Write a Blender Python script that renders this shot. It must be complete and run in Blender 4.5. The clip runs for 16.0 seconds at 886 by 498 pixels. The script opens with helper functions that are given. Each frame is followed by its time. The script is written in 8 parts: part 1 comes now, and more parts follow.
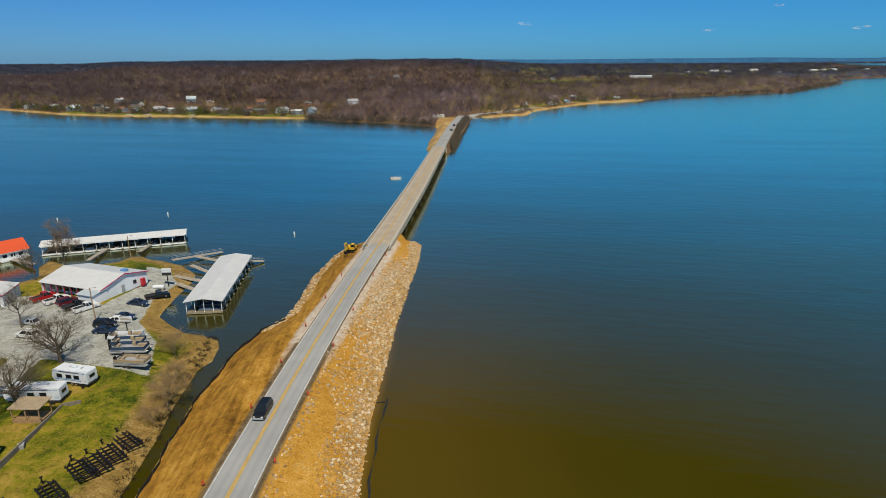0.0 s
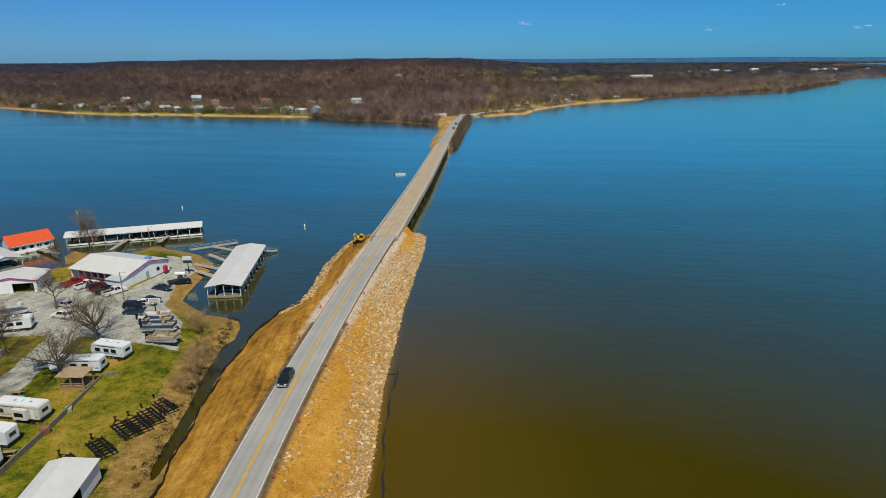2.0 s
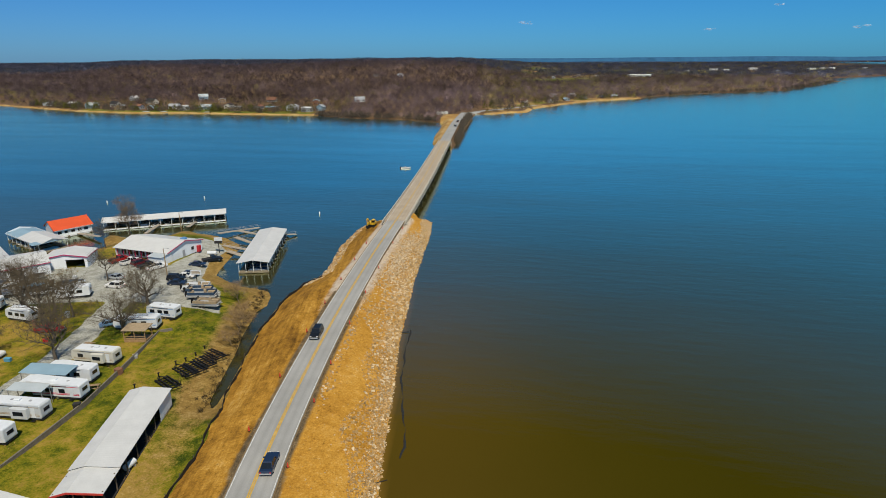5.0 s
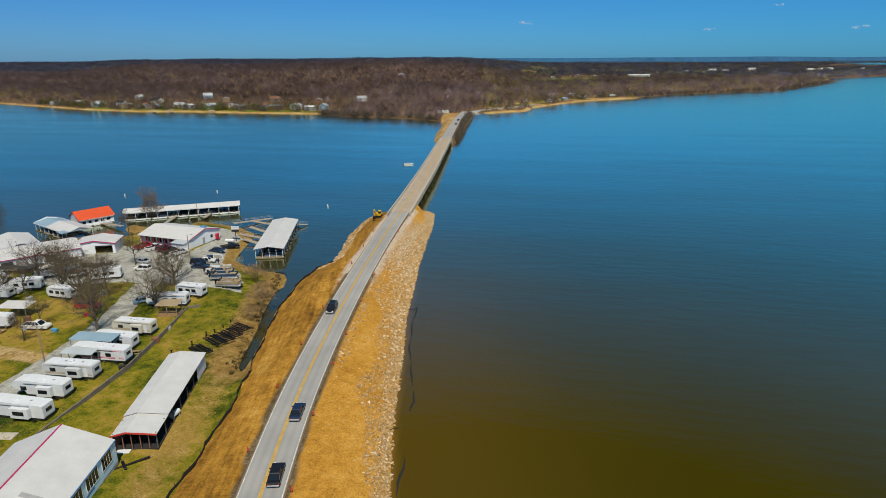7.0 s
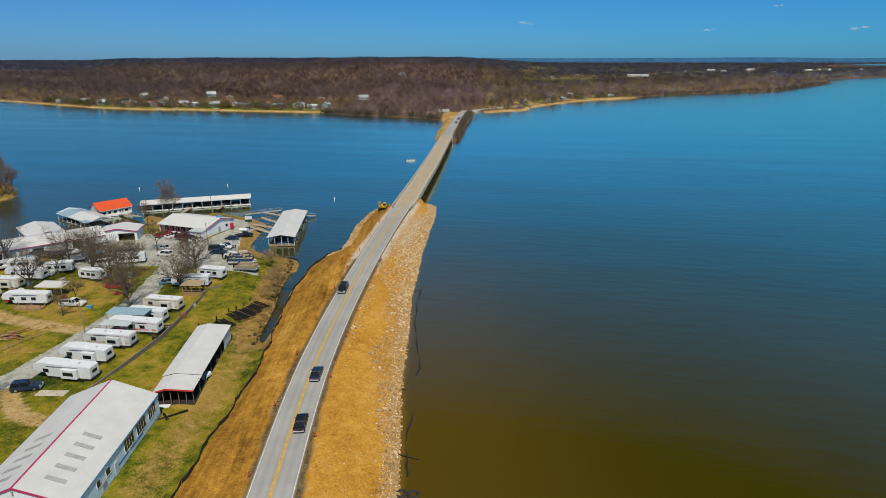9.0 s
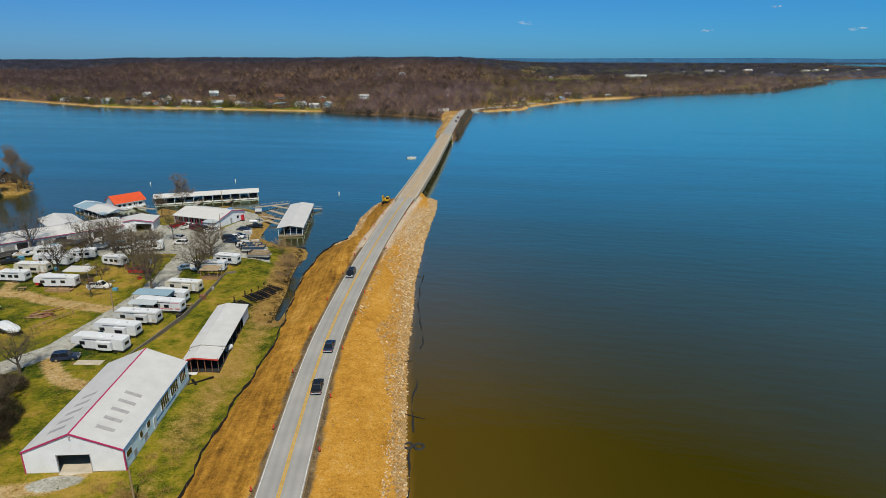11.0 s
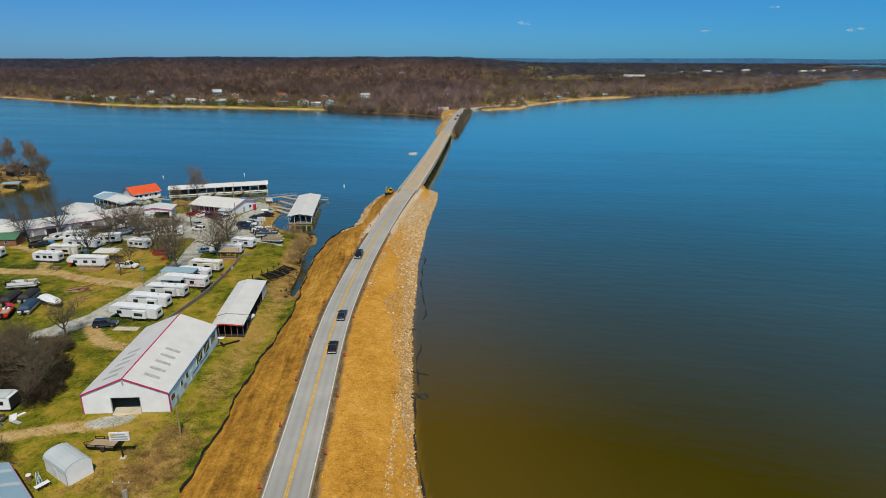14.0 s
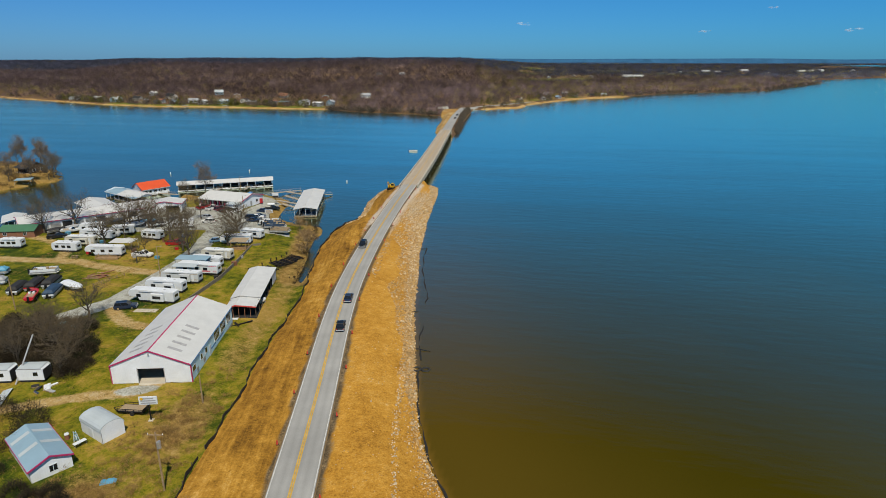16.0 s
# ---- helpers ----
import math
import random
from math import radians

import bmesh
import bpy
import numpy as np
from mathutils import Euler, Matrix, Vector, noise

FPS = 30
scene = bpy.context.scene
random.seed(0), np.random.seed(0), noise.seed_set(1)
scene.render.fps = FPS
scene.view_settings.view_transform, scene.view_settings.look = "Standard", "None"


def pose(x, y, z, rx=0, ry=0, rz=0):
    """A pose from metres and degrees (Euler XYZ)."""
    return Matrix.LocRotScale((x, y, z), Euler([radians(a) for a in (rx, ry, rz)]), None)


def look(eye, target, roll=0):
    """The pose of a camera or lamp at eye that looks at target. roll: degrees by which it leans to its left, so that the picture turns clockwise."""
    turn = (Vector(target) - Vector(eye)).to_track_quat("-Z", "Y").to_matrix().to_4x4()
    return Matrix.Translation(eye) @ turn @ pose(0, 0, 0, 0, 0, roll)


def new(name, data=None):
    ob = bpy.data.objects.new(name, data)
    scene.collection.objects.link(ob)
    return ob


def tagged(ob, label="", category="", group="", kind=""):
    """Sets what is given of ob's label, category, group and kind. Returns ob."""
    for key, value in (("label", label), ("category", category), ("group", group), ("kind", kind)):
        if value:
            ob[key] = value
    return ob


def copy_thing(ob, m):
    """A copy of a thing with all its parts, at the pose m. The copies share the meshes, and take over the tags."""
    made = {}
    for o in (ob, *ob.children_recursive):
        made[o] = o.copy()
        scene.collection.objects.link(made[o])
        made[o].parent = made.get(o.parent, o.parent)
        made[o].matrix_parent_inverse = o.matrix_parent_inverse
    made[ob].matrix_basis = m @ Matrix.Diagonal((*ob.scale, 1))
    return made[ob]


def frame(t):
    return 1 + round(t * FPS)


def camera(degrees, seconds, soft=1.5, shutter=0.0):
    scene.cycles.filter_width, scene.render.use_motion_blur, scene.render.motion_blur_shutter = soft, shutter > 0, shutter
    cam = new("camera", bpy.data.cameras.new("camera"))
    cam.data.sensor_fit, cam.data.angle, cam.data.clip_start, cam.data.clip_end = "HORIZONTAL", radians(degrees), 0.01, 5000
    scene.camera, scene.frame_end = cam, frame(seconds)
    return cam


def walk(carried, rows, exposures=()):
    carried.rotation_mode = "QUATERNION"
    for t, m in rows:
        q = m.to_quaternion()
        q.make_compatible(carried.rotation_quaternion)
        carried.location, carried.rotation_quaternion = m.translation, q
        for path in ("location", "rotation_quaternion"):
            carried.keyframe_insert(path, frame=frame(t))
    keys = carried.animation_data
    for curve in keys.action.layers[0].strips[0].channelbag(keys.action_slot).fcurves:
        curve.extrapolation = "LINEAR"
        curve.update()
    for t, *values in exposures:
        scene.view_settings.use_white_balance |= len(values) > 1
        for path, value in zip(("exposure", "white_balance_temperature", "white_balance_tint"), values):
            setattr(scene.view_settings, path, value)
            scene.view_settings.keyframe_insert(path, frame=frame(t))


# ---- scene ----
cam = camera(73.0, 16.0, 0.8)
PATH = [
    (0, (0.658, 2.155, 57.493), (0.55, 4.058, 56.89), -0.3),
    (1, (0.486, -2.447, 57.604), (0.375, -0.543, 57.0), -0.3),
    (2, (0.326, -7.937, 57.742), (0.214, -6.034, 57.137), -0.3),
    (3, (0.182, -14.05, 57.897), (0.069, -12.147, 57.291), -0.3),
    (4, (0.055, -20.551, 58.061), (-0.059, -18.649, 57.455), -0.3),
    (5, (-0.054, -27.237, 58.226), (-0.167, -25.335, 57.619), -0.3),
    (6, (-0.142, -33.936, 58.383), (-0.255, -32.034, 57.775), -0.2),
    (7, (-0.209, -40.51, 58.523), (-0.321, -38.608, 57.915), -0.2),
    (8, (-0.252, -46.85, 58.638), (-0.363, -44.948, 58.03), -0.1),
    (9, (-0.27, -52.88, 58.72), (-0.38, -50.978, 58.111), -0.0),
    (10, (-0.261, -58.555, 58.759), (-0.369, -56.653, 58.15), 0.1),
    (11, (-0.224, -63.863, 58.748), (-0.331, -61.961, 58.139), 0.1),
    (12, (-0.156, -68.823, 58.678), (-0.262, -66.921, 58.068), 0.2),
    (13, (-0.056, -73.484, 58.539), (-0.161, -71.582, 57.93), 0.2),
    (14, (0.077, -77.93, 58.325), (-0.027, -76.028, 57.716), 0.2),
    (15, (0.245, -82.274, 58.025), (0.141, -80.372, 57.417), 0.2),
    (16, (0.45, -86.662, 57.632), (0.346, -84.759, 57.025), 0.1),
]
walk(cam, [(t, look(eye, target, roll)) for t, eye, target, roll in PATH])
# ---------- world, sun ----------
SUN_AZ = math.atan2(0.37, -0.93)      # compass angle of the sun, from +y towards +x
SUN_EL = radians(57)
world = bpy.data.worlds.new("sky")
scene.world = world
world.use_nodes = True
nt = world.node_tree
sky = nt.nodes.new("ShaderNodeTexSky")
sky.sky_type = "NISHITA"
sky.sun_disc = False
sky.sun_elevation = SUN_EL
sky.sun_rotation = SUN_AZ
sky.air_density, sky.dust_density, sky.ozone_density = 1.0, 0.2, 4.0
nt.nodes["Background"].inputs[1].default_value = 0.1
tint = nt.nodes.new("ShaderNodeMix")
tint.data_type, tint.blend_type = "RGBA", "MULTIPLY"
tint.inputs["Factor"].default_value = 1.0
even = nt.nodes.new("ShaderNodeGamma")
even.inputs["Gamma"].default_value = 1.1
# sky tint graded from left to right, and from the horizon upwards
ways = nt.nodes.new("ShaderNodeTexCoord")
axes = nt.nodes.new("ShaderNodeSeparateXYZ")
nt.links.new(ways.outputs["Generated"], axes.inputs[0])
side = nt.nodes.new("ShaderNodeMapRange")
side.inputs["From Min"].default_value, side.inputs["From Max"].default_value = -0.6, 0.6
nt.links.new(axes.outputs["X"], side.inputs["Value"])
low = nt.nodes.new("ShaderNodeMapRange")
low.inputs["From Min"].default_value, low.inputs["From Max"].default_value = 0.0, 0.3
nt.links.new(axes.outputs["Z"], low.inputs["Value"])
hues = []
for left, right in (((0.146, 0.345, 0.72, 1), (0.092, 0.395, 0.84, 1)), ((0.115, 0.42, 0.58, 1), (0.120, 0.50, 0.575, 1))):
    hue = nt.nodes.new("ShaderNodeMix")
    hue.data_type = "RGBA"
    hue.inputs["A"].default_value, hue.inputs["B"].default_value = left, right
    nt.links.new(side.outputs[0], hue.inputs["Factor"])
    hues.append(hue.outputs["Result"])
air = nt.nodes.new("ShaderNodeMix")
air.data_type = "RGBA"
nt.links.new(low.outputs[0], air.inputs["Factor"])
nt.links.new(hues[0], air.inputs["A"])
nt.links.new(hues[1], air.inputs["B"])
nt.links.new(air.outputs["Result"], tint.inputs["B"])
nt.links.new(sky.outputs[0], even.inputs["Color"])
nt.links.new(even.outputs[0], tint.inputs["A"])
nt.links.new(tint.outputs["Result"], nt.nodes["Background"].inputs[0])
sun = new("sun", bpy.data.lights.new("sun", "SUN"))
sun.data.energy, sun.data.angle, sun.data.color = 4.7, radians(0.5), (1.0, 0.90, 0.71)
sun.matrix_world = look((400 * math.sin(SUN_AZ) * math.cos(SUN_EL), 400 * math.cos(SUN_AZ) * math.cos(SUN_EL), 400 * math.sin(SUN_EL)), (0, 0, 0))
scene.view_settings.exposure = 0.0

rng = random.Random(5)
nrng = np.random.default_rng(5)


# ---------- materials ----------
def node(nt, kind, **inputs):
    n = nt.nodes.new(kind)
    for k, v in inputs.items():
        n.inputs[k.replace("_", " ")].default_value = v
    return n


def mat(name, color, rough=0.7, metal=0.0, vary=0.25, scale=1.5, fine=12.0, bump=0.15, spec=0.5, island=0.0):
    """A surface with stains at one scale and grain at a finer one."""
    m = bpy.data.materials.new(name)
    m.use_nodes = True
    t = m.node_tree
    b = t.nodes["Principled BSDF"]
    b.inputs["Roughness"].default_value = rough
    b.inputs["Metallic"].default_value = metal
    b.inputs["Specular IOR Level"].default_value = spec
    co = t.nodes.new("ShaderNodeTexCoord")
    n1 = node(t, "ShaderNodeTexNoise", Scale=scale, Detail=5.0, Roughness=0.6)
    n2 = node(t, "ShaderNodeTexNoise", Scale=fine, Detail=3.0)
    t.links.new(co.outputs["Object"], n1.inputs["Vector"])
    t.links.new(co.outputs["Object"], n2.inputs["Vector"])
    add = node(t, "ShaderNodeMath")
    add.operation = "MULTIPLY_ADD"
    add.inputs[1].default_value = 0.45
    t.links.new(n2.outputs["Fac"], add.inputs[0])
    t.links.new(n1.outputs["Fac"], add.inputs[2])
    mr = node(t, "ShaderNodeMapRange")
    mr.inputs["From Min"].default_value, mr.inputs["From Max"].default_value = 0.45, 1.0
    mr.inputs["To Min"].default_value, mr.inputs["To Max"].default_value = 1 - vary, 1 + vary * 0.6
    t.links.new(add.outputs[0], mr.inputs["Value"])
    mul = node(t, "ShaderNodeMix")
    mul.data_type, mul.blend_type = "RGBA", "MULTIPLY"
    mul.inputs["Factor"].default_value = 1.0
    mul.inputs["A"].default_value = (*color, 1)
    t.links.new(mr.outputs[0], mul.inputs["B"])
    out = mul.outputs["Result"]
    if island:
        geo = t.nodes.new("ShaderNodeNewGeometry")
        m2 = node(t, "ShaderNodeMapRange")
        m2.inputs["To Min"].default_value, m2.inputs["To Max"].default_value = 1 - island, 1 + island
        t.links.new(geo.outputs["Random Per Island"], m2.inputs["Value"])
        mu2 = node(t, "ShaderNodeMix")
        mu2.data_type, mu2.blend_type = "RGBA", "MULTIPLY"
        mu2.inputs["Factor"].default_value = 1.0
        t.links.new(out, mu2.inputs["A"])
        t.links.new(m2.outputs[0], mu2.inputs["B"])
        out = mu2.outputs["Result"]
    t.links.new(out, b.inputs["Base Color"])
    if bump:
        bp = node(t, "ShaderNodeBump", Strength=bump, Distance=0.05)
        t.links.new(n2.outputs["Fac"], bp.inputs["Height"])
        t.links.new(bp.outputs[0], b.inputs["Normal"])
    return m


def by_tree(m):
    """Lets each tree of a wood have a tone of its own."""
    t = m.node_tree
    b = t.nodes["Principled BSDF"]
    a = t.nodes.new("ShaderNodeAttribute")
    a.attribute_name = "tone"
    mx = node(t, "ShaderNodeMix")
    mx.data_type, mx.blend_type = "RGBA", "MULTIPLY"
    mx.inputs["Factor"].default_value = 1.0
    t.links.new(b.inputs["Base Color"].links[0].from_socket, mx.inputs["A"])
    t.links.new(a.outputs["Fac"], mx.inputs["B"])
    t.links.new(mx.outputs["Result"], b.inputs["Base Color"])


def ribbed(name, color, rough=0.45, axis=0, pitch=0.3):
    """Painted sheet metal with standing ribs, a little dirty."""
    m = mat(name, color, rough, 0.0, 0.12, 0.4, 5.0, 0.0)
    t = m.node_tree
    b = t.nodes["Principled BSDF"]
    co = t.nodes.new("ShaderNodeTexCoord")
    w = node(t, "ShaderNodeTexWave", Scale=0.314 / pitch)
    w.bands_direction = "XYZ"[axis]
    t.links.new(co.outputs["Object"], w.inputs["Vector"])
    bp = node(t, "ShaderNodeBump", Strength=0.13, Distance=0.03)
    t.links.new(w.outputs["Fac"], bp.inputs["Height"])
    t.links.new(bp.outputs[0], b.inputs["Normal"])
    return m


M = dict(
    white_roof=ribbed("white_roof", (0.54, 0.55, 0.555), 0.5, 1, 0.4),
    white_wall=ribbed("white_wall", (0.70, 0.735, 0.79), 0.5, 0, 0.3),
    blue_wall=ribbed("blue_wall", (0.62, 0.82, 0.92), 0.5, 1, 0.3),
    blue_roof=ribbed("blue_roof", (0.24, 0.36, 0.45), 0.45, 1, 0.4),
    grey_roof=ribbed("grey_roof", (0.42, 0.47, 0.50), 0.4, 1, 0.4),
    red_roof=ribbed("red_roof", (0.60, 0.085, 0.025), 0.45, 1, 0.4),
    green_roof=ribbed("green_roof", (0.06, 0.16, 0.09), 0.5, 1, 0.4),
    magenta=mat("magenta_trim", (0.42, 0.03, 0.12), 0.5),
    red_trim=mat("red_trim", (0.5, 0.05, 0.04), 0.5),
    skylight=mat("skylight", (0.36, 0.36, 0.37), 0.3),
    glass=mat("dark_glass", (0.012, 0.015, 0.02), 0.08, 0.0, 0.1, 1, 3, 0.0, 0.6),
    dark=mat("dark_inside", (0.02, 0.02, 0.022), 0.8),
    black_steel=mat("black_steel", (0.012, 0.012, 0.013), 0.5, 0.3),
    steel=mat("galvanised_steel", (0.45, 0.46, 0.47), 0.45, 0.6),
    chrome=mat("bright_metal", (0.6, 0.6, 0.62), 0.25, 0.9, 0.08),
    white=mat("white_paint", (0.63, 0.665, 0.71), 0.45, 0, 0.12, 0.8, 6, 0.03),
    cream=mat("cream_paint", (0.55, 0.54, 0.48), 0.45, 0, 0.12, 0.8, 6, 0.03),
    pale_grey=mat("pale_grey_paint", (0.52, 0.55, 0.58), 0.45, 0, 0.12, 0.8, 6, 0.03),
    greyp=mat("grey_paint", (0.32, 0.33, 0.35), 0.5, 0, 0.15),
    red_stripe=mat("red_stripe", (0.55, 0.04, 0.09), 0.5),
    blue_stripe=mat("blue_stripe", (0.1, 0.25, 0.5), 0.5),
    tan_stripe=mat("tan_stripe", (0.35, 0.27, 0.18), 0.5),
    rubber=mat("rubber", (0.018, 0.018, 0.018), 0.85),
    wood=mat("weathered_wood", (0.30, 0.21, 0.12), 0.8, 0, 0.4, 2, 20),
    grey_timber=mat("grey_weathered_timber", (0.17, 0.15, 0.12), 0.85, 0, 0.4, 1.5, 14),
    deckwood=mat("new_deck_wood", (0.33, 0.21, 0.105), 0.75, 0, 0.35, 2, 20),
    dockwood=mat("dock_planks", (0.36, 0.31, 0.25), 0.8, 0, 0.35, 2, 15),
    # darkened to hold the shade beneath the dock roofs
    floats=mat("dock_float", (0.20, 0.17, 0.12), 0.7),
    # concrete darkened to hold the shade under the bridge deck
    shaded_conc=mat("shaded_concrete", (0.13, 0.11, 0.09), 0.8, 0, 0.3, 0.6, 6),
    concrete=mat("concrete", (0.46, 0.42, 0.35), 0.85, 0, 0.25, 0.5, 8),
    deck_conc=mat("bridge_deck_concrete", (0.37, 0.31, 0.235), 0.85, 0, 0.25, 0.25, 6, 0.1),
    asphalt=mat("worn_asphalt", (0.30, 0.30, 0.292), 0.85, 0, 0.22, 0.12, 9, 0.1),
    seal=mat("darker_asphalt_edge", (0.17, 0.115, 0.055), 0.9, 0, 0.4, 0.6, 9, 0.2),
    white_line=mat("white_road_paint", (0.56, 0.56, 0.54), 0.7, 0, 0.45, 1.2, 9, 0.05),
    yellow_line=mat("yellow_road_paint", (0.53, 0.33, 0.06), 0.7, 0, 0.3, 1.2, 9, 0.05),
    rock=mat("pale_limestone", (0.47, 0.375, 0.25), 0.9, 0, 0.4, 1.2, 7, 0.4, 0.3, 0.35),
    dark_rock=mat("tan_rock", (0.36, 0.23, 0.095), 0.9, 0, 0.35, 1.2, 7, 0.4, 0.3, 0.35),
    pale_bark=mat("pale_dead_bark", (0.27, 0.20, 0.12), 0.9, 0, 0.35, 1.5, 12, 0.3),
    bark=mat("grey_brown_bark", (0.098, 0.079, 0.058), 0.9, 0, 0.35, 1.5, 12, 0.3),
    twigs=mat("bare_twigs", (0.125, 0.095, 0.055), 0.9, 0, 0.3, 0.5, 5, 0.0, 0.2, 0.3),
    buds=mat("reddish_budding_twigs", (0.20, 0.145, 0.098), 0.9, 0, 0.3, 0.5, 5, 0.0, 0.2, 0.3),
    pale_twigs=mat("pale_dry_twigs", (0.26, 0.17, 0.08), 0.9, 0, 0.3, 0.5, 5, 0.0, 0.2, 0.3),
    dark_brush=mat("shade_toned_dark_twigs", (0.034, 0.026, 0.016), 0.9, 0, 0.3, 0.5, 5, 0.0, 0.2, 0.5),
    evergreen=mat("dark_evergreen", (0.03, 0.045, 0.015), 0.9, 0, 0.3, 0.5, 5, 0.0, 0.2, 0.4),
    evergreen_pale=mat("new_spring_leaves", (0.15, 0.15, 0.03), 0.9, 0, 0.3, 0.5, 5, 0.0, 0.2, 0.4),
    # bare-twig brown with a little violet distance haze put into it
    woods=mat("haze_tinted_bare_woods", (0.130, 0.096, 0.100), 0.95, 0, 0.45, 0.012, 0.05, 0.0, 0.1, 0.12),
    spring=mat("spring_leaf_woods", (0.19, 0.16, 0.055), 0.95, 0, 0.35, 0.03, 0.3, 0.0, 0.1, 0.15),
    brush=mat("dry_brush", (0.30, 0.19, 0.07), 0.95, 0, 0.35, 0.6, 5, 0.0, 0.1, 0.4),
    orange=mat("orange_plastic", (0.55, 0.06, 0.02), 0.6),
    yellow=mat("yellow_machine_paint", (0.65, 0.40, 0.02), 0.5),
    fabric=mat("black_silt_fabric", (0.012, 0.012, 0.012), 0.85),
    navy=mat("navy_cover", (0.02, 0.05, 0.10), 0.7),
    blackcover=mat("black_cover", (0.02, 0.02, 0.022), 0.75),
    tan=mat("tan_vinyl", (0.33, 0.255, 0.165), 0.7),
    redboat=mat("red_gelcoat", (0.45, 0.02, 0.03), 0.3),
    brick=mat("red_brown_siding", (0.22, 0.10, 0.06), 0.8),
    dark_log=mat("dark_stained_logs", (0.045, 0.03, 0.02), 0.8, 0, 0.4, 2, 15),
    lamp_red=mat("red_lamp", (0.4, 0.01, 0.01), 0.3),
    lamp_white=mat("clear_lamp", (0.7, 0.7, 0.68), 0.2),
    blue_tarp=mat("blue_tarp", (0.10, 0.32, 0.50), 0.5),
    cloud=mat("cloud_white", (0.80, 0.86, 0.95), 1.0, 0, 0.1, 0.01, 0.05, 0.0, 0.0),
    # blue-grey of the distance haze is put into this base colour
    hazed_wood=mat("haze_tinted_far_woods", (0.085, 0.092, 0.128), 0.95, 0, 0.35, 0.004, 0.03, 0.0, 0.1, 0.12),
)


by_tree(M["woods"])
by_tree(M["spring"])
by_tree(M["hazed_wood"])


def thin_twigs(m):
    """Light falls through fine twigs and lights them from both sides."""
    t = m.node_tree
    b = t.nodes["Principled BSDF"]
    tr = t.nodes.new("ShaderNodeBsdfTranslucent")
    mx = t.nodes.new("ShaderNodeMixShader")
    t.links.new(b.inputs["Base Color"].links[0].from_socket, tr.inputs["Color"])
    t.links.new(b.outputs[0], mx.inputs[1])
    t.links.new(tr.outputs[0], mx.inputs[2])
    t.links.new(mx.outputs[0], t.nodes["Material Output"].inputs[0])


for key in ("woods", "spring", "hazed_wood", "evergreen_pale"):
    thin_twigs(M[key])


def see_through(m, share):
    """A thin veil: part of the light passes straight through."""
    t = m.node_tree
    tr = t.nodes.new("ShaderNodeBsdfTransparent")
    mx = t.nodes.new("ShaderNodeMixShader")
    mx.inputs[0].default_value = share
    t.links.new(t.nodes["Principled BSDF"].outputs[0], mx.inputs[1])
    t.links.new(tr.outputs[0], mx.inputs[2])
    t.links.new(mx.outputs[0], t.nodes["Material Output"].inputs[0])


see_through(M["cloud"], 0.88)


def lanes(m):
    """Wheel tracks worn paler along each lane, oil darker between them."""
    t = m.node_tree
    b = t.nodes["Principled BSDF"]
    a = t.nodes.new("ShaderNodeAttribute")
    a.attribute_name = "across"
    geo = t.nodes.new("ShaderNodeNewGeometry")
    mp = node(t, "ShaderNodeMapping")
    mp.inputs["Scale"].default_value = (0.5, 0.03, 1)
    t.links.new(geo.outputs["Position"], mp.inputs["Vector"])
    n = node(t, "ShaderNodeTexNoise", Scale=1.0, Detail=4.0)
    t.links.new(mp.outputs[0], n.inputs["Vector"])
    ab = t.nodes.new("ShaderNodeMath")
    ab.operation = "ABSOLUTE"
    t.links.new(a.outputs["Fac"], ab.inputs[0])
    wob = t.nodes.new("ShaderNodeMath")
    wob.operation = "MULTIPLY_ADD"
    wob.inputs[1].default_value, wob.inputs[2].default_value = 0.24, -0.12
    t.links.new(n.outputs["Fac"], wob.inputs[0])
    ad = t.nodes.new("ShaderNodeMath")
    t.links.new(ab.outputs[0], ad.inputs[0])
    t.links.new(wob.outputs[0], ad.inputs[1])
    sc = node(t, "ShaderNodeMapRange")
    sc.inputs["From Max"].default_value = 3.2
    t.links.new(ad.outputs[0], sc.inputs["Value"])
    r = t.nodes.new("ShaderNodeValToRGB")
    stops = ((0.0, 0.93), (0.14, 0.94), (0.28, 1.06), (0.40, 1.0), (0.50, 0.92), (0.62, 1.0), (0.74, 1.06), (0.88, 0.96), (1.0, 0.92))
    while len(r.color_ramp.elements) < len(stops):
        r.color_ramp.elements.new(0.5)
    for e, (p, v) in zip(r.color_ramp.elements, stops):
        e.position, e.color = p, (v, v, v, 1)
    t.links.new(sc.outputs[0], r.inputs[0])
    mx = node(t, "ShaderNodeMix")
    mx.data_type, mx.blend_type = "RGBA", "MULTIPLY"
    mx.inputs["Factor"].default_value = 1.0
    t.links.new(b.inputs["Base Color"].links[0].from_socket, mx.inputs["A"])
    t.links.new(r.outputs[0], mx.inputs["B"])
    t.links.new(mx.outputs["Result"], b.inputs["Base Color"])


lanes(M["asphalt"])
lanes(M["deck_conc"])


def paint(name, color, rough=0.3):
    if name not in M:
        M[name] = mat(name, color, rough, 0.1, 0.08, 1, 5, 0.0)
    return M[name]


# ---------- mesh tools ----------
def finish(name, bm, material, parent=None, label="", smooth=False):
    me = bpy.data.meshes.new(name)
    bmesh.ops.recalc_face_normals(bm, faces=bm.faces)
    bm.to_mesh(me)
    bm.free()
    me.materials.append(material)
    if smooth:
        me.polygons.foreach_set("use_smooth", [True] * len(me.polygons))
    ob = new(name, me)
    if parent is not None:
        ob.parent = parent
    if label:
        tagged(ob, label)
    return ob


def part(name, bm, material, parent, label="", smooth=False):
    return finish(name, bm, material, parent, label, smooth)


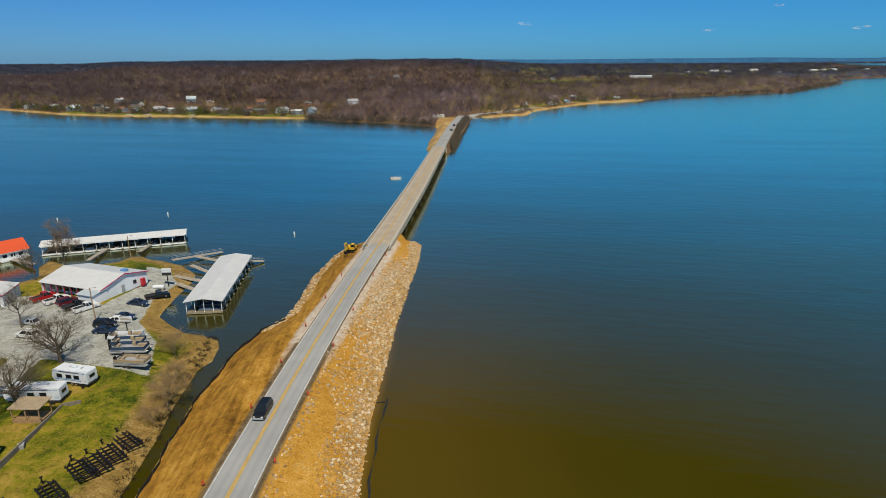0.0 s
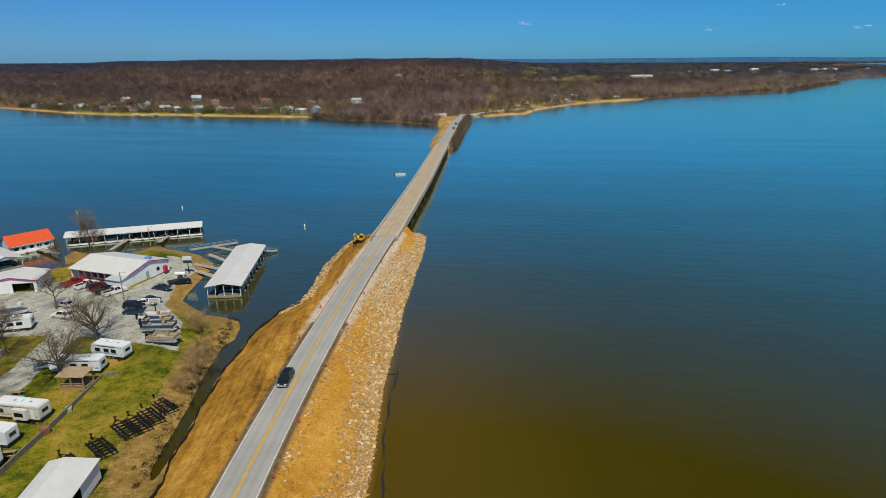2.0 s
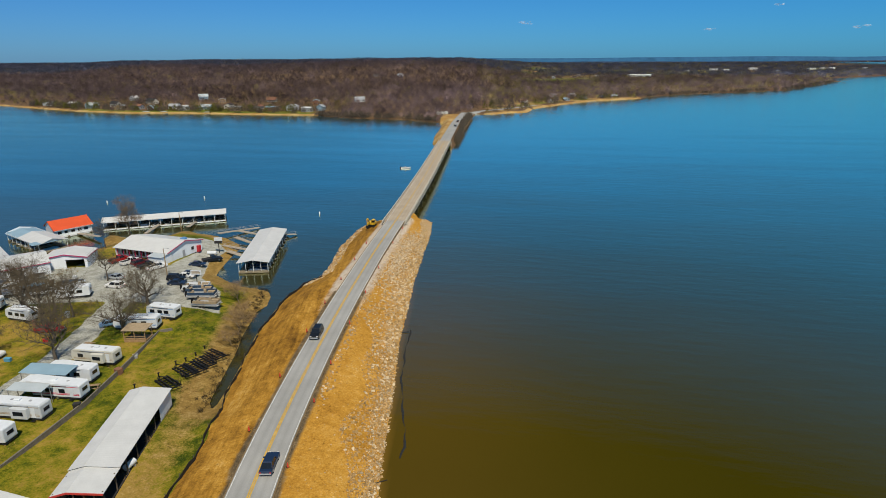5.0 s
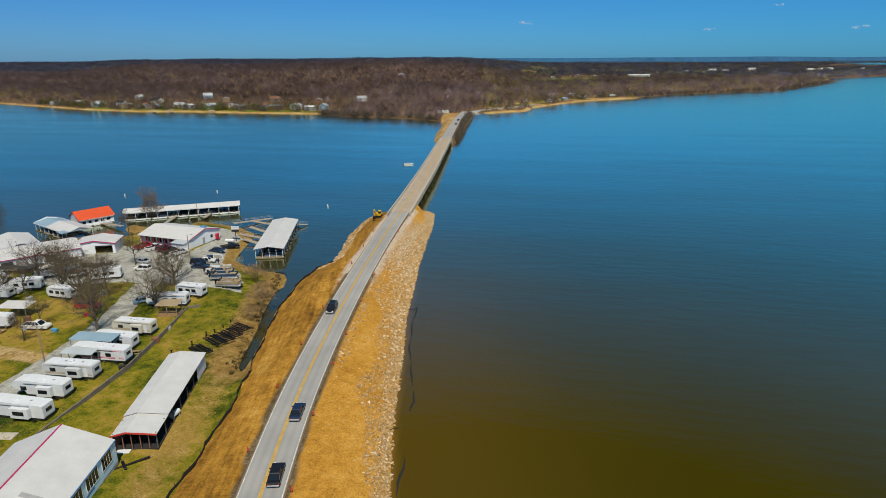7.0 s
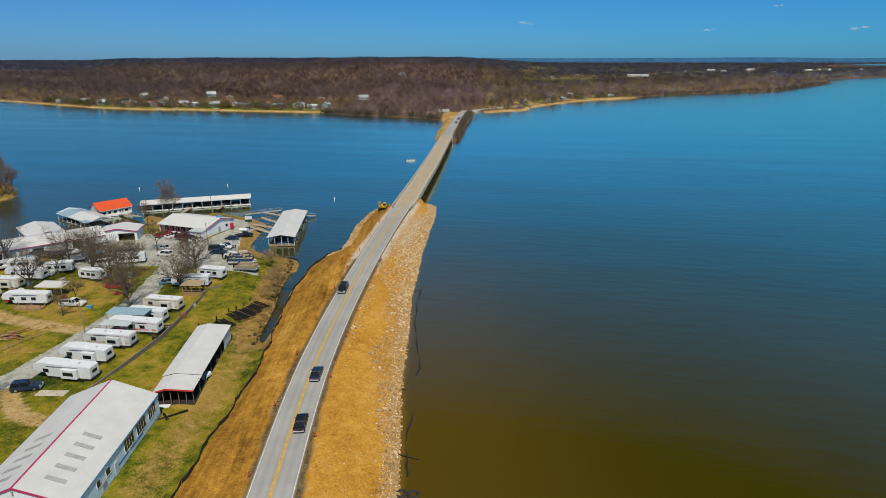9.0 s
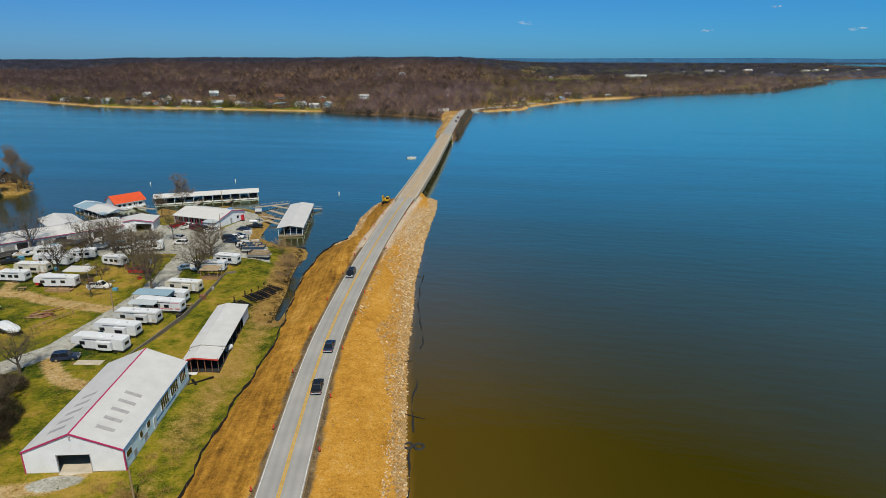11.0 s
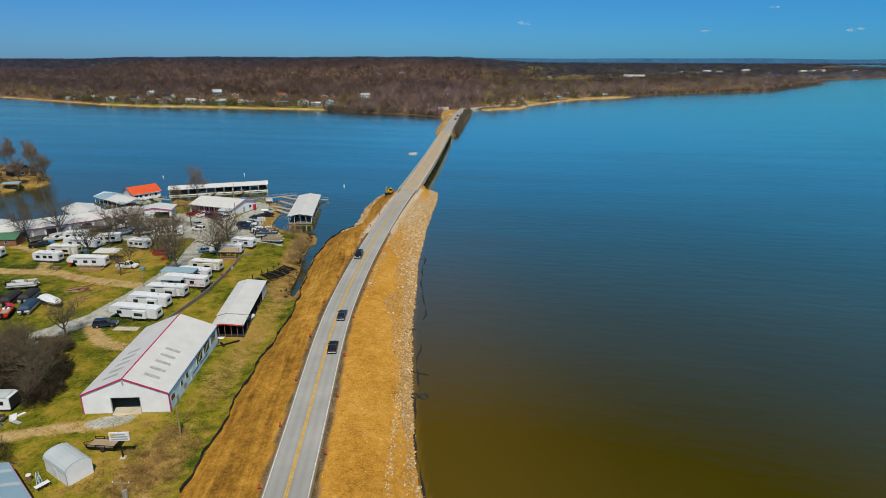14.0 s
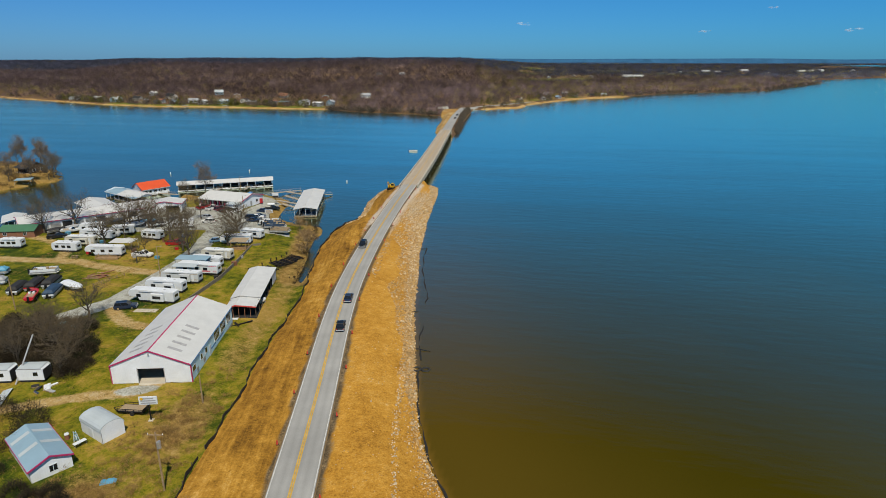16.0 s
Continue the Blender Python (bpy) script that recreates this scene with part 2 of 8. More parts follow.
def thing(name, x, y, z, rz, label, category, group="", kind=""):
    e = new(name)
    e.empty_display_size = 0.3
    e.location = (x, y, z)
    e.rotation_euler = (0, 0, radians(rz))
    return tagged(e, label, category, group, kind)


def box(x0, x1, y0, y1, z0, z1, bev=0.0, bm=None):
    own = bmesh.new()
    vs = [own.verts.new((x, y, z)) for x in (x0, x1) for y in (y0, y1) for z in (z0, z1)]
    for f in ((0, 1, 3, 2), (4, 6, 7, 5), (0, 4, 5, 1), (2, 3, 7, 6), (0, 2, 6, 4), (1, 5, 7, 3)):
        own.faces.new([vs[i] for i in f])
    if bev:
        bmesh.ops.bevel(own, geom=own.edges[:], offset=bev, segments=1, affect="EDGES")
    return join(bm, own)


def join(bm, own):
    if bm is None:
        return own
    made = {v: bm.verts.new(v.co) for v in own.verts}
    for f in own.faces:
        bm.faces.new([made[v] for v in f.verts])
    own.free()
    return bm


def prof(pts, lo, hi, axis="y", bev=0.0, bm=None):
    """A closed outline extruded along an axis: outline in (x, z) for y, (y, z) for x, (x, y) for z."""
    own = bmesh.new()

    def at(a, b, c):
        return {"y": (a, c, b), "x": (c, a, b), "z": (a, b, c)}[axis]
    p = [own.verts.new(at(a, b, lo)) for a, b in pts]
    q = [own.verts.new(at(a, b, hi)) for a, b in pts]
    own.faces.new(p)
    own.faces.new(q)
    n = len(pts)
    for i in range(n):
        own.faces.new((p[i], p[(i + 1) % n], q[(i + 1) % n], q[i]))
    if bev:
        bmesh.ops.bevel(own, geom=own.edges[:], offset=bev, segments=2, affect="EDGES")
    return join(bm, own)


def tube(p, q, r0, r1=None, n=8, bm=None):
    own = bm if bm is not None else bmesh.new()
    p, q = Vector(p), Vector(q)
    r1 = r0 if r1 is None else r1
    d = (q - p).normalized()
    a = d.orthogonal().normalized()
    b = d.cross(a)
    ring = []
    for c, r in ((p, r0), (q, r1)):
        ring.append([own.verts.new(c + r * (math.cos(6.2832 * i / n) * a + math.sin(6.2832 * i / n) * b)) for i in range(n)])
    for i in range(n):
        own.faces.new((ring[0][i], ring[0][(i + 1) % n], ring[1][(i + 1) % n], ring[1][i]))
    own.faces.new(ring[0])
    own.faces.new(ring[1])
    return own


def frustum(x0, x1, y0, y1, z0, X0, X1, Y0, Y1, z1, bev=0.0, bm=None):
    own = bmesh.new()
    vs = [own.verts.new(v) for v in ((x0, y0, z0), (x1, y0, z0), (x1, y1, z0), (x0, y1, z0), (X0, Y0, z1), (X1, Y0, z1), (X1, Y1, z1), (X0, Y1, z1))]
    for f in ((0, 3, 2, 1), (4, 5, 6, 7), (0, 1, 5, 4), (1, 2, 6, 5), (2, 3, 7, 6), (3, 0, 4, 7)):
        own.faces.new([vs[i] for i in f])
    if bev:
        bmesh.ops.bevel(own, geom=own.edges[:], offset=bev, segments=2, affect="EDGES")
    return join(bm, own)


def raw_mesh(name, verts, faces, material, parent=None, smooth=False):
    me = bpy.data.meshes.new(name)
    verts = np.asarray(verts, np.float32).reshape(-1, 3)
    faces = np.asarray(faces, np.int32)
    k = faces.shape[1]
    me.vertices.add(len(verts))
    me.vertices.foreach_set("co", verts.ravel())
    me.loops.add(faces.size)
    me.loops.foreach_set("vertex_index", faces.ravel())
    me.polygons.add(len(faces))
    me.polygons.foreach_set("loop_start", np.arange(len(faces), dtype=np.int32) * k)
    me.polygons.foreach_set("loop_total", np.full(len(faces), k, np.int32))
    me.polygons.foreach_set("use_smooth", np.full(len(faces), smooth))
    me.update(calc_edges=True)
    me.materials.append(material)
    ob = new(name, me)
    if parent is not None:
        ob.parent = parent
    return ob


# ---------- the plan: shores, road, heights ----------
MAIN = [(15, -200), (12, -70), (8, -45), (2, -30), (-3, -19), (-5, -14), (-7.3, -7), (-8.6, 0), (-9.8, 9), (-11.1, 20), (-12.2, 30),
        (-13.9, 45), (-14.8, 61), (-15.3, 71), (-16.6, 88), (-16.9, 110), (-17.4, 130), (-16.9, 156), (-16.6, 172), (-17.4, 187),
        (-20, 191), (-27, 193), (-35, 189), (-40, 184), (-42.4, 175), (-43.9, 155), (-43, 141), (-43.2, 129), (-46.5, 122),
        (-48.6, 112), (-48.8, 104), (-48.6, 91), (-47.4, 82), (-46.2, 72), (-45.6, 63), (-45.9, 61.5), (-46.6, 61.5), (-47.6, 65), (-48.6, 73),
        (-49.8, 82), (-51.5, 90), (-52.4, 98), (-53.1, 103.6), (-51.8, 107), (-52.9, 113), (-54.6, 116.4), (-58.6, 118.4), (-63.6, 119.6),
        (-69, 123.8), (-73.6, 128), (-74.5, 133), (-75.7, 143), (-76.5, 153), (-78.6, 157.5), (-82.5, 161), (-86, 164.5), (-93, 168),
        (-98, 169.3), (-102, 172), (-105, 171.5), (-107, 166), (-113, 163), (-120, 163), (-128, 167), (-127, 161), (-121.3, 153.4),
        (-123, 149), (-128, 145), (-129, 136), (-136, 128), (-147, 118), (-165, 106), (-200, 98), (-320, 80), (-320, -200)]
ISLE = [(-212.5, 166), (-209.5, 176), (-202, 193), (-207, 201), (-211, 207), (-228, 222), (-260, 238), (-310, 240), (-310, 165), (-240, 158)]
FAR = [(-5000, 1800), (-1500, 1230), (-900, 900), (-596, 737), (-477, 673), (-394, 645), (-331, 645), (-264, 632), (-176, 620), (-134, 592),
       (-76, 576), (-42, 551), (-33, 546), (-33.5, 500), (-34.5, 440), (-33, 400), (-27, 389), (-20, 382), (-16.6, 385), (-15.5, 400), (-13, 450),
       (-9.5, 522), (-5.5, 600), (-3, 640), (15, 634), (34, 654), (55, 660), (69, 711), (111, 780), (157, 840), (240, 897), (250, 925), (316, 990),
       (426, 1051), (550, 1119), (700, 1313), (846, 1500), (890, 1530), (870, 1580), (960, 1740), (1233, 1944), (1700, 2300), (5000, 3600), (5000, 5200), (-5000, 5200)]
ROAD = [(-110, -13.2), (-90, -15.2), (-60, -18.6), (-40, -21.0), (-22, -23.1), (-14, -23.9), (-2, -25.3), (15, -27.2), (30, -29.2), (42, -30.3), (54, -30.9), (64, -31.1),
        (74, -31.35), (94, -31.5), (119, -31.1), (145, -30.2), (165, -29.0), (183, -28.0), (260, -25.3), (376, -23.0), (503, -20.3), (570, -17.0), (607, -14.2)]
FENCE = [(-60, -36.0), (-14, -38.9), (0, -39.2), (12, -40.4), (33, -41.3), (50, -41.8), (57, -42.9), (64, -44.6), (71, -45.7), (80, -46.9), (91, -48.2), (104, -48.2), (112, -48.2), (121, -46.2), (126, -42.8)]


def road_x(y):
    return np.interp(y, [p[0] for p in ROAD], [p[1] for p in ROAD])


def fence_x(y):
    return np.interp(y, [p[0] for p in FENCE], [p[1] for p in FENCE])


def inland(poly, x, y):
    """Distance to a shore, positive on land."""
    x, y = np.asarray(x, float), np.asarray(y, float)
    if x.size < 400:
        a = np.array(poly, float)
        b = np.roll(a, -1, 0)
        d = b - a
        px, py = x.reshape(-1, 1) - a[:, 0], y.reshape(-1, 1) - a[:, 1]
        t = np.clip((px * d[:, 0] + py * d[:, 1]) / (d * d).sum(1), 0, 1)
        best = ((px - t * d[:, 0]) ** 2 + (py - t * d[:, 1]) ** 2).min(1)
        rise = np.where(d[:, 1] == 0, 1e-9, d[:, 1])
        cross = ((a[:, 1] > y.reshape(-1, 1)) != (b[:, 1] > y.reshape(-1, 1))) & (px < py / rise * d[:, 0])
        return (np.where(cross.sum(1) % 2 == 1, 1, -1) * np.sqrt(best)).reshape(x.shape)
    best = np.full(x.shape, 1e9)
    inside = np.zeros(x.shape, bool)
    for (ax, ay), (bx, by) in zip(poly, poly[1:] + poly[:1]):
        dx, dy = bx - ax, by - ay
        t = np.clip(((x - ax) * dx + (y - ay) * dy) / (dx * dx + dy * dy), 0, 1)
        best = np.minimum(best, (x - ax - t * dx) ** 2 + (y - ay - t * dy) ** 2)
        if dy:
            inside ^= ((ay > y) != (by > y)) & (x < ax + (y - ay) / dy * dx)
    return np.where(inside, 1, -1) * np.sqrt(best)


def smooth(v, a, b):
    t = np.clip((np.asarray(v, float) - a) / (b - a), 0, 1)
    return t * t * (3 - 2 * t)


def waves(x, y, size, seed):
    """Cheap smooth unevenness between -1 and 1."""
    r = np.random.default_rng(seed)
    out = 0
    for k in range(6):
        a, p, s = r.uniform(0, 6.28), r.uniform(0, 6.28), size * r.uniform(0.5, 1.6)
        out = out + np.sin((x * np.cos(a) + y * np.sin(a)) / s * 6.28 + p)
    return out / 3.5


def far_height(x, y, d):
    u = -x / np.maximum(y, 1)
    hill = smooth(u, -0.13, 0.05) * (1 - 0.10 * smooth(u, 0.12, 0.3) - 0.45 * smooth(u, 0.48, 0.74))
    z = 1.6 * smooth(d, 0, 9) + 4 * smooth(d, 10, 150)
    z = z + 37 * hill * smooth(d, 40, 720) + (1.5 + 3.5 * hill) * waves(x, y, 420, 3) * smooth(d, 60, 400)
    return z + (1 - hill) * (9 * smooth(y, 1800, 3800)) + hill * 5 * smooth(y, 1900, 3500)


def height(x, y):
    x, y = np.asarray(x, float), np.asarray(y, float)
    d = inland(MAIN, x, y)
    s = x - road_x(y)
    w = smooth(x - fence_x(y), -2, 7)
    w = np.where(y > 126, smooth(x, -58, -50), w)
    camp = 2.7 * np.clip(d / 12, 0, 1) ** 0.8
    lawn = smooth(x, -67.6, -67.2) * smooth(y, 24, 33) * (1 - smooth(y, 84, 90))
    camp = np.where(camp > 2.0, camp - lawn * np.clip(camp - 2.0, 0, 0.7), camp)
    dike = 3.3 * np.clip(d / 8.5, 0, 1) ** 0.85
    z = camp * (1 - w) + dike * w
    z = z - 1.0 * np.exp(-((x - fence_x(y) + 2.5) / 3.2) ** 2) * (1 - smooth(y, 40, 60)) * (d > 4)
    bed = smooth(np.abs(s), 6.0, 3.9)
    z = np.where(y < 190, z * (1 - bed) + 3.42 * bed, z)
    z = z + 0.07 * waves(x, y, 7, 8) * (d > 2) * (1 - bed)
    z = np.where(d < 0, np.maximum(-2.5, d * 0.35), z)
    di = inland(ISLE, x, y)
    z = np.where(di > 0, 2.6 * np.clip(di / 9, 0, 1), z)
    df = inland(FAR, x, y)
    zf = far_height(x, y, df)
    sf = np.abs(x - road_x(y))
    emb = (y < 600) & (df > 0) & (x > -37)
    zf = np.where(emb, np.maximum(zf * (x < -40), 3.9 * np.clip(df / 5.5, 0, 1)), zf)
    zf = np.where(emb & (sf < 4.5), 4.25, zf)
    return np.where(df > 0, zf, z)


def H(x, y):
    return float(height(np.array([x]), np.array([y]))[0])


# ---------- ground ----------
def spread(parts):
    out = []
    for a, b, step in parts:
        out += list(np.arange(a, b, step))
    return np.array(out + [parts[-1][1]])


def line_dist(pts, x, y):
    best = np.full(np.shape(x), 1e9)
    for (ax, ay), (bx, by) in zip(pts, pts[1:]):
        dx, dy = bx - ax, by - ay
        t = np.clip(((x - ax) * dx + (y - ay) * dy) / (dx * dx + dy * dy), 0, 1)
        best = np.minimum(best, np.hypot(x - ax - t * dx, y - ay - t * dy))
    return best


LANE = [(-140, -10), (-115, 10), (-96.8, 24.2), (-91.2, 29.0), (-84.2, 40.0), (-82.2, 54.4), (-81.5, 71.0), (-83.0, 84), (-85.5, 98.4), (-88, 112), (-90, 120)]
TRACK = [(-200, 66), (-150, 70), (-126.6, 68.1), (-112, 68), (-105, 64.9), (-92, 61.3), (-84, 60)]
TRACK2 = [(-118, 70), (-122, 79), (-132, 86), (-150, 95)]
SHOPTRACK = [(-110, -12), (-80, -7), (-66, -1), (-58, 1.0), (-55, 4)]
DRIVE = [(-84.5, 38), (-78, 31), (-74, 28), (-66, 26)]
PARK = [(-84, 102), (-67.7, 99), (-59.6, 97.5), (-65, 111), (-75, 122), (-79, 135.6), (-78.5, 147.8), (-86, 156), (-92, 157), (-85, 144), (-87, 128), (-106, 133), (-113, 132), (-108, 121), (-113, 110), (-130, 100), (-128, 95), (-96, 101)]
YARD = [(-124, 108), (-106, 106), (-104, 124), (-112, 126), (-122, 122), (-132, 112)]
FAR_ROAD = [(604, -14.4), (622, -11.5), (640, -6), (656, 4), (670, 18), (688, 34), (712, 50), (745, 72)]
PARKS_FAR = [(0, 636), (36, 656), (68, 705), (110, 778), (160, 838), (240, 895), (235, 925), (150, 890), (80, 830), (30, 760), (0, 730)]
LAWN_FAR = [(-480, 676), (-394, 648), (-331, 648), (-264, 635), (-180, 624), (-178, 650), (-215, 664), (-262, 660), (-300, 682), (-350, 684), (-390, 668), (-480, 700)]

xs = spread([(-5000, -1800, 160), (-1800, -700, 45), (-700, -320, 11), (-320, -150, 5), (-150, 0, 1.0), (0, 60, 4), (60, 320, 9), (320, 1200, 22), (1200, 5000, 120)])
ys = spread([(-400, -60, 25), (-60, -40, 3), (-40, 195, 1.0), (195, 360, 8), (360, 1000, 5), (1000, 1700, 20), (1700, 4900, 55)])
gx, gy = np.meshgrid(xs, ys)
gz = height(gx, gy)
nx, ny = len(xs), len(ys)
idx = np.arange(nx * ny).reshape(ny, nx)
quads = np.stack([idx[:-1, :-1], idx[:-1, 1:], idx[1:, 1:], idx[1:, :-1]], -1).reshape(-1, 4)


def cover_masks(x, y):
    d, df = inland(MAIN, x, y), inland(FAR, x, y)
    w = smooth(x - fence_x(y), -0.6, 0.8)
    w = np.where(y > 126, smooth(x, -56, -52), w)
    s = x - road_x(y)
    soil = w * ((d > -1) | (d > -14) & (x > -30)) * (y < 200)
    dry = soil * smooth(s, -1, -5)
    gravel = np.maximum.reduce([1.25 - 1.25 * smooth(line_dist(LANE, x, y), 2.3, 3.5), smooth(inland(PARK, x, y), -1.0, 1.0), 0.8 * smooth(inland(YARD, x, y), -1.0, 1.0), 0.62 * smooth(y, 85, 115) * (1 - smooth(y, 172, 178)) * (1 - smooth(np.abs(s - 0.4), 4.2, 6.2)) * (waves(x, y, 9, 44) > -0.4)])
    gravel = np.maximum(gravel, 0.8 * (1 - smooth(np.hypot((x + 57.5 - 0.9 * (y - 1.8)) / 4.4, (y - 1.8) / 2.4), 0.5, 1.1)))
    gravel = np.maximum(gravel, 0.95 * np.exp(-(((s - 8.2) / 2.4) ** 2 + ((y - 146) / 24) ** 2)))
    track = np.maximum.reduce([0.95 * (1 - smooth(line_dist(TRACK, x, y), 0.6, 3.4)), 0.75 * (1 - smooth(line_dist(TRACK2, x, y), 0.6, 2.8)), 1.1 * (1 - smooth(line_dist(SHOPTRACK, x, y), 0.5, 2.2)), 0.9 * (1 - smooth(line_dist(DRIVE, x, y), 1.0, 2.2))])
    bank = (1 - smooth(d, 2.0, 9.0)) * (1 - w)
    brown = np.maximum(bank, 0.75 * np.exp(-(((x + 45.5) / 5.5) ** 2 + ((y + 8) / 13.0) ** 2)))
    brown = np.maximum(brown, 0.7 * np.exp(-(((x + 50) / 7) ** 2 + ((y + 24) / 6.0) ** 2)))
    strip_ = x - fence_x(y)
    brown = np.maximum(brown, 0.56 * np.exp(-((strip_ + 5.0) / 4.2) ** 2) * smooth(y, 2, 14) * (1 - smooth(y, 74, 84)))
    brown = np.maximum(brown, smooth(inland(ISLE, x, y), -3, 0) * 0.8)
    sand = (1 - smooth(df, 5, 9)) * (df > -3) * ((x < -172) | (x > 5) & (x < 245))
    emb = (df > -2) * (y < 600) * (x > -37)
    sand = np.maximum(sand, emb * smooth(-s, -1, 4))
    sand = np.maximum(sand, 0.55 * smooth(inland(PARKS_FAR, x, y), -6, 14) * (waves(x, y, 60, 12) > -0.1))
    lawn = np.maximum(smooth(inland(LAWN_FAR, x, y), -6, 10), 0.9 * smooth(inland(PARKS_FAR, x, y), 0, 30) * (waves(x, y, 45, 13) > 0.0))
    fields = (df > 230) * smooth(x / np.maximum(y, 1), 0.05, 0.08) * smooth(y, 1300, 1380) * (1 - smooth(y, 2800, 3000)) * (waves(x * 0.5, y * 0.5, 260, 21) > -0.9)
    lawn = np.maximum(lawn, fields * (waves(x, y * 0.6, 420, 22) > 0.4))
    sand = np.maximum(sand, 0.62 * fields * (waves(x, y * 0.6, 420, 22) <= -0.75))
    woods = (df > 0) * 1.0
    dust = 0.8 * smooth(y, 80, 120) * (y < 182) * (1 - smooth(np.abs(s), 4.4, 6.6)) * (df < 0)
    heap = np.exp(-(((s - 7.6) / 2.3) ** 2 + ((y - 144) / 24) ** 2)) * (0.75 + 0.35 * waves(x, y, 6, 51)) * (df < 0)
    dust = np.maximum(dust, heap)
    verge = (1 - smooth(np.where(s > 0, s - 3.1, -s - 3.1), 0.35, np.where(s > 0, 1.7, 1.15))) * (y < 110)
    return soil, dry, gravel, track, brown, sand, lawn, woods, dust, verge


def ground_material():
    m = bpy.data.materials.new("ground_cover")
    m.use_nodes = True
    t = m.node_tree
    b = t.nodes["Principled BSDF"]
    b.inputs["Roughness"].default_value = 0.95
    b.inputs["Specular IOR Level"].default_value = 0.15
    geo = t.nodes.new("ShaderNodeNewGeometry")

    def noise_at(scale, detail=6.0, rough=0.6, stretch=None):
        n = node(t, "ShaderNodeTexNoise", Scale=scale, Detail=detail, Roughness=rough)
        src = geo.outputs["Position"]
        if stretch:
            mp = node(t, "ShaderNodeMapping")
            mp.vector_type = "TEXTURE"
            mp.inputs["Rotation"].default_value = (0, 0, 0.115)
            mp.inputs["Scale"].default_value = stretch
            t.links.new(src, mp.inputs["Vector"])
            src = mp.outputs[0]
        t.links.new(src, n.inputs["Vector"])
        return n.outputs["Fac"]
    big, mid, fine = noise_at(0.09), noise_at(0.55), noise_at(3.5)
    rut = noise_at(1.1, 4, 0.65, (1.0, 14.0, 1.0))

    def ramp(fac, stops):
        r = t.nodes.new("ShaderNodeValToRGB")
        while len(r.color_ramp.elements) < len(stops):
            r.color_ramp.elements.new(0.5)
        for e, (p, c) in zip(r.color_ramp.elements, stops):
            e.position, e.color = p, (*c, 1)
        t.links.new(fac, r.inputs[0])
        return r.outputs[0]

    def blend(a, b2, fac):
        n = t.nodes.new("ShaderNodeMix")
        n.data_type = "RGBA"
        t.links.new(a, n.inputs["A"])
        t.links.new(b2, n.inputs["B"])
        t.links.new(fac, n.inputs["Factor"])
        return n.outputs["Result"]

    def mathn(op, a, b2, clamp=False):
        n = t.nodes.new("ShaderNodeMath")
        n.operation, n.use_clamp = op, clamp
        for i, v in enumerate((a, b2)):
            if isinstance(v, float):
                n.inputs[i].default_value = v
            else:
                t.links.new(v, n.inputs[i])
        return n.outputs[0]

    def channel(name):
        a = t.nodes.new("ShaderNodeAttribute")
        a.attribute_name = name
        return a.outputs["Fac"]

    def edge(name, soft=3.0, rough=0.55):
        """A mask with a ragged border."""
        mixed = mathn("ADD", mathn("MULTIPLY", fine, 0.45), mathn("MULTIPLY", mid, 0.55))
        wob = mathn("MULTIPLY", mathn("SUBTRACT", mixed, 0.5), rough * 2)
        v = mathn("ADD", mathn("SUBTRACT", channel(name), 0.5), wob)
        return mathn("ADD", mathn("MULTIPLY", v, soft), 0.5, True)
    mix1 = mathn("ADD", mathn("MULTIPLY", big, 0.5), mathn("MULTIPLY", mid, 0.5))
    mix2 = mathn("ADD", mathn("MULTIPLY", mid, 0.5), mathn("MULTIPLY", fine, 0.5))
    patch = noise_at(0.045, 3.0, 0.5)
    col = ramp(mathn("ADD", mathn("MULTIPLY", patch, 0.34), mathn("ADD", mathn("MULTIPLY", big, 0.22), mathn("ADD", mathn("MULTIPLY", mid, 0.24), mathn("MULTIPLY", fine, 0.20)))), [(0.40, (0.016, 0.036, 0.002)), (0.45, (0.048, 0.066, 0.003)), (0.488, (0.112, 0.118, 0.006)), (0.53, (0.195, 0.164, 0.012)), (0.58, (0.29, 0.195, 0.04))])
    brown = ramp(mix2, [(0.35, (0.13, 0.085, 0.025)), (0.5, (0.24, 0.15, 0.04)), (0.62, (0.34, 0.24, 0.09))])
    col = blend(col, brown, edge("brown", 2.5))
    track = ramp(mix2, [(0.35, (0.25, 0.155, 0.045)), (0.5, (0.36, 0.25, 0.10)), (0.6, (0.42, 0.33, 0.19))])
    col = blend(col, track, edge("track", 2.0))
    gravel = ramp(mix2, [(0.38, (0.205, 0.20, 0.17)), (0.5, (0.315, 0.32, 0.29)), (0.6, (0.39, 0.40, 0.375))])
    col = blend(col, gravel, edge("gravel", 5.0, 0.3))
    soil = ramp(mathn("ADD", mathn("MULTIPLY", mix1, 0.6), mathn("MULTIPLY", fine, 0.4)), [(0.37, (0.20, 0.095, 0.014)), (0.44, (0.35, 0.170, 0.022)), (0.52, (0.44, 0.228, 0.034)), (0.58, (0.49, 0.27, 0.056)), (0.65, (0.53, 0.40, 0.20))])
    col = blend(col, soil, edge("soil", 8.0, 0.12))
    spill = noise_at(0.13, 4.0, 0.6, (1.0, 2.6, 1.0))
    dry = ramp(mathn("ADD", mathn("MULTIPLY", rut, 0.24), mathn("ADD", mathn("MULTIPLY", spill, 0.34), mathn("ADD", mathn("MULTIPLY", mid, 0.22), mathn("MULTIPLY", fine, 0.20)))), [(0.40, (0.095, 0.046, 0.007)), (0.46, (0.20, 0.098, 0.013)), (0.52, (0.32, 0.163, 0.022)), (0.57, (0.42, 0.225, 0.036)), (0.63, (0.52, 0.32, 0.09))])
    col = blend(col, dry, edge("dry", 8.0, 0.15))
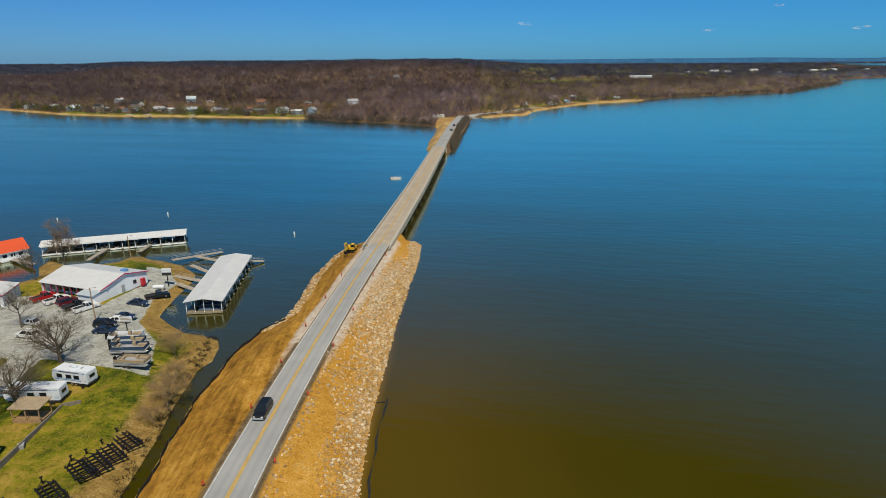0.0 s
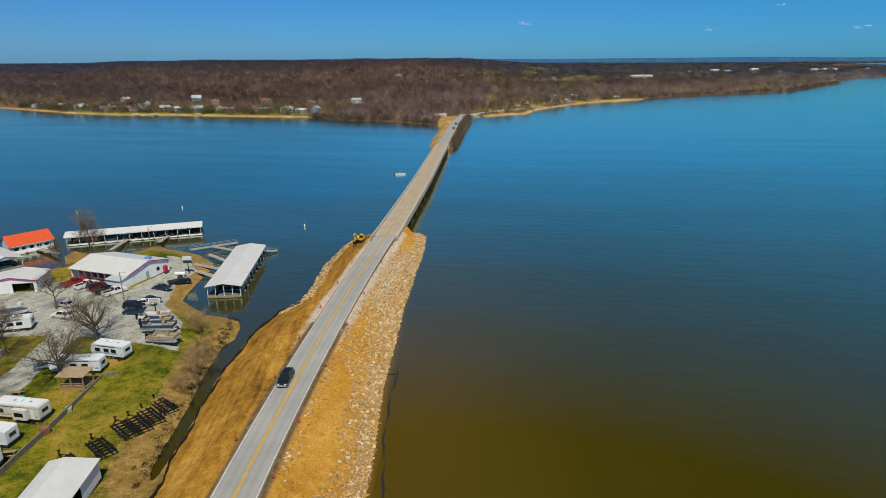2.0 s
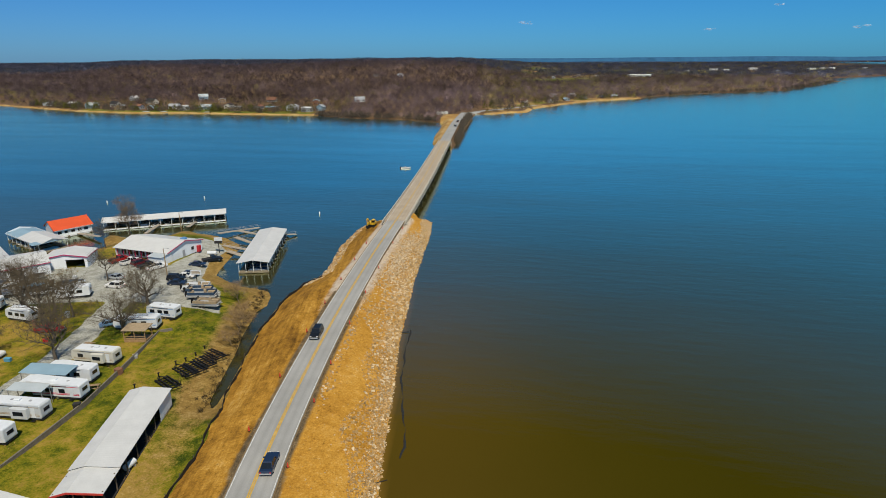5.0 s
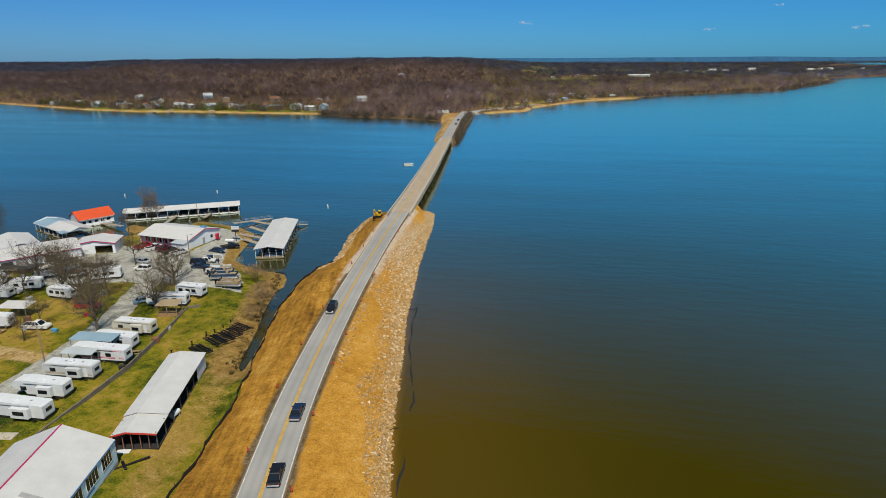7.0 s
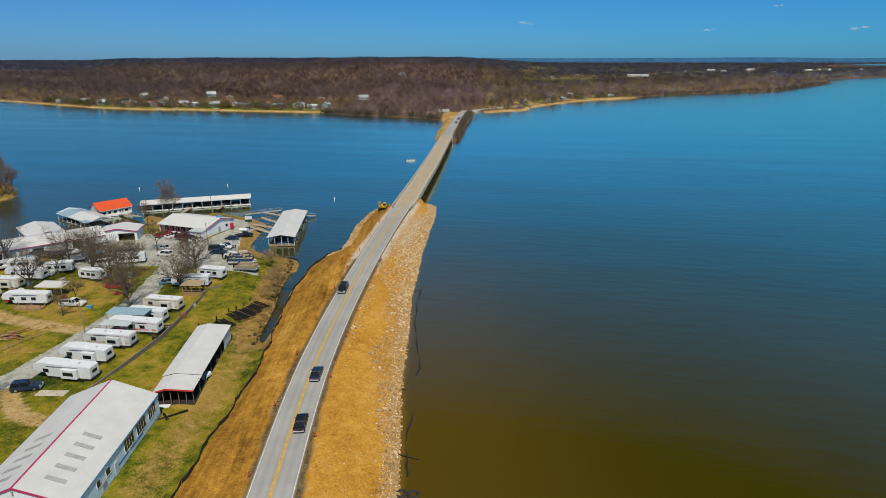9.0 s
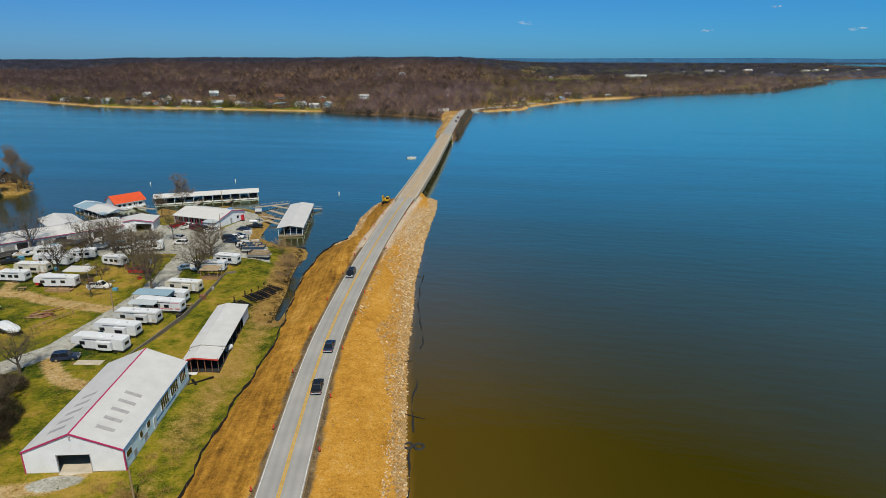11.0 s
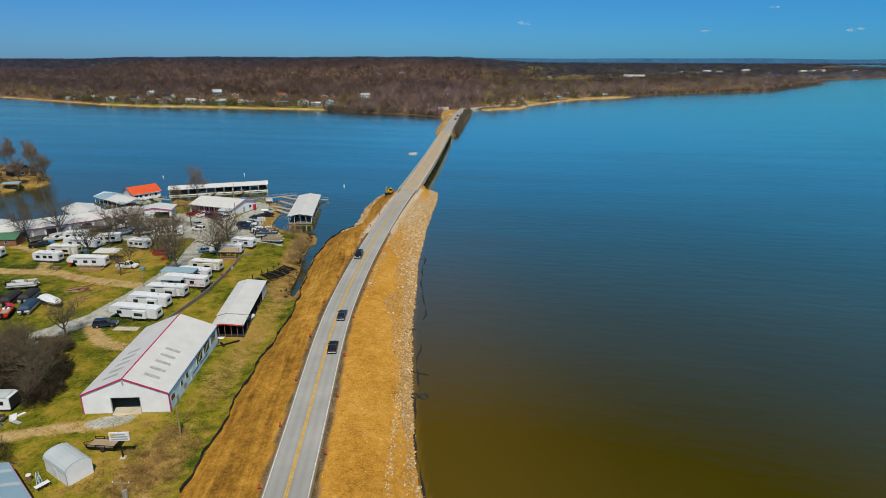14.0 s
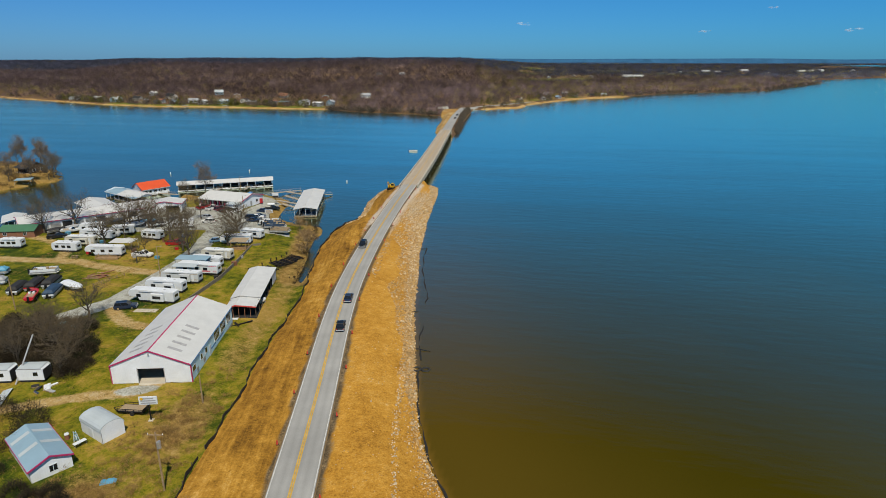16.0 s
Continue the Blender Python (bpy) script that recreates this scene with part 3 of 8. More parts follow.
    dust = ramp(mix2, [(0.35, (0.36, 0.27, 0.19)), (0.6, (0.50, 0.44, 0.37))])
    col = blend(col, dust, edge("dust", 2.5, 0.5))
    verge = ramp(mix2, [(0.35, (0.045, 0.036, 0.024)), (0.5, (0.11, 0.08, 0.045)), (0.62, (0.24, 0.17, 0.09))])
    col = blend(col, verge, edge("verge", 2.6, 0.65))
    woods = ramp(noise_at(0.02), [(0.4, (0.10, 0.06, 0.035)), (0.6, (0.16, 0.10, 0.05))])
    col = blend(col, woods, edge("woods", 8.0, 0.1))
    lawn = ramp(noise_at(0.03), [(0.4, (0.10, 0.125, 0.016)), (0.6, (0.20, 0.185, 0.03))])
    col = blend(col, lawn, edge("lawn", 4.0, 0.3))
    sand = ramp(noise_at(0.06), [(0.4, (0.31, 0.18, 0.055)), (0.6, (0.43, 0.30, 0.13))])
    col = blend(col, sand, edge("sand", 5.0, 0.25))
    speck = ramp(noise_at(1.6, 8.0, 0.75), [(0.32, (0.35, 0.33, 0.30)), (0.43, (0.95, 0.95, 0.95)), (0.57, (1.05, 1.05, 1.05)), (0.70, (1.5, 1.5, 1.5))])
    mul = t.nodes.new("ShaderNodeMix")
    mul.data_type, mul.blend_type = "RGBA", "MULTIPLY"
    mul.inputs["Factor"].default_value = 0.85
    t.links.new(col, mul.inputs["A"])
    t.links.new(speck, mul.inputs["B"])
    t.links.new(mul.outputs["Result"], b.inputs["Base Color"])
    bp = node(t, "ShaderNodeBump", Strength=0.8, Distance=0.2)
    t.links.new(mix2, bp.inputs["Height"])
    t.links.new(bp.outputs[0], b.inputs["Normal"])
    return m


ground = raw_mesh("ground", np.stack([gx, gy, gz], -1), quads, ground_material(), smooth=True)
for key, values in zip(("soil", "dry", "gravel", "track", "brown", "sand", "lawn", "woods", "dust", "verge"), cover_masks(gx, gy)):
    at = ground.data.attributes.new(key, "FLOAT", "POINT")
    at.data.foreach_set("value", np.asarray(values, np.float32).ravel())
tagged(ground, "orange soil dike, grassy campground and wooded far shore", "ground", kind="structure")


# ---------- lake ----------
def water_material():
    m = bpy.data.materials.new("lake_water")
    m.use_nodes = True
    t = m.node_tree
    t.nodes.remove(t.nodes["Principled BSDF"])
    geo = t.nodes.new("ShaderNodeNewGeometry")
    murk = node(t, "ShaderNodeTexNoise", Scale=0.012, Detail=4.0)
    t.links.new(geo.outputs["Position"], murk.inputs["Vector"])
    r = t.nodes.new("ShaderNodeValToRGB")
    r.color_ramp.elements[0].position, r.color_ramp.elements[0].color = 0.35, (0.032, 0.0275, 0.0012, 1)
    r.color_ramp.elements[1].position, r.color_ramp.elements[1].color = 0.65, (0.042, 0.0355, 0.0018, 1)
    t.links.new(murk.outputs["Fac"], r.inputs[0])
    silt = t.nodes.new("ShaderNodeAttribute")
    silt.attribute_name = "silt"
    shoal = node(t, "ShaderNodeMix")
    shoal.data_type = "RGBA"
    shoal.inputs["B"].default_value = (0.21, 0.115, 0.022, 1)
    t.links.new(silt.outputs["Fac"], shoal.inputs["Factor"])
    t.links.new(r.outputs[0], shoal.inputs["A"])
    last = None
    for scale, stretch, turn, strength, dist in ((0.10, (1.0, 0.3, 1), -0.15, 0.4, 0.15), (0.42, (1.0, 0.3, 1), 1.2, 0.5, 0.06), (1.1, (1, 0.35, 1), -1.15, 0.55, 0.035)):
        mp = node(t, "ShaderNodeMapping")
        mp.vector_type = "TEXTURE"
        mp.inputs["Rotation"].default_value = (0, 0, turn)
        mp.inputs["Scale"].default_value = stretch
        t.links.new(geo.outputs["Position"], mp.inputs["Vector"])
        n = node(t, "ShaderNodeTexNoise", Scale=scale, Detail=3.0)
        t.links.new(mp.outputs[0], n.inputs["Vector"])
        bp = node(t, "ShaderNodeBump", Strength=strength, Distance=dist)
        t.links.new(n.outputs["Fac"], bp.inputs["Height"])
        if last is not None:
            t.links.new(last, bp.inputs["Normal"])
        last = bp.outputs[0]
        swell = last if scale < 0.2 else swell
    body = t.nodes.new("ShaderNodeBsdfDiffuse")
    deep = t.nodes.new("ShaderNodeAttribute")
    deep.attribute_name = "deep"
    # blue of the mirrored sky mixed into the water's own colour
    sky_tinted = node(t, "ShaderNodeMix")
    sky_tinted.data_type = "RGBA"
    sky_tinted.inputs["B"].default_value = (0.004, 0.032, 0.058, 1)
    t.links.new(deep.outputs["Fac"], sky_tinted.inputs["Factor"])
    t.links.new(shoal.outputs["Result"], sky_tinted.inputs["A"])
    t.links.new(sky_tinted.outputs["Result"], body.inputs["Color"])
    gloss = node(t, "ShaderNodeBsdfGlossy", Roughness=0.12)
    gloss.inputs["Color"].default_value = (0.92, 1, 0.82, 1)
    t.links.new(last, gloss.inputs["Normal"])
    lw = node(t, "ShaderNodeLayerWeight", Blend=0.5)
    t.links.new(swell, lw.inputs["Normal"])
    mr = node(t, "ShaderNodeMapRange")
    mr.inputs["From Min"].default_value, mr.inputs["From Max"].default_value = 0.435, 1.0
    t.links.new(lw.outputs["Facing"], mr.inputs["Value"])
    pw = t.nodes.new("ShaderNodeMath")
    pw.operation = "POWER"
    pw.inputs[1].default_value = 1.08
    t.links.new(mr.outputs[0], pw.inputs[0])
    fl = t.nodes.new("ShaderNodeMath")
    fl.operation = "MULTIPLY_ADD"
    fl.inputs[1].default_value, fl.inputs[2].default_value = 1.08, 0.004
    t.links.new(pw.outputs[0], fl.inputs[0])
    mx = t.nodes.new("ShaderNodeMixShader")
    # wind streaks: calmer and rougher water reflect unlike shares
    wp = node(t, "ShaderNodeMapping")
    wp.vector_type = "TEXTURE"
    wp.inputs["Rotation"].default_value = (0, 0, -0.12)
    wp.inputs["Scale"].default_value = (1, 0.16, 1)
    t.links.new(geo.outputs["Position"], wp.inputs["Vector"])
    wn = node(t, "ShaderNodeTexNoise", Scale=0.006, Detail=5.0, Roughness=0.55)
    t.links.new(wp.outputs[0], wn.inputs["Vector"])
    wr = node(t, "ShaderNodeMapRange")
    wr.inputs["From Min"].default_value, wr.inputs["From Max"].default_value = 0.3, 0.7
    wr.inputs["To Min"].default_value, wr.inputs["To Max"].default_value = 0.9, 1.06
    t.links.new(wn.outputs["Fac"], wr.inputs["Value"])
    wm = t.nodes.new("ShaderNodeMath")
    wm.operation = "MULTIPLY"
    t.links.new(fl.outputs[0], wm.inputs[0])
    t.links.new(wr.outputs[0], wm.inputs[1])
    mirror_share = t.nodes.new("ShaderNodeAttribute")
    mirror_share.attribute_name = "mirror_share"
    rm = t.nodes.new("ShaderNodeMath")
    rm.operation = "MULTIPLY"
    t.links.new(wm.outputs[0], rm.inputs[0])
    t.links.new(mirror_share.outputs["Fac"], rm.inputs[1])
    t.links.new(rm.outputs[0], mx.inputs[0])
    t.links.new(body.outputs[0], mx.inputs[1])
    t.links.new(gloss.outputs[0], mx.inputs[2])
    t.links.new(mx.outputs[0], t.nodes["Material Output"].inputs[0])
    return m


M["water"] = water_material()
wx = spread([(-4900, -200, 470), (-200, -60, 10), (-60, 12, 0.8), (12, 100, 6), (100, 4900, 480)])
wy = spread([(-390, -60, 30), (-60, 200, 2.0), (200, 700, 25), (700, 4000, 300)])
qx, qy = np.meshgrid(wx, wy)
wid = np.arange(qx.size).reshape(qx.shape)
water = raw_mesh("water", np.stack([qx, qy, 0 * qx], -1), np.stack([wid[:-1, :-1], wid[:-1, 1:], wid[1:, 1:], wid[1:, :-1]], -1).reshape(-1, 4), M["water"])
out_ = np.maximum(0, -inland(MAIN, qx, qy))
at = water.data.attributes.new("silt", "FLOAT", "POINT")
at.data.foreach_set("value", (np.maximum(0.6 * np.exp(-(out_ / 1.2) ** 2), 0.20 * np.exp(-(out_ / 28) ** 2)) * ((qx > -30) * (1 - 0.6 * smooth(qy, 90, 150)))).astype(np.float32).ravel())
# silty by the dike; elsewhere reflected sky blue is put into the colour
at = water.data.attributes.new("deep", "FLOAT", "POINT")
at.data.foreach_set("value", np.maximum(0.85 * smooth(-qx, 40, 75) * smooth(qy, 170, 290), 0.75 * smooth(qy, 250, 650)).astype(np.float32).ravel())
# reflection strength painted by place: weakest in the cove, strongest beside the dike
at = water.data.attributes.new("mirror_share", "FLOAT", "POINT")
at.data.foreach_set("value", (0.86 + 0.41 * smooth(qx, -170, -10) - 0.21 * smooth(qx, 30, 260)).astype(np.float32).ravel())
tagged(water, "broad rippled lake, muddy olive close by and blue far off", "lake", kind="structure")


# ---------- road ----------
def strip(name, off0, off1, y0, y1, z, material, parent=None, step=6.0, deep=0.25):
    """A ribbon along the road between two offsets from its middle."""
    yy = np.arange(y0, y1 + 0.1, step)
    mid = road_x(yy)
    mid = np.convolve(np.pad(mid, 3, mode="reflect", reflect_type="odd"), np.ones(7) / 7, "valid")
    tang = np.gradient(mid, yy)
    nrm = np.stack([np.ones_like(tang), -tang], -1) / np.sqrt(1 + tang ** 2)[:, None]
    zz = z(yy)
    v, f = [], []
    for i, y in enumerate(yy):
        for o, dz in ((off0, 0), (off1, 0), (off1, -deep), (off0, -deep)):
            v.append((mid[i] + nrm[i, 0] * o, y + nrm[i, 1] * o, zz[i] + dz))
        if i:
            a, b = 4 * (i - 1), 4 * i
            f += [(a, a + 1, b + 1, b), (a + 1, a + 2, b + 2, b + 1), (a + 3, a, b, b + 3), (a + 2, a + 3, b + 3, b + 2)]
    n = 4 * (len(yy) - 1)
    f += [(0, 3, 2, 1), (n, n + 1, n + 2, n + 3)]
    ob = raw_mesh(name, v, f, material, parent)
    at = ob.data.attributes.new("across", "FLOAT", "POINT")
    at.data.foreach_set("value", np.tile(np.array([off0, off1, off1, off0], np.float32), len(yy)))
    return ob


def road_z(y):
    return np.interp(y, [-200, 120, 178, 260, 390, 610], [3.6, 3.6, 4.3, 4.6, 4.6, 4.6])


road = tagged(strip("road", -3.12, 3.12, -108, 178, road_z, M["asphalt"], deep=0.3), "worn grey two-lane asphalt road along the dike", "road", kind="structure")
tagged(strip("road_shoulder", -3.35, 3.35, -108, 178, lambda y: road_z(y) - 0.07, M["seal"], deep=0.4), "dark gritty shoulder of the road", "shoulder", kind="structure")
for o0, o1, m in ((-3.02, -2.89, "white_line"), (2.89, 3.02, "white_line"), (-0.25, -0.035, "yellow_line"), (0.035, 0.25, "yellow_line")):
    strip("edge_line" if "white" in m else "centre_line", o0, o1, -107, 177, lambda y: road_z(y) + 0.012, M[m], road, deep=0.01)
far_road = tagged(strip("road_2", -3.6, 3.6, 384, 606, road_z, M["asphalt"], deep=0.4), "pale road beyond the bridge", "road", kind="structure")


def lay_ribbon(name, pts, half, lift, material, label):
    pts = [Vector((x, y)) for x, y in pts]
    v, f = [], []
    fine = []
    for a, b in zip(pts, pts[1:]):
        n = max(1, int((b - a).length / 8))
        fine += [a.lerp(b, i / n) for i in range(n)]
    fine.append(pts[-1])
    for i, p in enumerate(fine):
        d = (fine[min(i + 1, len(fine) - 1)] - fine[max(i - 1, 0)]).normalized()
        nrm = Vector((d.y, -d.x))
        for o in (-half, half):
            q = p + nrm * o
            v.append((q.x, q.y, H(q.x, q.y) + lift))
        if i:
            a = 2 * (i - 1)
            f.append((a, a + 1, a + 3, a + 2))
    return tagged(raw_mesh(name, v, f, material), label, "road", kind="structure")


lay_ribbon("road_3", [(x, y) for y, x in FAR_ROAD], 4.0, 0.5, M["asphalt"], "pale road climbing through the far shore park")


# ---------- bridge ----------
def bridge():
    b = thing("bridge", -26, 178, 0, 0, "long low concrete highway bridge on pile bents", "bridge")
    b.location = (0, 0, 0)
    y0, y1 = 174, 384
    ob = strip("deck", -4.15, 4.15, y0, y1, road_z, M["deck_conc"], b, deep=0.45)
    for o0, o1, nm in ((-3.2, -3.05, "white_line"), (3.05, 3.2, "white_line"), (-0.2, -0.07, "yellow_line"), (0.07, 0.2, "yellow_line")):
        strip("painted_line", o0, o1, y0, y1, lambda y: road_z(y) + 0.012, M[nm], b, deep=0.01)
    for side in (-1, 1):
        a, c = sorted((side * 3.85, side * 4.15))
        strip("parapet", a, c, y0 - 4, y1 + 4, lambda y: road_z(y) + 0.78, M["concrete"], b, deep=0.78)
        for g in (1.1, 3.75):
            strip("girder", side * g - 0.25, side * g + 0.25, y0, y1, lambda y: road_z(y) - 0.45, M["concrete"], b, deep=1.15)
    y = y0 + 10.0
    while y < y1 - 4:
        x = float(road_x(y))
        zt = float(road_z(y)) - 1.35
        part("bent_cap", box(x - 3.2, x + 3.2, y - 0.5, y + 0.5, zt - 0.9, zt, 0.05), M["shaded_conc"], b)
        for px in (-2.3, 0, 2.3):
            part("pile", tube((x + px, y, -3), (x + px, y, zt - 0.9), 0.38, n=10), M["shaded_conc"], b)
        y += 13.2
    for y in (y0 - 1, y1 + 1):
        x = float(road_x(y))
        part("abutment", box(x - 4.4, x + 4.4, y - 1.2, y + 1.2, 0.2, 3.75, 0.06), M["concrete"], b)


bridge()


# ---------- buildings ----------
def slope_roof(name, hw, y0, y1, eave, ridge, material, parent, thick=0.12, over=0.3, off=0.0, label=""):
    """Two roof planes with thickness, the ridge along y."""
    k = (ridge - eave) / hw
    e = eave - k * over
    pts = [(-hw - over, e), (off, ridge), (hw + over, e), (hw + over, e - thick), (off, ridge - thick), (-hw - over, e - thick)]
    return part(name, prof(pts, y0 - over, y1 + over, "y"), material, parent, label)


def trim_gable(hw, y, eave, ridge, over, material, parent, off=0.0):
    k = (ridge - eave) / hw
    e = eave - k * over
    for a, b in (((-hw - over, e), (off, ridge)), ((off, ridge), (hw + over, e))):
        pts = [(a[0], a[1] - 0.22), (b[0], b[1] - 0.22), (b[0], b[1] + 0.04), (a[0], a[1] + 0.04)]
        part("gable_trim", prof(pts, y - 0.05, y + 0.05, "y"), material, parent)


def window_unit(parent, x, y, z, w, h, face, frame_mat="white", bars=1, name="window"):
    """A window set on a wall; face is the wall's outward axis."""
    bm = bmesh.new()
    t = 0.06
    for a0, a1, z0, z1 in ((-w / 2 - t, w / 2 + t, -t, 0), (-w / 2 - t, w / 2 + t, h, h + t), (-w / 2 - t, -w / 2, 0, h), (w / 2, w / 2 + t, 0, h)):
        bm = box(a0, a1, -0.05, 0.06, z0, z1, bm=bm)
    for i in range(1, bars + 1):
        c = -w / 2 + w * i / (bars + 1)
        bm = box(c - 0.03, c + 0.03, -0.04, 0.05, 0, h, bm=bm)
    turn = {"-y": 0, "+x": 90, "+y": 180, "-x": 270}[face]
    f = part(name, bm, M[frame_mat], parent)
    f.location, f.rotation_euler = (x, y, z), (0, 0, radians(turn))
    part("pane", box(-w / 2, w / 2, -0.02, 0.03, 0, h), M["glass"], f)
    return f


def shop():
    b = thing("workshop", -57.35, 16.9, 2.62, 6.3, "large white steel workshop with pale blue side and red ridge", "workshop")
    hw, hl, ev, rd = 6.9, 12.75, 3.75, 6.55
    part("floor_slab", box(-hw, hw, -hl, hl, -0.3, 0.2), M["concrete"], b)
    part("door_ramp", prof([(-hl - 1.3, -0.1), (-hl - 0.02, -0.1), (-hl - 0.02, 0.2)], -2.3, 2.2, "x"), M["concrete"], b)
    d0, d1, dh = -2.3, 2.2, 3.0
    bm = box(-hw, d0, -hl, -hl + 0.2, 0, ev)
    bm = box(d1, hw, -hl, -hl + 0.2, 0, ev, bm=bm)
    bm = box(d0, d1, -hl, -hl + 0.2, dh, ev, bm=bm)
    bm = prof([(-hw, ev), (hw, ev), (0, rd - 0.1)], -hl, -hl + 0.2, "y", bm=bm)
    part("front_wall", bm, M["white_wall"], b)
    bm = box(-hw, hw, hl - 0.2, hl, 0, ev)
    bm = prof([(-hw, ev), (hw, ev), (0, rd - 0.1)], hl - 0.2, hl, "y", bm=bm)
    part("back_wall", bm, M["white_wall"], b)
    part("side_wall", box(-hw, -hw + 0.2, -hl + 0.2, hl - 0.2, 0, ev), M["white_wall"], b)
    part("side_wall", box(hw - 0.2, hw, -hl + 0.2, hl - 0.2, 0, ev), M["blue_wall"], b, "pale blue sheet metal side wall")
    slope_roof("roof", hw, -hl, hl, ev, rd, M["white_roof"], b, 0.14, 0.1)
    trim_gable(hw, -hl - 0.13, ev, rd, 0.1, M["magenta"], b)
    part("ridge_cap", prof([(-0.15, rd - 0.05), (0, rd + 0.05), (0.15, rd - 0.05), (0, rd)], -hl - 0.12, hl + 0.12, "y"), M["magenta"], b)
    for x in (-hw - 0.03, hw + 0.03):
        part("corner_trim", box(x - 0.09, x + 0.09, -hl - 0.04, -hl + 0.16, 0, ev - 0.15), M["magenta"], b)
    for s in (-1, 1):
        part("gutter", box(s * (hw + 0.12) - 0.05, s * (hw + 0.12) + 0.05, -hl - 0.05, hl + 0.05, ev - 0.24, ev - 0.08), M["blue_stripe"], b)
    k = (rd - ev) / hw
    for s in (-1, 1):
        for i in range(5):
            y = -hl + 2.6 + i * 2.3
            pts = [(s * 2.2, rd - k * 2.2 + 0.012), (s * 4.6, rd - k * 4.6 + 0.012), (s * 4.6, rd - k * 4.6 + 0.035), (s * 2.2, rd - k * 2.2 + 0.035)]
            part("skylight", prof(pts, y, y + 0.75, "y"), M["skylight"], b, "grey translucent roof skylight")
    for a in (d0 - 0.12, d1):
        part("door_jamb", box(a, a + 0.12, -hl - 0.03, -hl + 0.2, 0, dh + 0.1), M["greyp"], b)
    part("rolled_door", tube((d0, -hl + 0.55, dh + 0.1), (d1, -hl + 0.55, dh + 0.1), 0.28, n=10), M["greyp"], b)
    for y, w, h, z, n in ((-11.3, 1.6, 1.0, 1.6, 0), (-7.2, 0.9, 1.1, 1.7, 0), (-4.6, 1.1, 1.1, 1.7, 0), (1.9, 3.0, 1.9, 1.4, 3), (6.0, 3.0, 1.9, 1.4, 3), (10.0, 2.6, 1.9, 1.4, 3)):
        window_unit(b, hw + 0.02, y, z, w, h, "+x", "white", n)
    for y, z, w in ((-9.6, 0.5, 0.9), (-5.9, 0.6, 1.1)):
        part("posted_panel", box(hw, hw + 0.05, y - w / 2, y + w / 2, z, z + 0.9), M["greyp"], b)
    part("painted_lettering", box(hw, hw + 0.02, -2.2, 1.2, 0.9, 1.25, bm=box(hw, hw + 0.02, 2.0, 6.2, 0.75, 1.05)), M["blue_stripe"], b, "faded blue painted lettering bars")
    part("side_door", box(hw, hw + 0.06, -2.9, -1.9, 0.05, 2.1, 0.02), M["white"], b)
    part("vent_pipe", tube((-0.0, -hl - 0.1, rd - 1.0), (0.0, -hl - 0.1, rd - 0.55), 0.12), M["greyp"], b)


def pole_barn():
    b = thing("boat_barn", -53.15, 46.6, 2.0, 8.4, "long open-sided barn with white sheet roof and red edge", "barn")
    hw, hl, ev, rd = 3.2, 12.7, 2.75, 3.25
    slope_roof("roof", hw, -7.6, hl, ev + 0.25, rd + 0.25, M["white_roof"], b, 0.1, 0.25, -1.2)
    slope_roof("lower_roof", hw - 0.1, -hl, -7.7, ev, rd, M["white_roof"], b, 0.1, 0.25, -1.2)
    trim_gable(hw - 0.1, -hl - 0.27, ev, rd, 0.25, M["red_trim"], b, -1.2)
    for i in range(8):
        y = -hl + 0.2 + i * (2 * hl - 0.4) / 7
        for x in (-hw + 0.1, hw - 0.1):
            # posts in a dark tone that holds the shade under the roof
            part("post", box(x - 0.08, x + 0.08, y - 0.08, y + 0.08, -0.4, ev + 0.05), M["bark"], b)
    for x in (-1.9, -0.65, 0.65, 1.9):
        part("post", box(x - 0.06, x + 0.06, -hl + 0.15, -hl + 0.27, -0.4, ev), M["brick"], b)
    part("back_wall", box(-hw, hw, hl - 0.1, hl, -0.2, ev - 0.1), M["white_wall"], b)
    part("side_wall", box(-hw - 0.02, -hw + 0.02, -hl, hl, -0.2, ev - 0.1), M["brick"], b)
    part("side_panel", box(hw - 0.05, hw, 7.5, hl - 0.1, -0.2, ev - 0.2), M["white_wall"], b)
    # floor coloured near-black for the barn's inner shade
    part("shaded_floor", box(-hw, hw, -hl, hl, -0.3, 0.04), M["dark"], b)


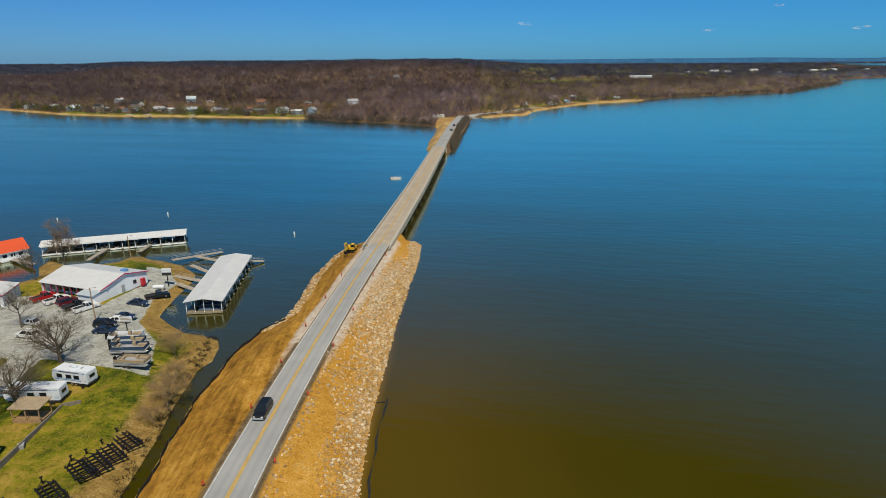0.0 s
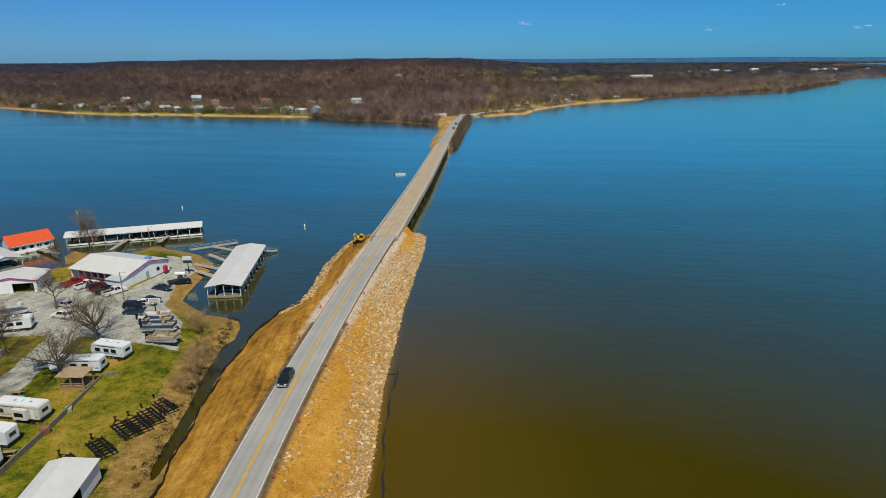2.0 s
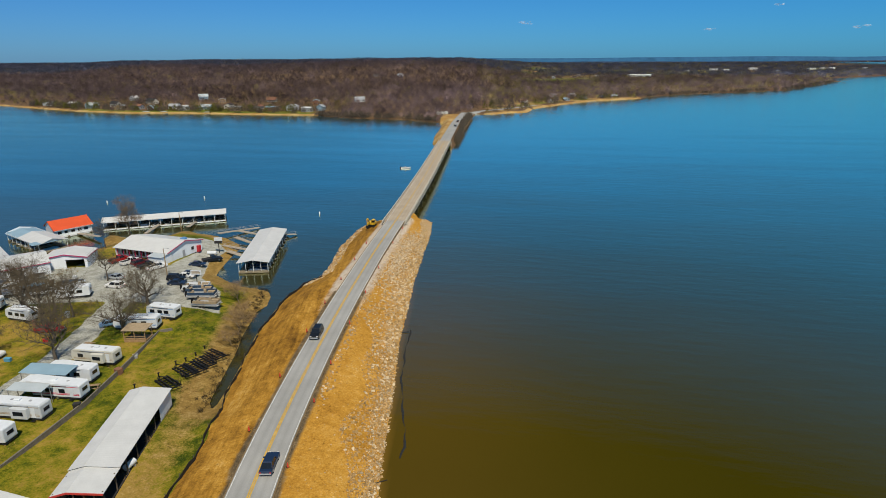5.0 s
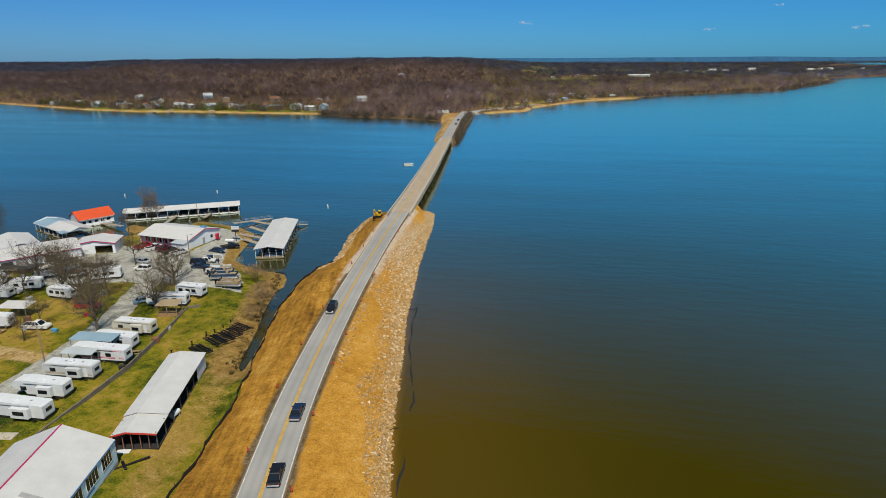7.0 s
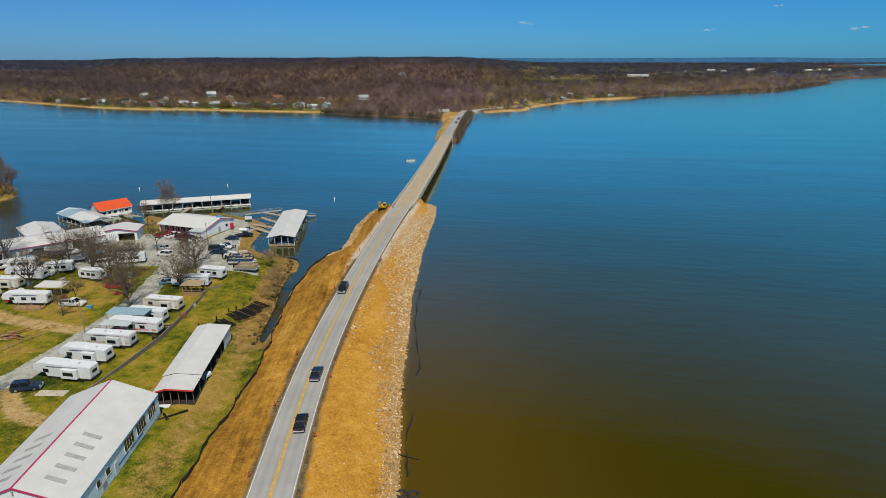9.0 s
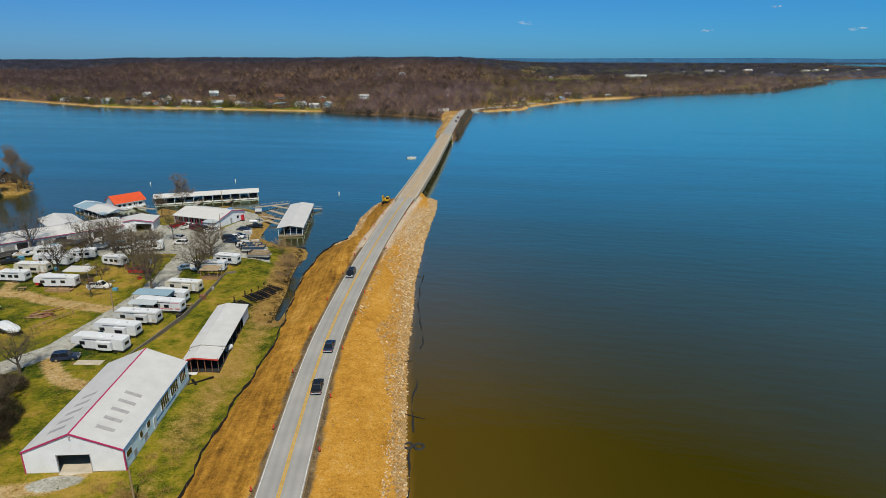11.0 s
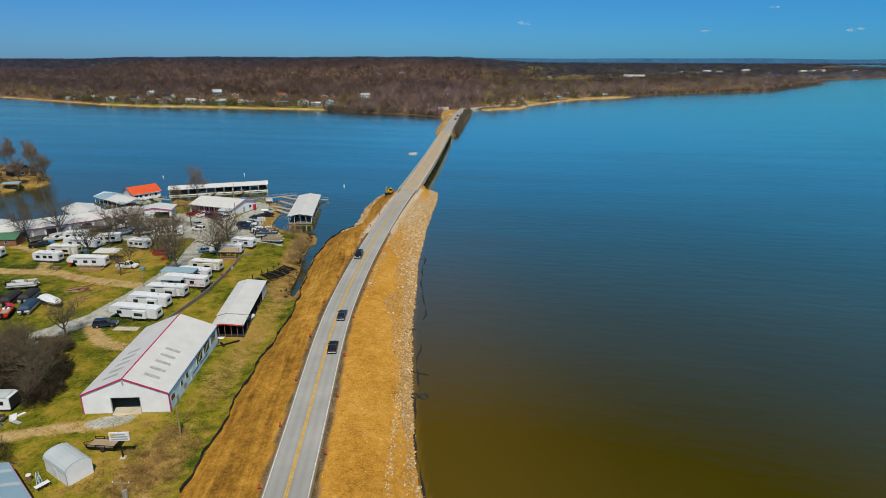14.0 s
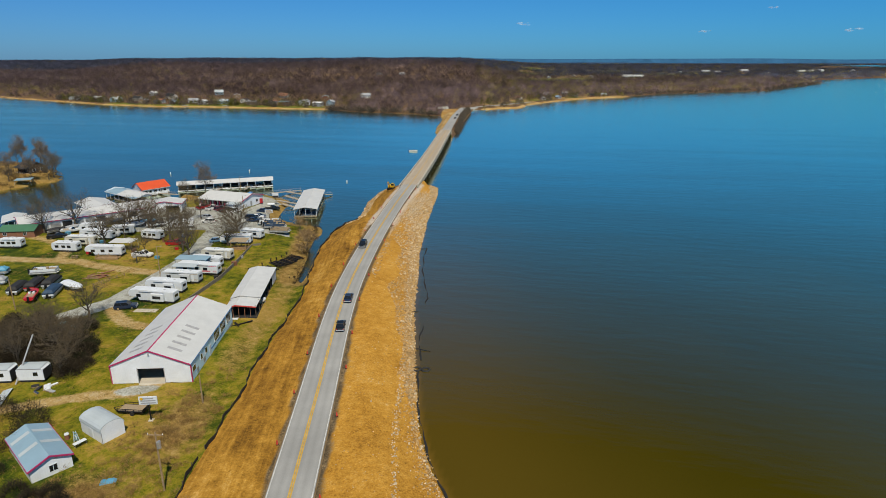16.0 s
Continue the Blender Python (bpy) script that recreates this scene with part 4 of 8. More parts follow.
def store():
    b = thing("marina_store", -95.6, 139.6, 2.55, -15.5, "white metal marina store with red trimmed gable and porch", "store")
    # ridge along x: built along y, then turned
    hw, hl, ev, rd = 7.1, 9.6, 3.2, 4.9
    bm = box(-hw, hw, -hl, -hl + 0.2, 0, ev)
    bm = prof([(-hw, ev), (hw, ev), (0, rd - 0.1)], -hl, -hl + 0.2, "y", bm=bm)

    def turned(ob):
        ob.rotation_euler = (0, 0, radians(90))
        return ob
    turned(part("end_wall", bm, M["white_wall"], b))
    bm = box(-hw, hw, hl - 0.2, hl, 0, ev)
    bm = prof([(-hw, ev), (hw, ev), (0, rd - 0.1)], hl - 0.2, hl, "y", bm=bm)
    turned(part("end_wall", bm, M["white_wall"], b))
    turned(part("back_wall", box(hw - 0.2, hw, -hl + 0.2, hl - 0.2, 0, ev), M["white_wall"], b))
    turned(part("front_wall", box(-hw + 1.6, -hw + 1.8, -hl + 0.2, hl - 0.2, 0, ev), M["white_wall"], b))
    turned(slope_roof("roof", hw, -hl, hl, ev, rd, M["white_roof"], b, 0.14, 0.4))
    k = (rd - ev) / hw
    for s in (-1, 1):
        turned(part("gable_trim", prof([(s * (hw + 0.4), ev - k * 0.4 - 0.2), (0, rd - 0.2), (0, rd + 0.04), (s * (hw + 0.4), ev - k * 0.4 + 0.04)], -hl - 0.46, -hl - 0.38, "y"), M["magenta"], b))
    # porch posts and dark shop front, in the turned frame: front is -y
    for i in range(8):
        x = -8.8 + i * 2.2
        part("porch_post", box(x - 0.08, x + 0.08, -hw - 0.02, -hw + 0.14, 0, ev - 0.05), M["magenta"], b)
    for i in range(6):
        x = -8.0 + i * 2.3
        window_unit(b, x, -hw + 1.58, 0.7, 1.6, 1.6, "-y", "greyp", 1, "shop_window")
    part("shop_door", box(6.0, 7.0, -hw + 1.5, -hw + 1.6, 0.0, 2.1, 0.02), M["brick"], b)
    part("porch_floor", box(-hl, hl, -hw - 0.1, -hw + 1.7, -0.3, 0.12), M["concrete"], b)
    part("lean_to_wall", box(5.2, 9.8, -hw - 2.6, -hw + 1.55, 0, 2.5, 0.02), M["white_wall"], b)
    part("lean_to_roof", prof([(-hw - 2.9, 2.5), (-hw + 1.5, 3.1), (-hw + 1.5, 3.22), (-hw - 2.9, 2.62)], 5.0, 10.1, "x"), M["grey_roof"], b)
    part("lean_to_trim", box(4.94, 5.0, -hw - 2.9, -hw + 1.5, 2.4, 2.75), M["magenta"], b)
    window_unit(b, hl + 0.02, 3.0, 1.2, 1.0, 0.9, "+x", "greyp", 0)
    part("end_door", box(hl, hl + 0.06, -1.2, -0.2, 0, 2.1, 0.02), M["greyp"], b)
    part("drink_machine", box(hl + 0.1, hl + 0.9, 4.6, 5.6, 0, 1.9, 0.04), M["redboat"], b)
    part("roof_unit", box(6.2, 7.6, 2.2, 3.6, 4.2, 4.75, 0.05), M["blue_stripe"], b, "pale blue cooling unit on the roof")


def gable_shed(name, x, y, z, rz, w, l, ev, rd, wall, roof, trim, label, cat, door=None, end=-1):
    """A shed whose ridge runs along its own y."""
    b = thing(name, x, y, z, rz, label, cat)
    hw, hl = w / 2, l / 2
    for s, nm in ((-1, "front_wall"), (1, "back_wall")):
        y0, y1 = (-hl, -hl + 0.15) if s < 0 else (hl - 0.15, hl)
        if door and s == end:
            a, c, dh = door
            bm = box(-hw, a, y0, y1, -0.3, ev)
            bm = box(c, hw, y0, y1, -0.3, ev, bm=bm)
            bm = box(a, c, y0, y1, dh, ev, bm=bm)
        else:
            bm = box(-hw, hw, y0, y1, -0.3, ev)
        bm = prof([(-hw, ev), (hw, ev), (0, rd - 0.08)], y0, y1, "y", bm=bm)
        part(nm, bm, M[wall], b)
    for s in (-1, 1):
        a, c = sorted((s * hw, s * (hw - 0.15)))
        part("side_wall", box(a, c, -hl + 0.15, hl - 0.15, -0.3, ev), M[wall], b)
    part("floor_slab", box(-hw + 0.15, hw - 0.15, -hl + 0.15, hl - 0.15, -0.3, 0.05), M["concrete"], b)
    slope_roof("roof", hw, -hl, hl, ev, rd, M[roof], b, 0.1, 0.25)
    if trim:
        trim_gable(hw, -hl - 0.28, ev, rd, 0.25, M[trim], b)
        for s in (-1, 1):
            k = (rd - ev) / hw * 0.25
            part("eave_trim", box(s * (hw + 0.27) - 0.04, s * (hw + 0.27) + 0.04, -hl - 0.2, hl + 0.2, ev - k - 0.22, ev - k), M[trim], b)
    return b


def hut():
    b = thing("arched_hut", -56.0, -10.3, 2.55, -30, "small white portable building with grey curved roof", "shed")
    hl, hw, ev = 2.95, 1.75, 2.0
    n = 9
    arch = [(hw * math.cos(math.pi * i / n), ev + 1.15 * math.sin(math.pi * i / n) ** 0.8 if 0 < i < n else ev) for i in range(n + 1)]
    part("body", prof([(hw, 0.1)] + arch + [(-hw, 0.1)], -hl, hl, "x"), M["white_wall"], b)
    outer = [(p[0] * 1.06, p[1] + 0.07) for p in arch]
    part("roof", prof(outer + [(p[0] * 1.0, p[1] + 0.01) for p in arch[::-1]], -hl - 0.12, hl + 0.02, "x"), M["grey_roof"], b)
    part("skid", box(-hl, hl, -1.2, -1.0, -0.15, 0.1, bm=box(-hl, hl, 1.0, 1.2, -0.15, 0.1)), M["wood"], b)
    part("door", box(-0.8, 0.4, -hw - 0.04, -hw, 0.15, 1.75, 0.01), M["white"], b)
    part("corner_trim", box(hl, hl + 0.04, -hw - 0.03, -hw + 0.06, 0.1, ev), M["greyp"], b)


def blue_shed():
    b = gable_shed("garage", -61.2, -17.0, 2.5, 51.0, 5.1, 10.6, 2.35, 3.4, "white_wall", "blue_roof", "magenta", "white shed with weathered blue metal roof and small window", "shed")
    window_unit(b, 0.2, -5.32, 0.8, 0.95, 0.95, "-y", "white", 1)
    window_unit(b, -2.57, -1.5, 0.9, 0.8, 0.8, "-x", "white", 1)
    for y in (-1.2, 2.6):
        part("clear_panel", prof([(0.2, 3.335), (2.6, 2.345), (2.6, 2.37), (0.2, 3.36)], y, y + 0.8, "y"), M["grey_roof"], b, "grey translucent roof strip")
        part("clear_panel", prof([(-0.2, 3.335), (-2.6, 2.345), (-2.6, 2.37), (-0.2, 3.36)], y, y + 0.8, "y"), M["grey_roof"], b, "grey translucent roof strip")


shop()
pole_barn()
store()
hut()
blue_shed()
longs = gable_shed("storage_shed", -136.0, 111.4, 2.6, -47.5, 13.6, 41.5, 3.4, 4.7, "white_wall", "white_roof", "magenta", "very long white boat storage shed with red trim", "shed")
for i in range(11):
    part("roll_door", box(6.78, 6.86, -19.0 + i * 3.4, -16.2 + i * 3.4, 0, 2.6), M["greyp"] if i % 3 else M["dark"], longs)
gable_shed("wash_shed", -115.6, 128.2, 2.6, 14, 11.5, 8.2, 3.3, 4.3, "white_wall", "white_roof", "magenta", "white open-fronted boat shed with red trim", "shed", (0.2, 5.0, 2.6))
cab = gable_shed("cabin", -146.0, 92.3, 2.6, -80, 6.6, 10.5, 2.4, 3.7, "brick", "green_roof", None, "brown cabin with green metal roof", "cabin")
window_unit(cab, 3.32, -3.5, 1.0, 1.0, 0.9, "+x", "white", 1)
window_unit(cab, 3.32, 2.5, 1.0, 1.0, 0.9, "+x", "white", 1)


# ---------- covered docks ----------
def dock(name, x, y, rz, w, l, ev, rd, roof, label, slips=8, gable=None, front=False, walled=False, pale=0.0):
    """A floating dock with a roof on posts; its length lies along its own y."""
    b = thing(name, x, y, 0, rz, label, "covered dock")
    hw, hl = w / 2, l / 2
    slope_roof("roof", hw, -hl + l * pale, hl, ev, rd, M[roof], b, 0.1, 0.35)
    if pale:
        slope_roof("end_roof", hw - 0.2, -hl, -hl + l * pale - 0.75, ev - 0.25, rd - 0.6, M["blue_roof"], b, 0.1, 0.35, 0, "pale blue metal roof of the dock's end")
    if front:
        part("front_walkway", box(hw - 0.9, hw + 0.1, -hl, hl, 0.1, 0.5, 0.03), M["floats"], b)
        part("rub_rail", box(hw + 0.1, hw + 0.2, -hl, hl, 0.12, 0.56, 0.02), M["white"], b, "white rail along the float")
        for i in range(slips):
            y0 = -hl + 0.5 + i * (l - 0.6) / slips
            # added backing panels, dark ones standing for the shade inside the slips
            part("curtain", box(-hw + 1.5, -hw + 1.58, y0, y0 + (l - 0.6) / slips - 0.4, 0.6, 2.5), M[("dark", "navy", "blue_tarp", "dark", "blackcover")[(i * 3) % 5]], b)
    if walled:
        for px in (-hw + 0.3, hw - 0.4):
            w_ = part("long_wall", box(px, px + 0.1, -hl + 0.15, hl - 0.15, 0.5, ev - 0.1), M["white_wall"], b)
            for i in range(5):
                y0 = -hl + 1.0 + i * (l - 1.6) / 5
                part("window", box(px - 0.03, px + 0.13, y0, y0 + 1.2, 1.4, 2.3), M["glass"], w_)
        for y0 in (-hl + 0.1, hl - 0.2):
            part("end_wall", box(-hw + 0.4, hw - 0.4, y0, y0 + 0.1, 0.5, ev), M["white_wall"], b)
        part("rub_rail", box(hw - 0.25, hw - 0.1, -hl, hl, 0.1, 0.7, 0.02), M["white"], b)
    for s in (-1, 1):
        part("fascia", box(s * (hw + 0.3) - 0.04, s * (hw + 0.3) + 0.04, -hl, hl, ev - 0.42, ev - 0.16), M["white"], b)
    if gable:
        for y0 in (-hl + 0.05, hl - 0.15):
            part("gable_wall", prof([(-hw, ev), (hw, ev), (0, rd - 0.1)], y0, y0 + 0.1, "y"), M[gable], b)
    part("walkway", box(-hw, -hw + 1.5, -hl, hl, 0.1, 0.55, 0.03), M["floats"], b)
    part("end_walkway", box(-hw + 1.5, hw, -hl, -hl + 1.0, 0.1, 0.55, 0.03), M["floats"], b)
    part("end_walkway", box(-hw + 1.5, hw, hl - 1.0, hl, 0.1, 0.55, 0.03), M["floats"], b)
    for i in range(slips + 1):
        y0 = -hl + 0.3 + i * (l - 0.6) / slips
        for px in (-hw + 0.15, hw - 0.15):
            part("post", box(px - 0.07, px + 0.07, y0 - 0.07, y0 + 0.07, 0.3, ev), M["white"], b)
        if 0 < i < slips:
            part("finger", box(-hw + 1.5, hw + 0.2, y0 - 0.35, y0 + 0.35, 0.12, 0.52, 0.03), M["floats"], b)
    if gable is None:
        for px in (-hw / 2, 0, hw / 2):
            part("post", box(px - 0.06, px + 0.06, -hl + 0.2, -hl + 0.32, 0.4, ev + (rd - ev) * (1 - abs(px) / hw) - 0.1), M["white"], b)
    return b


def rot(x, y, rz):
    c, s = math.cos(radians(rz)), math.sin(radians(rz))
    return x * c - y * s, x * s + y * c


def hull(length, beam, height, bm=None):
    """A runabout hull, bow to +x."""
    own = bmesh.new()
    rows = []
    for i in range(9):
        t = i / 8
        x = -length / 2 + length * t
        k = 1.0 if t < 0.55 else math.sqrt(max(0.0, 1 - ((t - 0.55) / 0.45) ** 2))
        hb, sheer = max(0.03, beam / 2 * k), height * (1 + 0.15 * t)
        keel = height * 0.9 * max(0.0, (t - 0.6) / 0.4) ** 2
        rows.append([own.verts.new(v) for v in ((x, -hb, sheer), (x, -hb * 0.85, 0.35 * height + keel * 0.6), (x, 0, keel), (x, hb * 0.85, 0.35 * height + keel * 0.6), (x, hb, sheer))])
    for a, b in zip(rows, rows[1:]):
        for i in range(4):
            own.faces.new((a[i], b[i], b[i + 1], a[i + 1]))
        own.faces.new((a[0], a[4], b[4], b[0]))
    own.faces.new(rows[0])
    own.faces.new(rows[-1][::-1])
    return join(bm, own)


def trailer_under(b, length, beam):
    bm = box(-length / 2, length / 2, -0.5, -0.4, 0.42, 0.52)
    bm = box(-length / 2, length / 2, 0.4, 0.5, 0.42, 0.52, bm=bm)
    for k in (-0.4, -0.1, 0.2, 0.42):
        bm = box(k * length - 0.05, k * length + 0.05, -beam / 2 + 0.1, beam / 2 - 0.1, 0.4, 0.5, bm=bm)
    bm = tube((length / 2, 0, 0.47), (length / 2 + 1.4, 0, 0.45), 0.06, n=6, bm=bm)
    t = part("trailer", bm, M["black_steel"], b, "black boat trailer")
    for k in (-0.22, -0.08):
        for s in (-1, 1):
            part("wheel", tube((k * length, s * (beam / 2 - 0.2), 0.33), (k * length, s * (beam / 2), 0.33), 0.33, n=14), M["rubber"], t)


def runabout(x, y, z, rz, length, colour, cover, label, trailer=True):
    b = thing("motorboat", x, y, z, rz, label, "boat")
    beam = length * 0.33
    lift = 0.5 if trailer else -0.25
    h = part("hull", hull(length, beam, 0.85), M[colour], b)
    h.location.z = lift
    if cover:
        bm = bmesh.new()
        rows = []
        for i in range(7):
            t = i / 6
            xx = -length * 0.47 + length * 0.9 * t
            k = 1.0 if t < 0.55 else math.sqrt(max(0.02, 1 - ((t - 0.55) / 0.5) ** 2))
            top = 0.5 * math.sin(math.pi * min(1, 0.25 + t * 0.75)) + 0.1
            rows.append([bm.verts.new((xx, s * beam / 2 * k * 1.03, 0.86 + 0.12 * t + (top if s == 0 else (top * 0.75 if abs(s) < 0.7 else -0.12)))) for s in (-1, -0.55, 0, 0.55, 1)])
        for a, c in zip(rows, rows[1:]):
            for i in range(4):
                bm.faces.new((a[i], c[i], c[i + 1], a[i + 1]))
        bm.faces.new(rows[0])
        bm.faces.new(rows[-1][::-1])
        c = part("cover", bm, M[cover], b)
        c.location.z = lift
    else:
        d = part("cockpit", box(-length * 0.4, length * 0.12, -beam * 0.36, beam * 0.36, 0.87, 0.93, 0.02), M["tan"], b)
        d.location.z = lift
        w = part("windscreen", frustum(length * 0.1, length * 0.16, -beam * 0.38, beam * 0.38, 0.9, length * 0.03, length * 0.06, -beam * 0.32, beam * 0.32, 1.35), M["glass"], b)
        w.location.z = lift
        for s in (-1, 1):
            q = part("seat", box(-length * 0.1, 0.0, s * beam * 0.2 - 0.25, s * beam * 0.2 + 0.25, 0.93, 1.35, 0.06), M["white"], b)
            q.location.z = lift
    m = part("outboard_motor", frustum(-length / 2 - 0.5, -length / 2, -0.22, 0.22, 0.2, -length / 2 - 0.45, -length / 2 - 0.05, -0.18, 0.18, 1.25, 0.05), M["black_steel"], b)
    m.location.z = lift
    if trailer:
        trailer_under(b, length * 0.85, beam)
    return b


def pontoon(x, y, z, rz, length, colour, label, trailer=True, top=True):
    b = thing("pontoon_boat", x, y, z, rz, label, "boat")
    lift = 0.55 if trailer else -0.15
    beam = 2.5
    bits = []
    for s in (-1, 1):
        bm = tube((-length / 2, s * 0.9, 0.32), (length / 2 - 0.7, s * 0.9, 0.32), 0.31, n=12)
        bm = tube((length / 2 - 0.7, s * 0.9, 0.32), (length / 2, s * 0.9, 0.5), 0.31, 0.05, n=12, bm=bm)
        bits.append(part("pontoon", bm, M["steel"], b))
    bits.append(part("deck", box(-length / 2 + 0.1, length / 2 - 0.4, -beam / 2, beam / 2, 0.66, 0.76, 0.02), M["greyp"], b))
    for x0, x1, y0, y1 in ((-length / 2 + 0.4, length / 2 - 0.6, -beam / 2, -beam / 2 + 0.06), (-length / 2 + 0.4, length / 2 - 0.6, beam / 2 - 0.06, beam / 2), (length / 2 - 0.66, length / 2 - 0.6, -beam / 2, beam / 2)):
        bits.append(part("railing", box(x0, x1, y0, y1, 0.8, 1.45, 0.02), M[colour], b))
    for x0, x1, y0, y1 in ((-length / 2 + 0.6, -length / 2 + 2.0, -1.1, -0.45), (length / 2 - 2.6, length / 2 - 0.8, -1.1, -0.5), (length / 2 - 2.6, length / 2 - 0.8, 0.5, 1.1), (-length / 2 + 0.6, -length / 2 + 1.4, -0.2, 1.1)):
        bits.append(part("seat", box(x0, x1, y0, y1, 0.76, 1.25, 0.07), M["tan"], b))
    bits.append(part("helm", box(0.1, 0.7, 0.5, 1.05, 0.76, 1.6, 0.05), M["tan"], b))
    bits.append(part("outboard_motor", frustum(-length / 2 - 0.55, -length / 2, -0.22, 0.22, 0.1, -length / 2 - 0.5, -length / 2 - 0.05, -0.2, 0.2, 1.45, 0.05), M["black_steel"], b))
    if top:
        bits.append(part("folded_top", tube((-length / 2 + 0.9, -1.1, 1.75), (-length / 2 + 0.9, 1.1, 1.75), 0.14, n=8), M["blackcover"], b))
        for s in (-1, 1):
            bits.append(part("top_frame", tube((0.2, s * 1.18, 1.4), (-length / 2 + 0.9, s * 1.12, 1.78), 0.025, n=5), M["chrome"], b))
    for o in bits:
        o.location.z += lift
    if trailer:
        trailer_under(b, length * 0.9, 2.2)
    return b


d2 = dock("covered_dock", -66.2, 147.0, 9.0, 8.4, 34.5, 3.4, 4.1, "white_roof", "long covered boat dock with plain white metal roof", 9)
dl = dock("covered_dock", -115.2, 181.8, -68.5, 6.6, 41.5, 3.3, 4.2, "white_roof", "longest white-roofed covered dock out in the lake", 11, front=True)
dr = dock("covered_dock", -143.6, 168.0, -37, 9.5, 12.0, 3.2, 5.6, "red_roof", "floating boathouse with bright orange-red metal roof", 3, gable="white_wall", walled=True)
dh = dock("covered_dock", -145.3, 154.2, -122.5, 8.6, 25.0, 3.2, 4.4, "white_roof", "covered dock with white gable roof beside the boathouse", 7, gable="white_wall", pale=0.42)
df_ = dock("covered_dock", -147.0, 133.6, 48, 10.5, 17.5, 3.4, 4.6, "white_roof", "wide white-roofed covered dock close to shore", 5, gable="white_wall")
da = dock("covered_dock", -164, 112.0, 37, 7, 12, 3.0, 3.8, "white_roof", "weathered grey-roofed covered dock in the cove", 6)
part("blue_roof_panel", box(-1.0, 6.0, 9.0, 12.9, 3.35, 3.45), M["blue_roof"], dh, "pale blue flat roof section")
colours = ["white", "navy", "white", "redboat", "blackcover", "white", "greyp"]


def berth(dk, slips, l, w, z=0.0):
    """Boats moored in a dock's slips."""
    rz = math.degrees(dk.rotation_euler.z)
    for i in range(slips):
        if rng.random() < 0.2:
            continue
        yl = -l / 2 + 0.3 + (i + 0.5) * (l - 0.6) / slips
        ox, oy = rot(1.0 + rng.uniform(-0.3, 0.3), yl, rz)
        x, y = dk.location.x + ox, dk.location.y + oy
        col = rng.choice(colours)
        cov = rng.choice(["navy", "blackcover", "blackcover", "blue_tarp"])
        if rng.random() < 0.35:
            pontoon(x, y, 0, rz, min(6.0, w - 1.6), rng.choice(["white", "navy"]), "pontoon boat moored in a covered slip", False, False)
        else:
            runabout(x, y, 0, rz, min(5.8, w - 1.8), col, cov, "covered motorboat moored in a covered slip", False)


berth(d2, 9, 34.5, 8.4)
berth(dl, 11, 41.5, 6.6)
berth(dh, 7, 25.0, 8.6)
runabout(-68.0, 167.2, 0, 15, 6.0, "blackcover", "navy", "dark covered motorboat tied at the dock end", False)


def gangway(x0, y0, x1, y1, width=1.4, z0=1.4, z1=0.5, rails=True):
    a, b = Vector((x0, y0, z0)), Vector((x1, y1, z1))
    d = b - a
    t = thing("gangway", x0, y0, 0, math.degrees(math.atan2(d.y, d.x)), "grey plank gangway between shore and dock", "gangway", "gangways to the docks")
    l = math.hypot(d.x, d.y)
    part("walkway", prof([(0, z0 - 0.15), (l, z1 - 0.15), (l, z1 + 0.05), (0, z0 + 0.05)], -width / 2, width / 2, "y"), M["dockwood"], t)
    if rails:
        for s in (-1, 1):
            bm = tube((0, s * width / 2, z0 + 0.95), (l, s * width / 2, z1 + 0.95), 0.04, n=5)
            n = max(2, int(l / 2.5))
            for i in range(n + 1):
                k = i / n
                bm = tube((l * k, s * width / 2, z0 + (z1 - z0) * k), (l * k, s * width / 2, z0 + (z1 - z0) * k + 0.95), 0.03, n=5, bm=bm)
            part("handrail", bm, M["steel"], t)


for g in ((-127.5, 160, -139.5, 166.5), (-113.8, 164.2, -116.8, 179.0), (-103, 173, -105.2, 183.5), (-81.5, 152, -73.0, 150.5), (-88.9, 165.4, -78.4, 176.5), (-83.1, 169.0, -73.5, 166.8), (-81.0, 161, -71.5, 155.5), (-67.5, 164.6, -62.5, 168.5), (-77.5, 146, -71, 143.5)):
    gangway(*g)


# ---------- vehicles ----------
def wheel_set(b, xs_, track, r):
    for x in xs_:
        for s in (-1, 1):
            w = part("wheel", tube((x, s * (track - 0.22), r), (x, s * track, r), r, n=16), M["rubber"], b)
            part("rim", tube((x, s * (track - 0.02), r), (x, s * (track + 0.015), r), r * 0.62, n=12), M["chrome"], w)


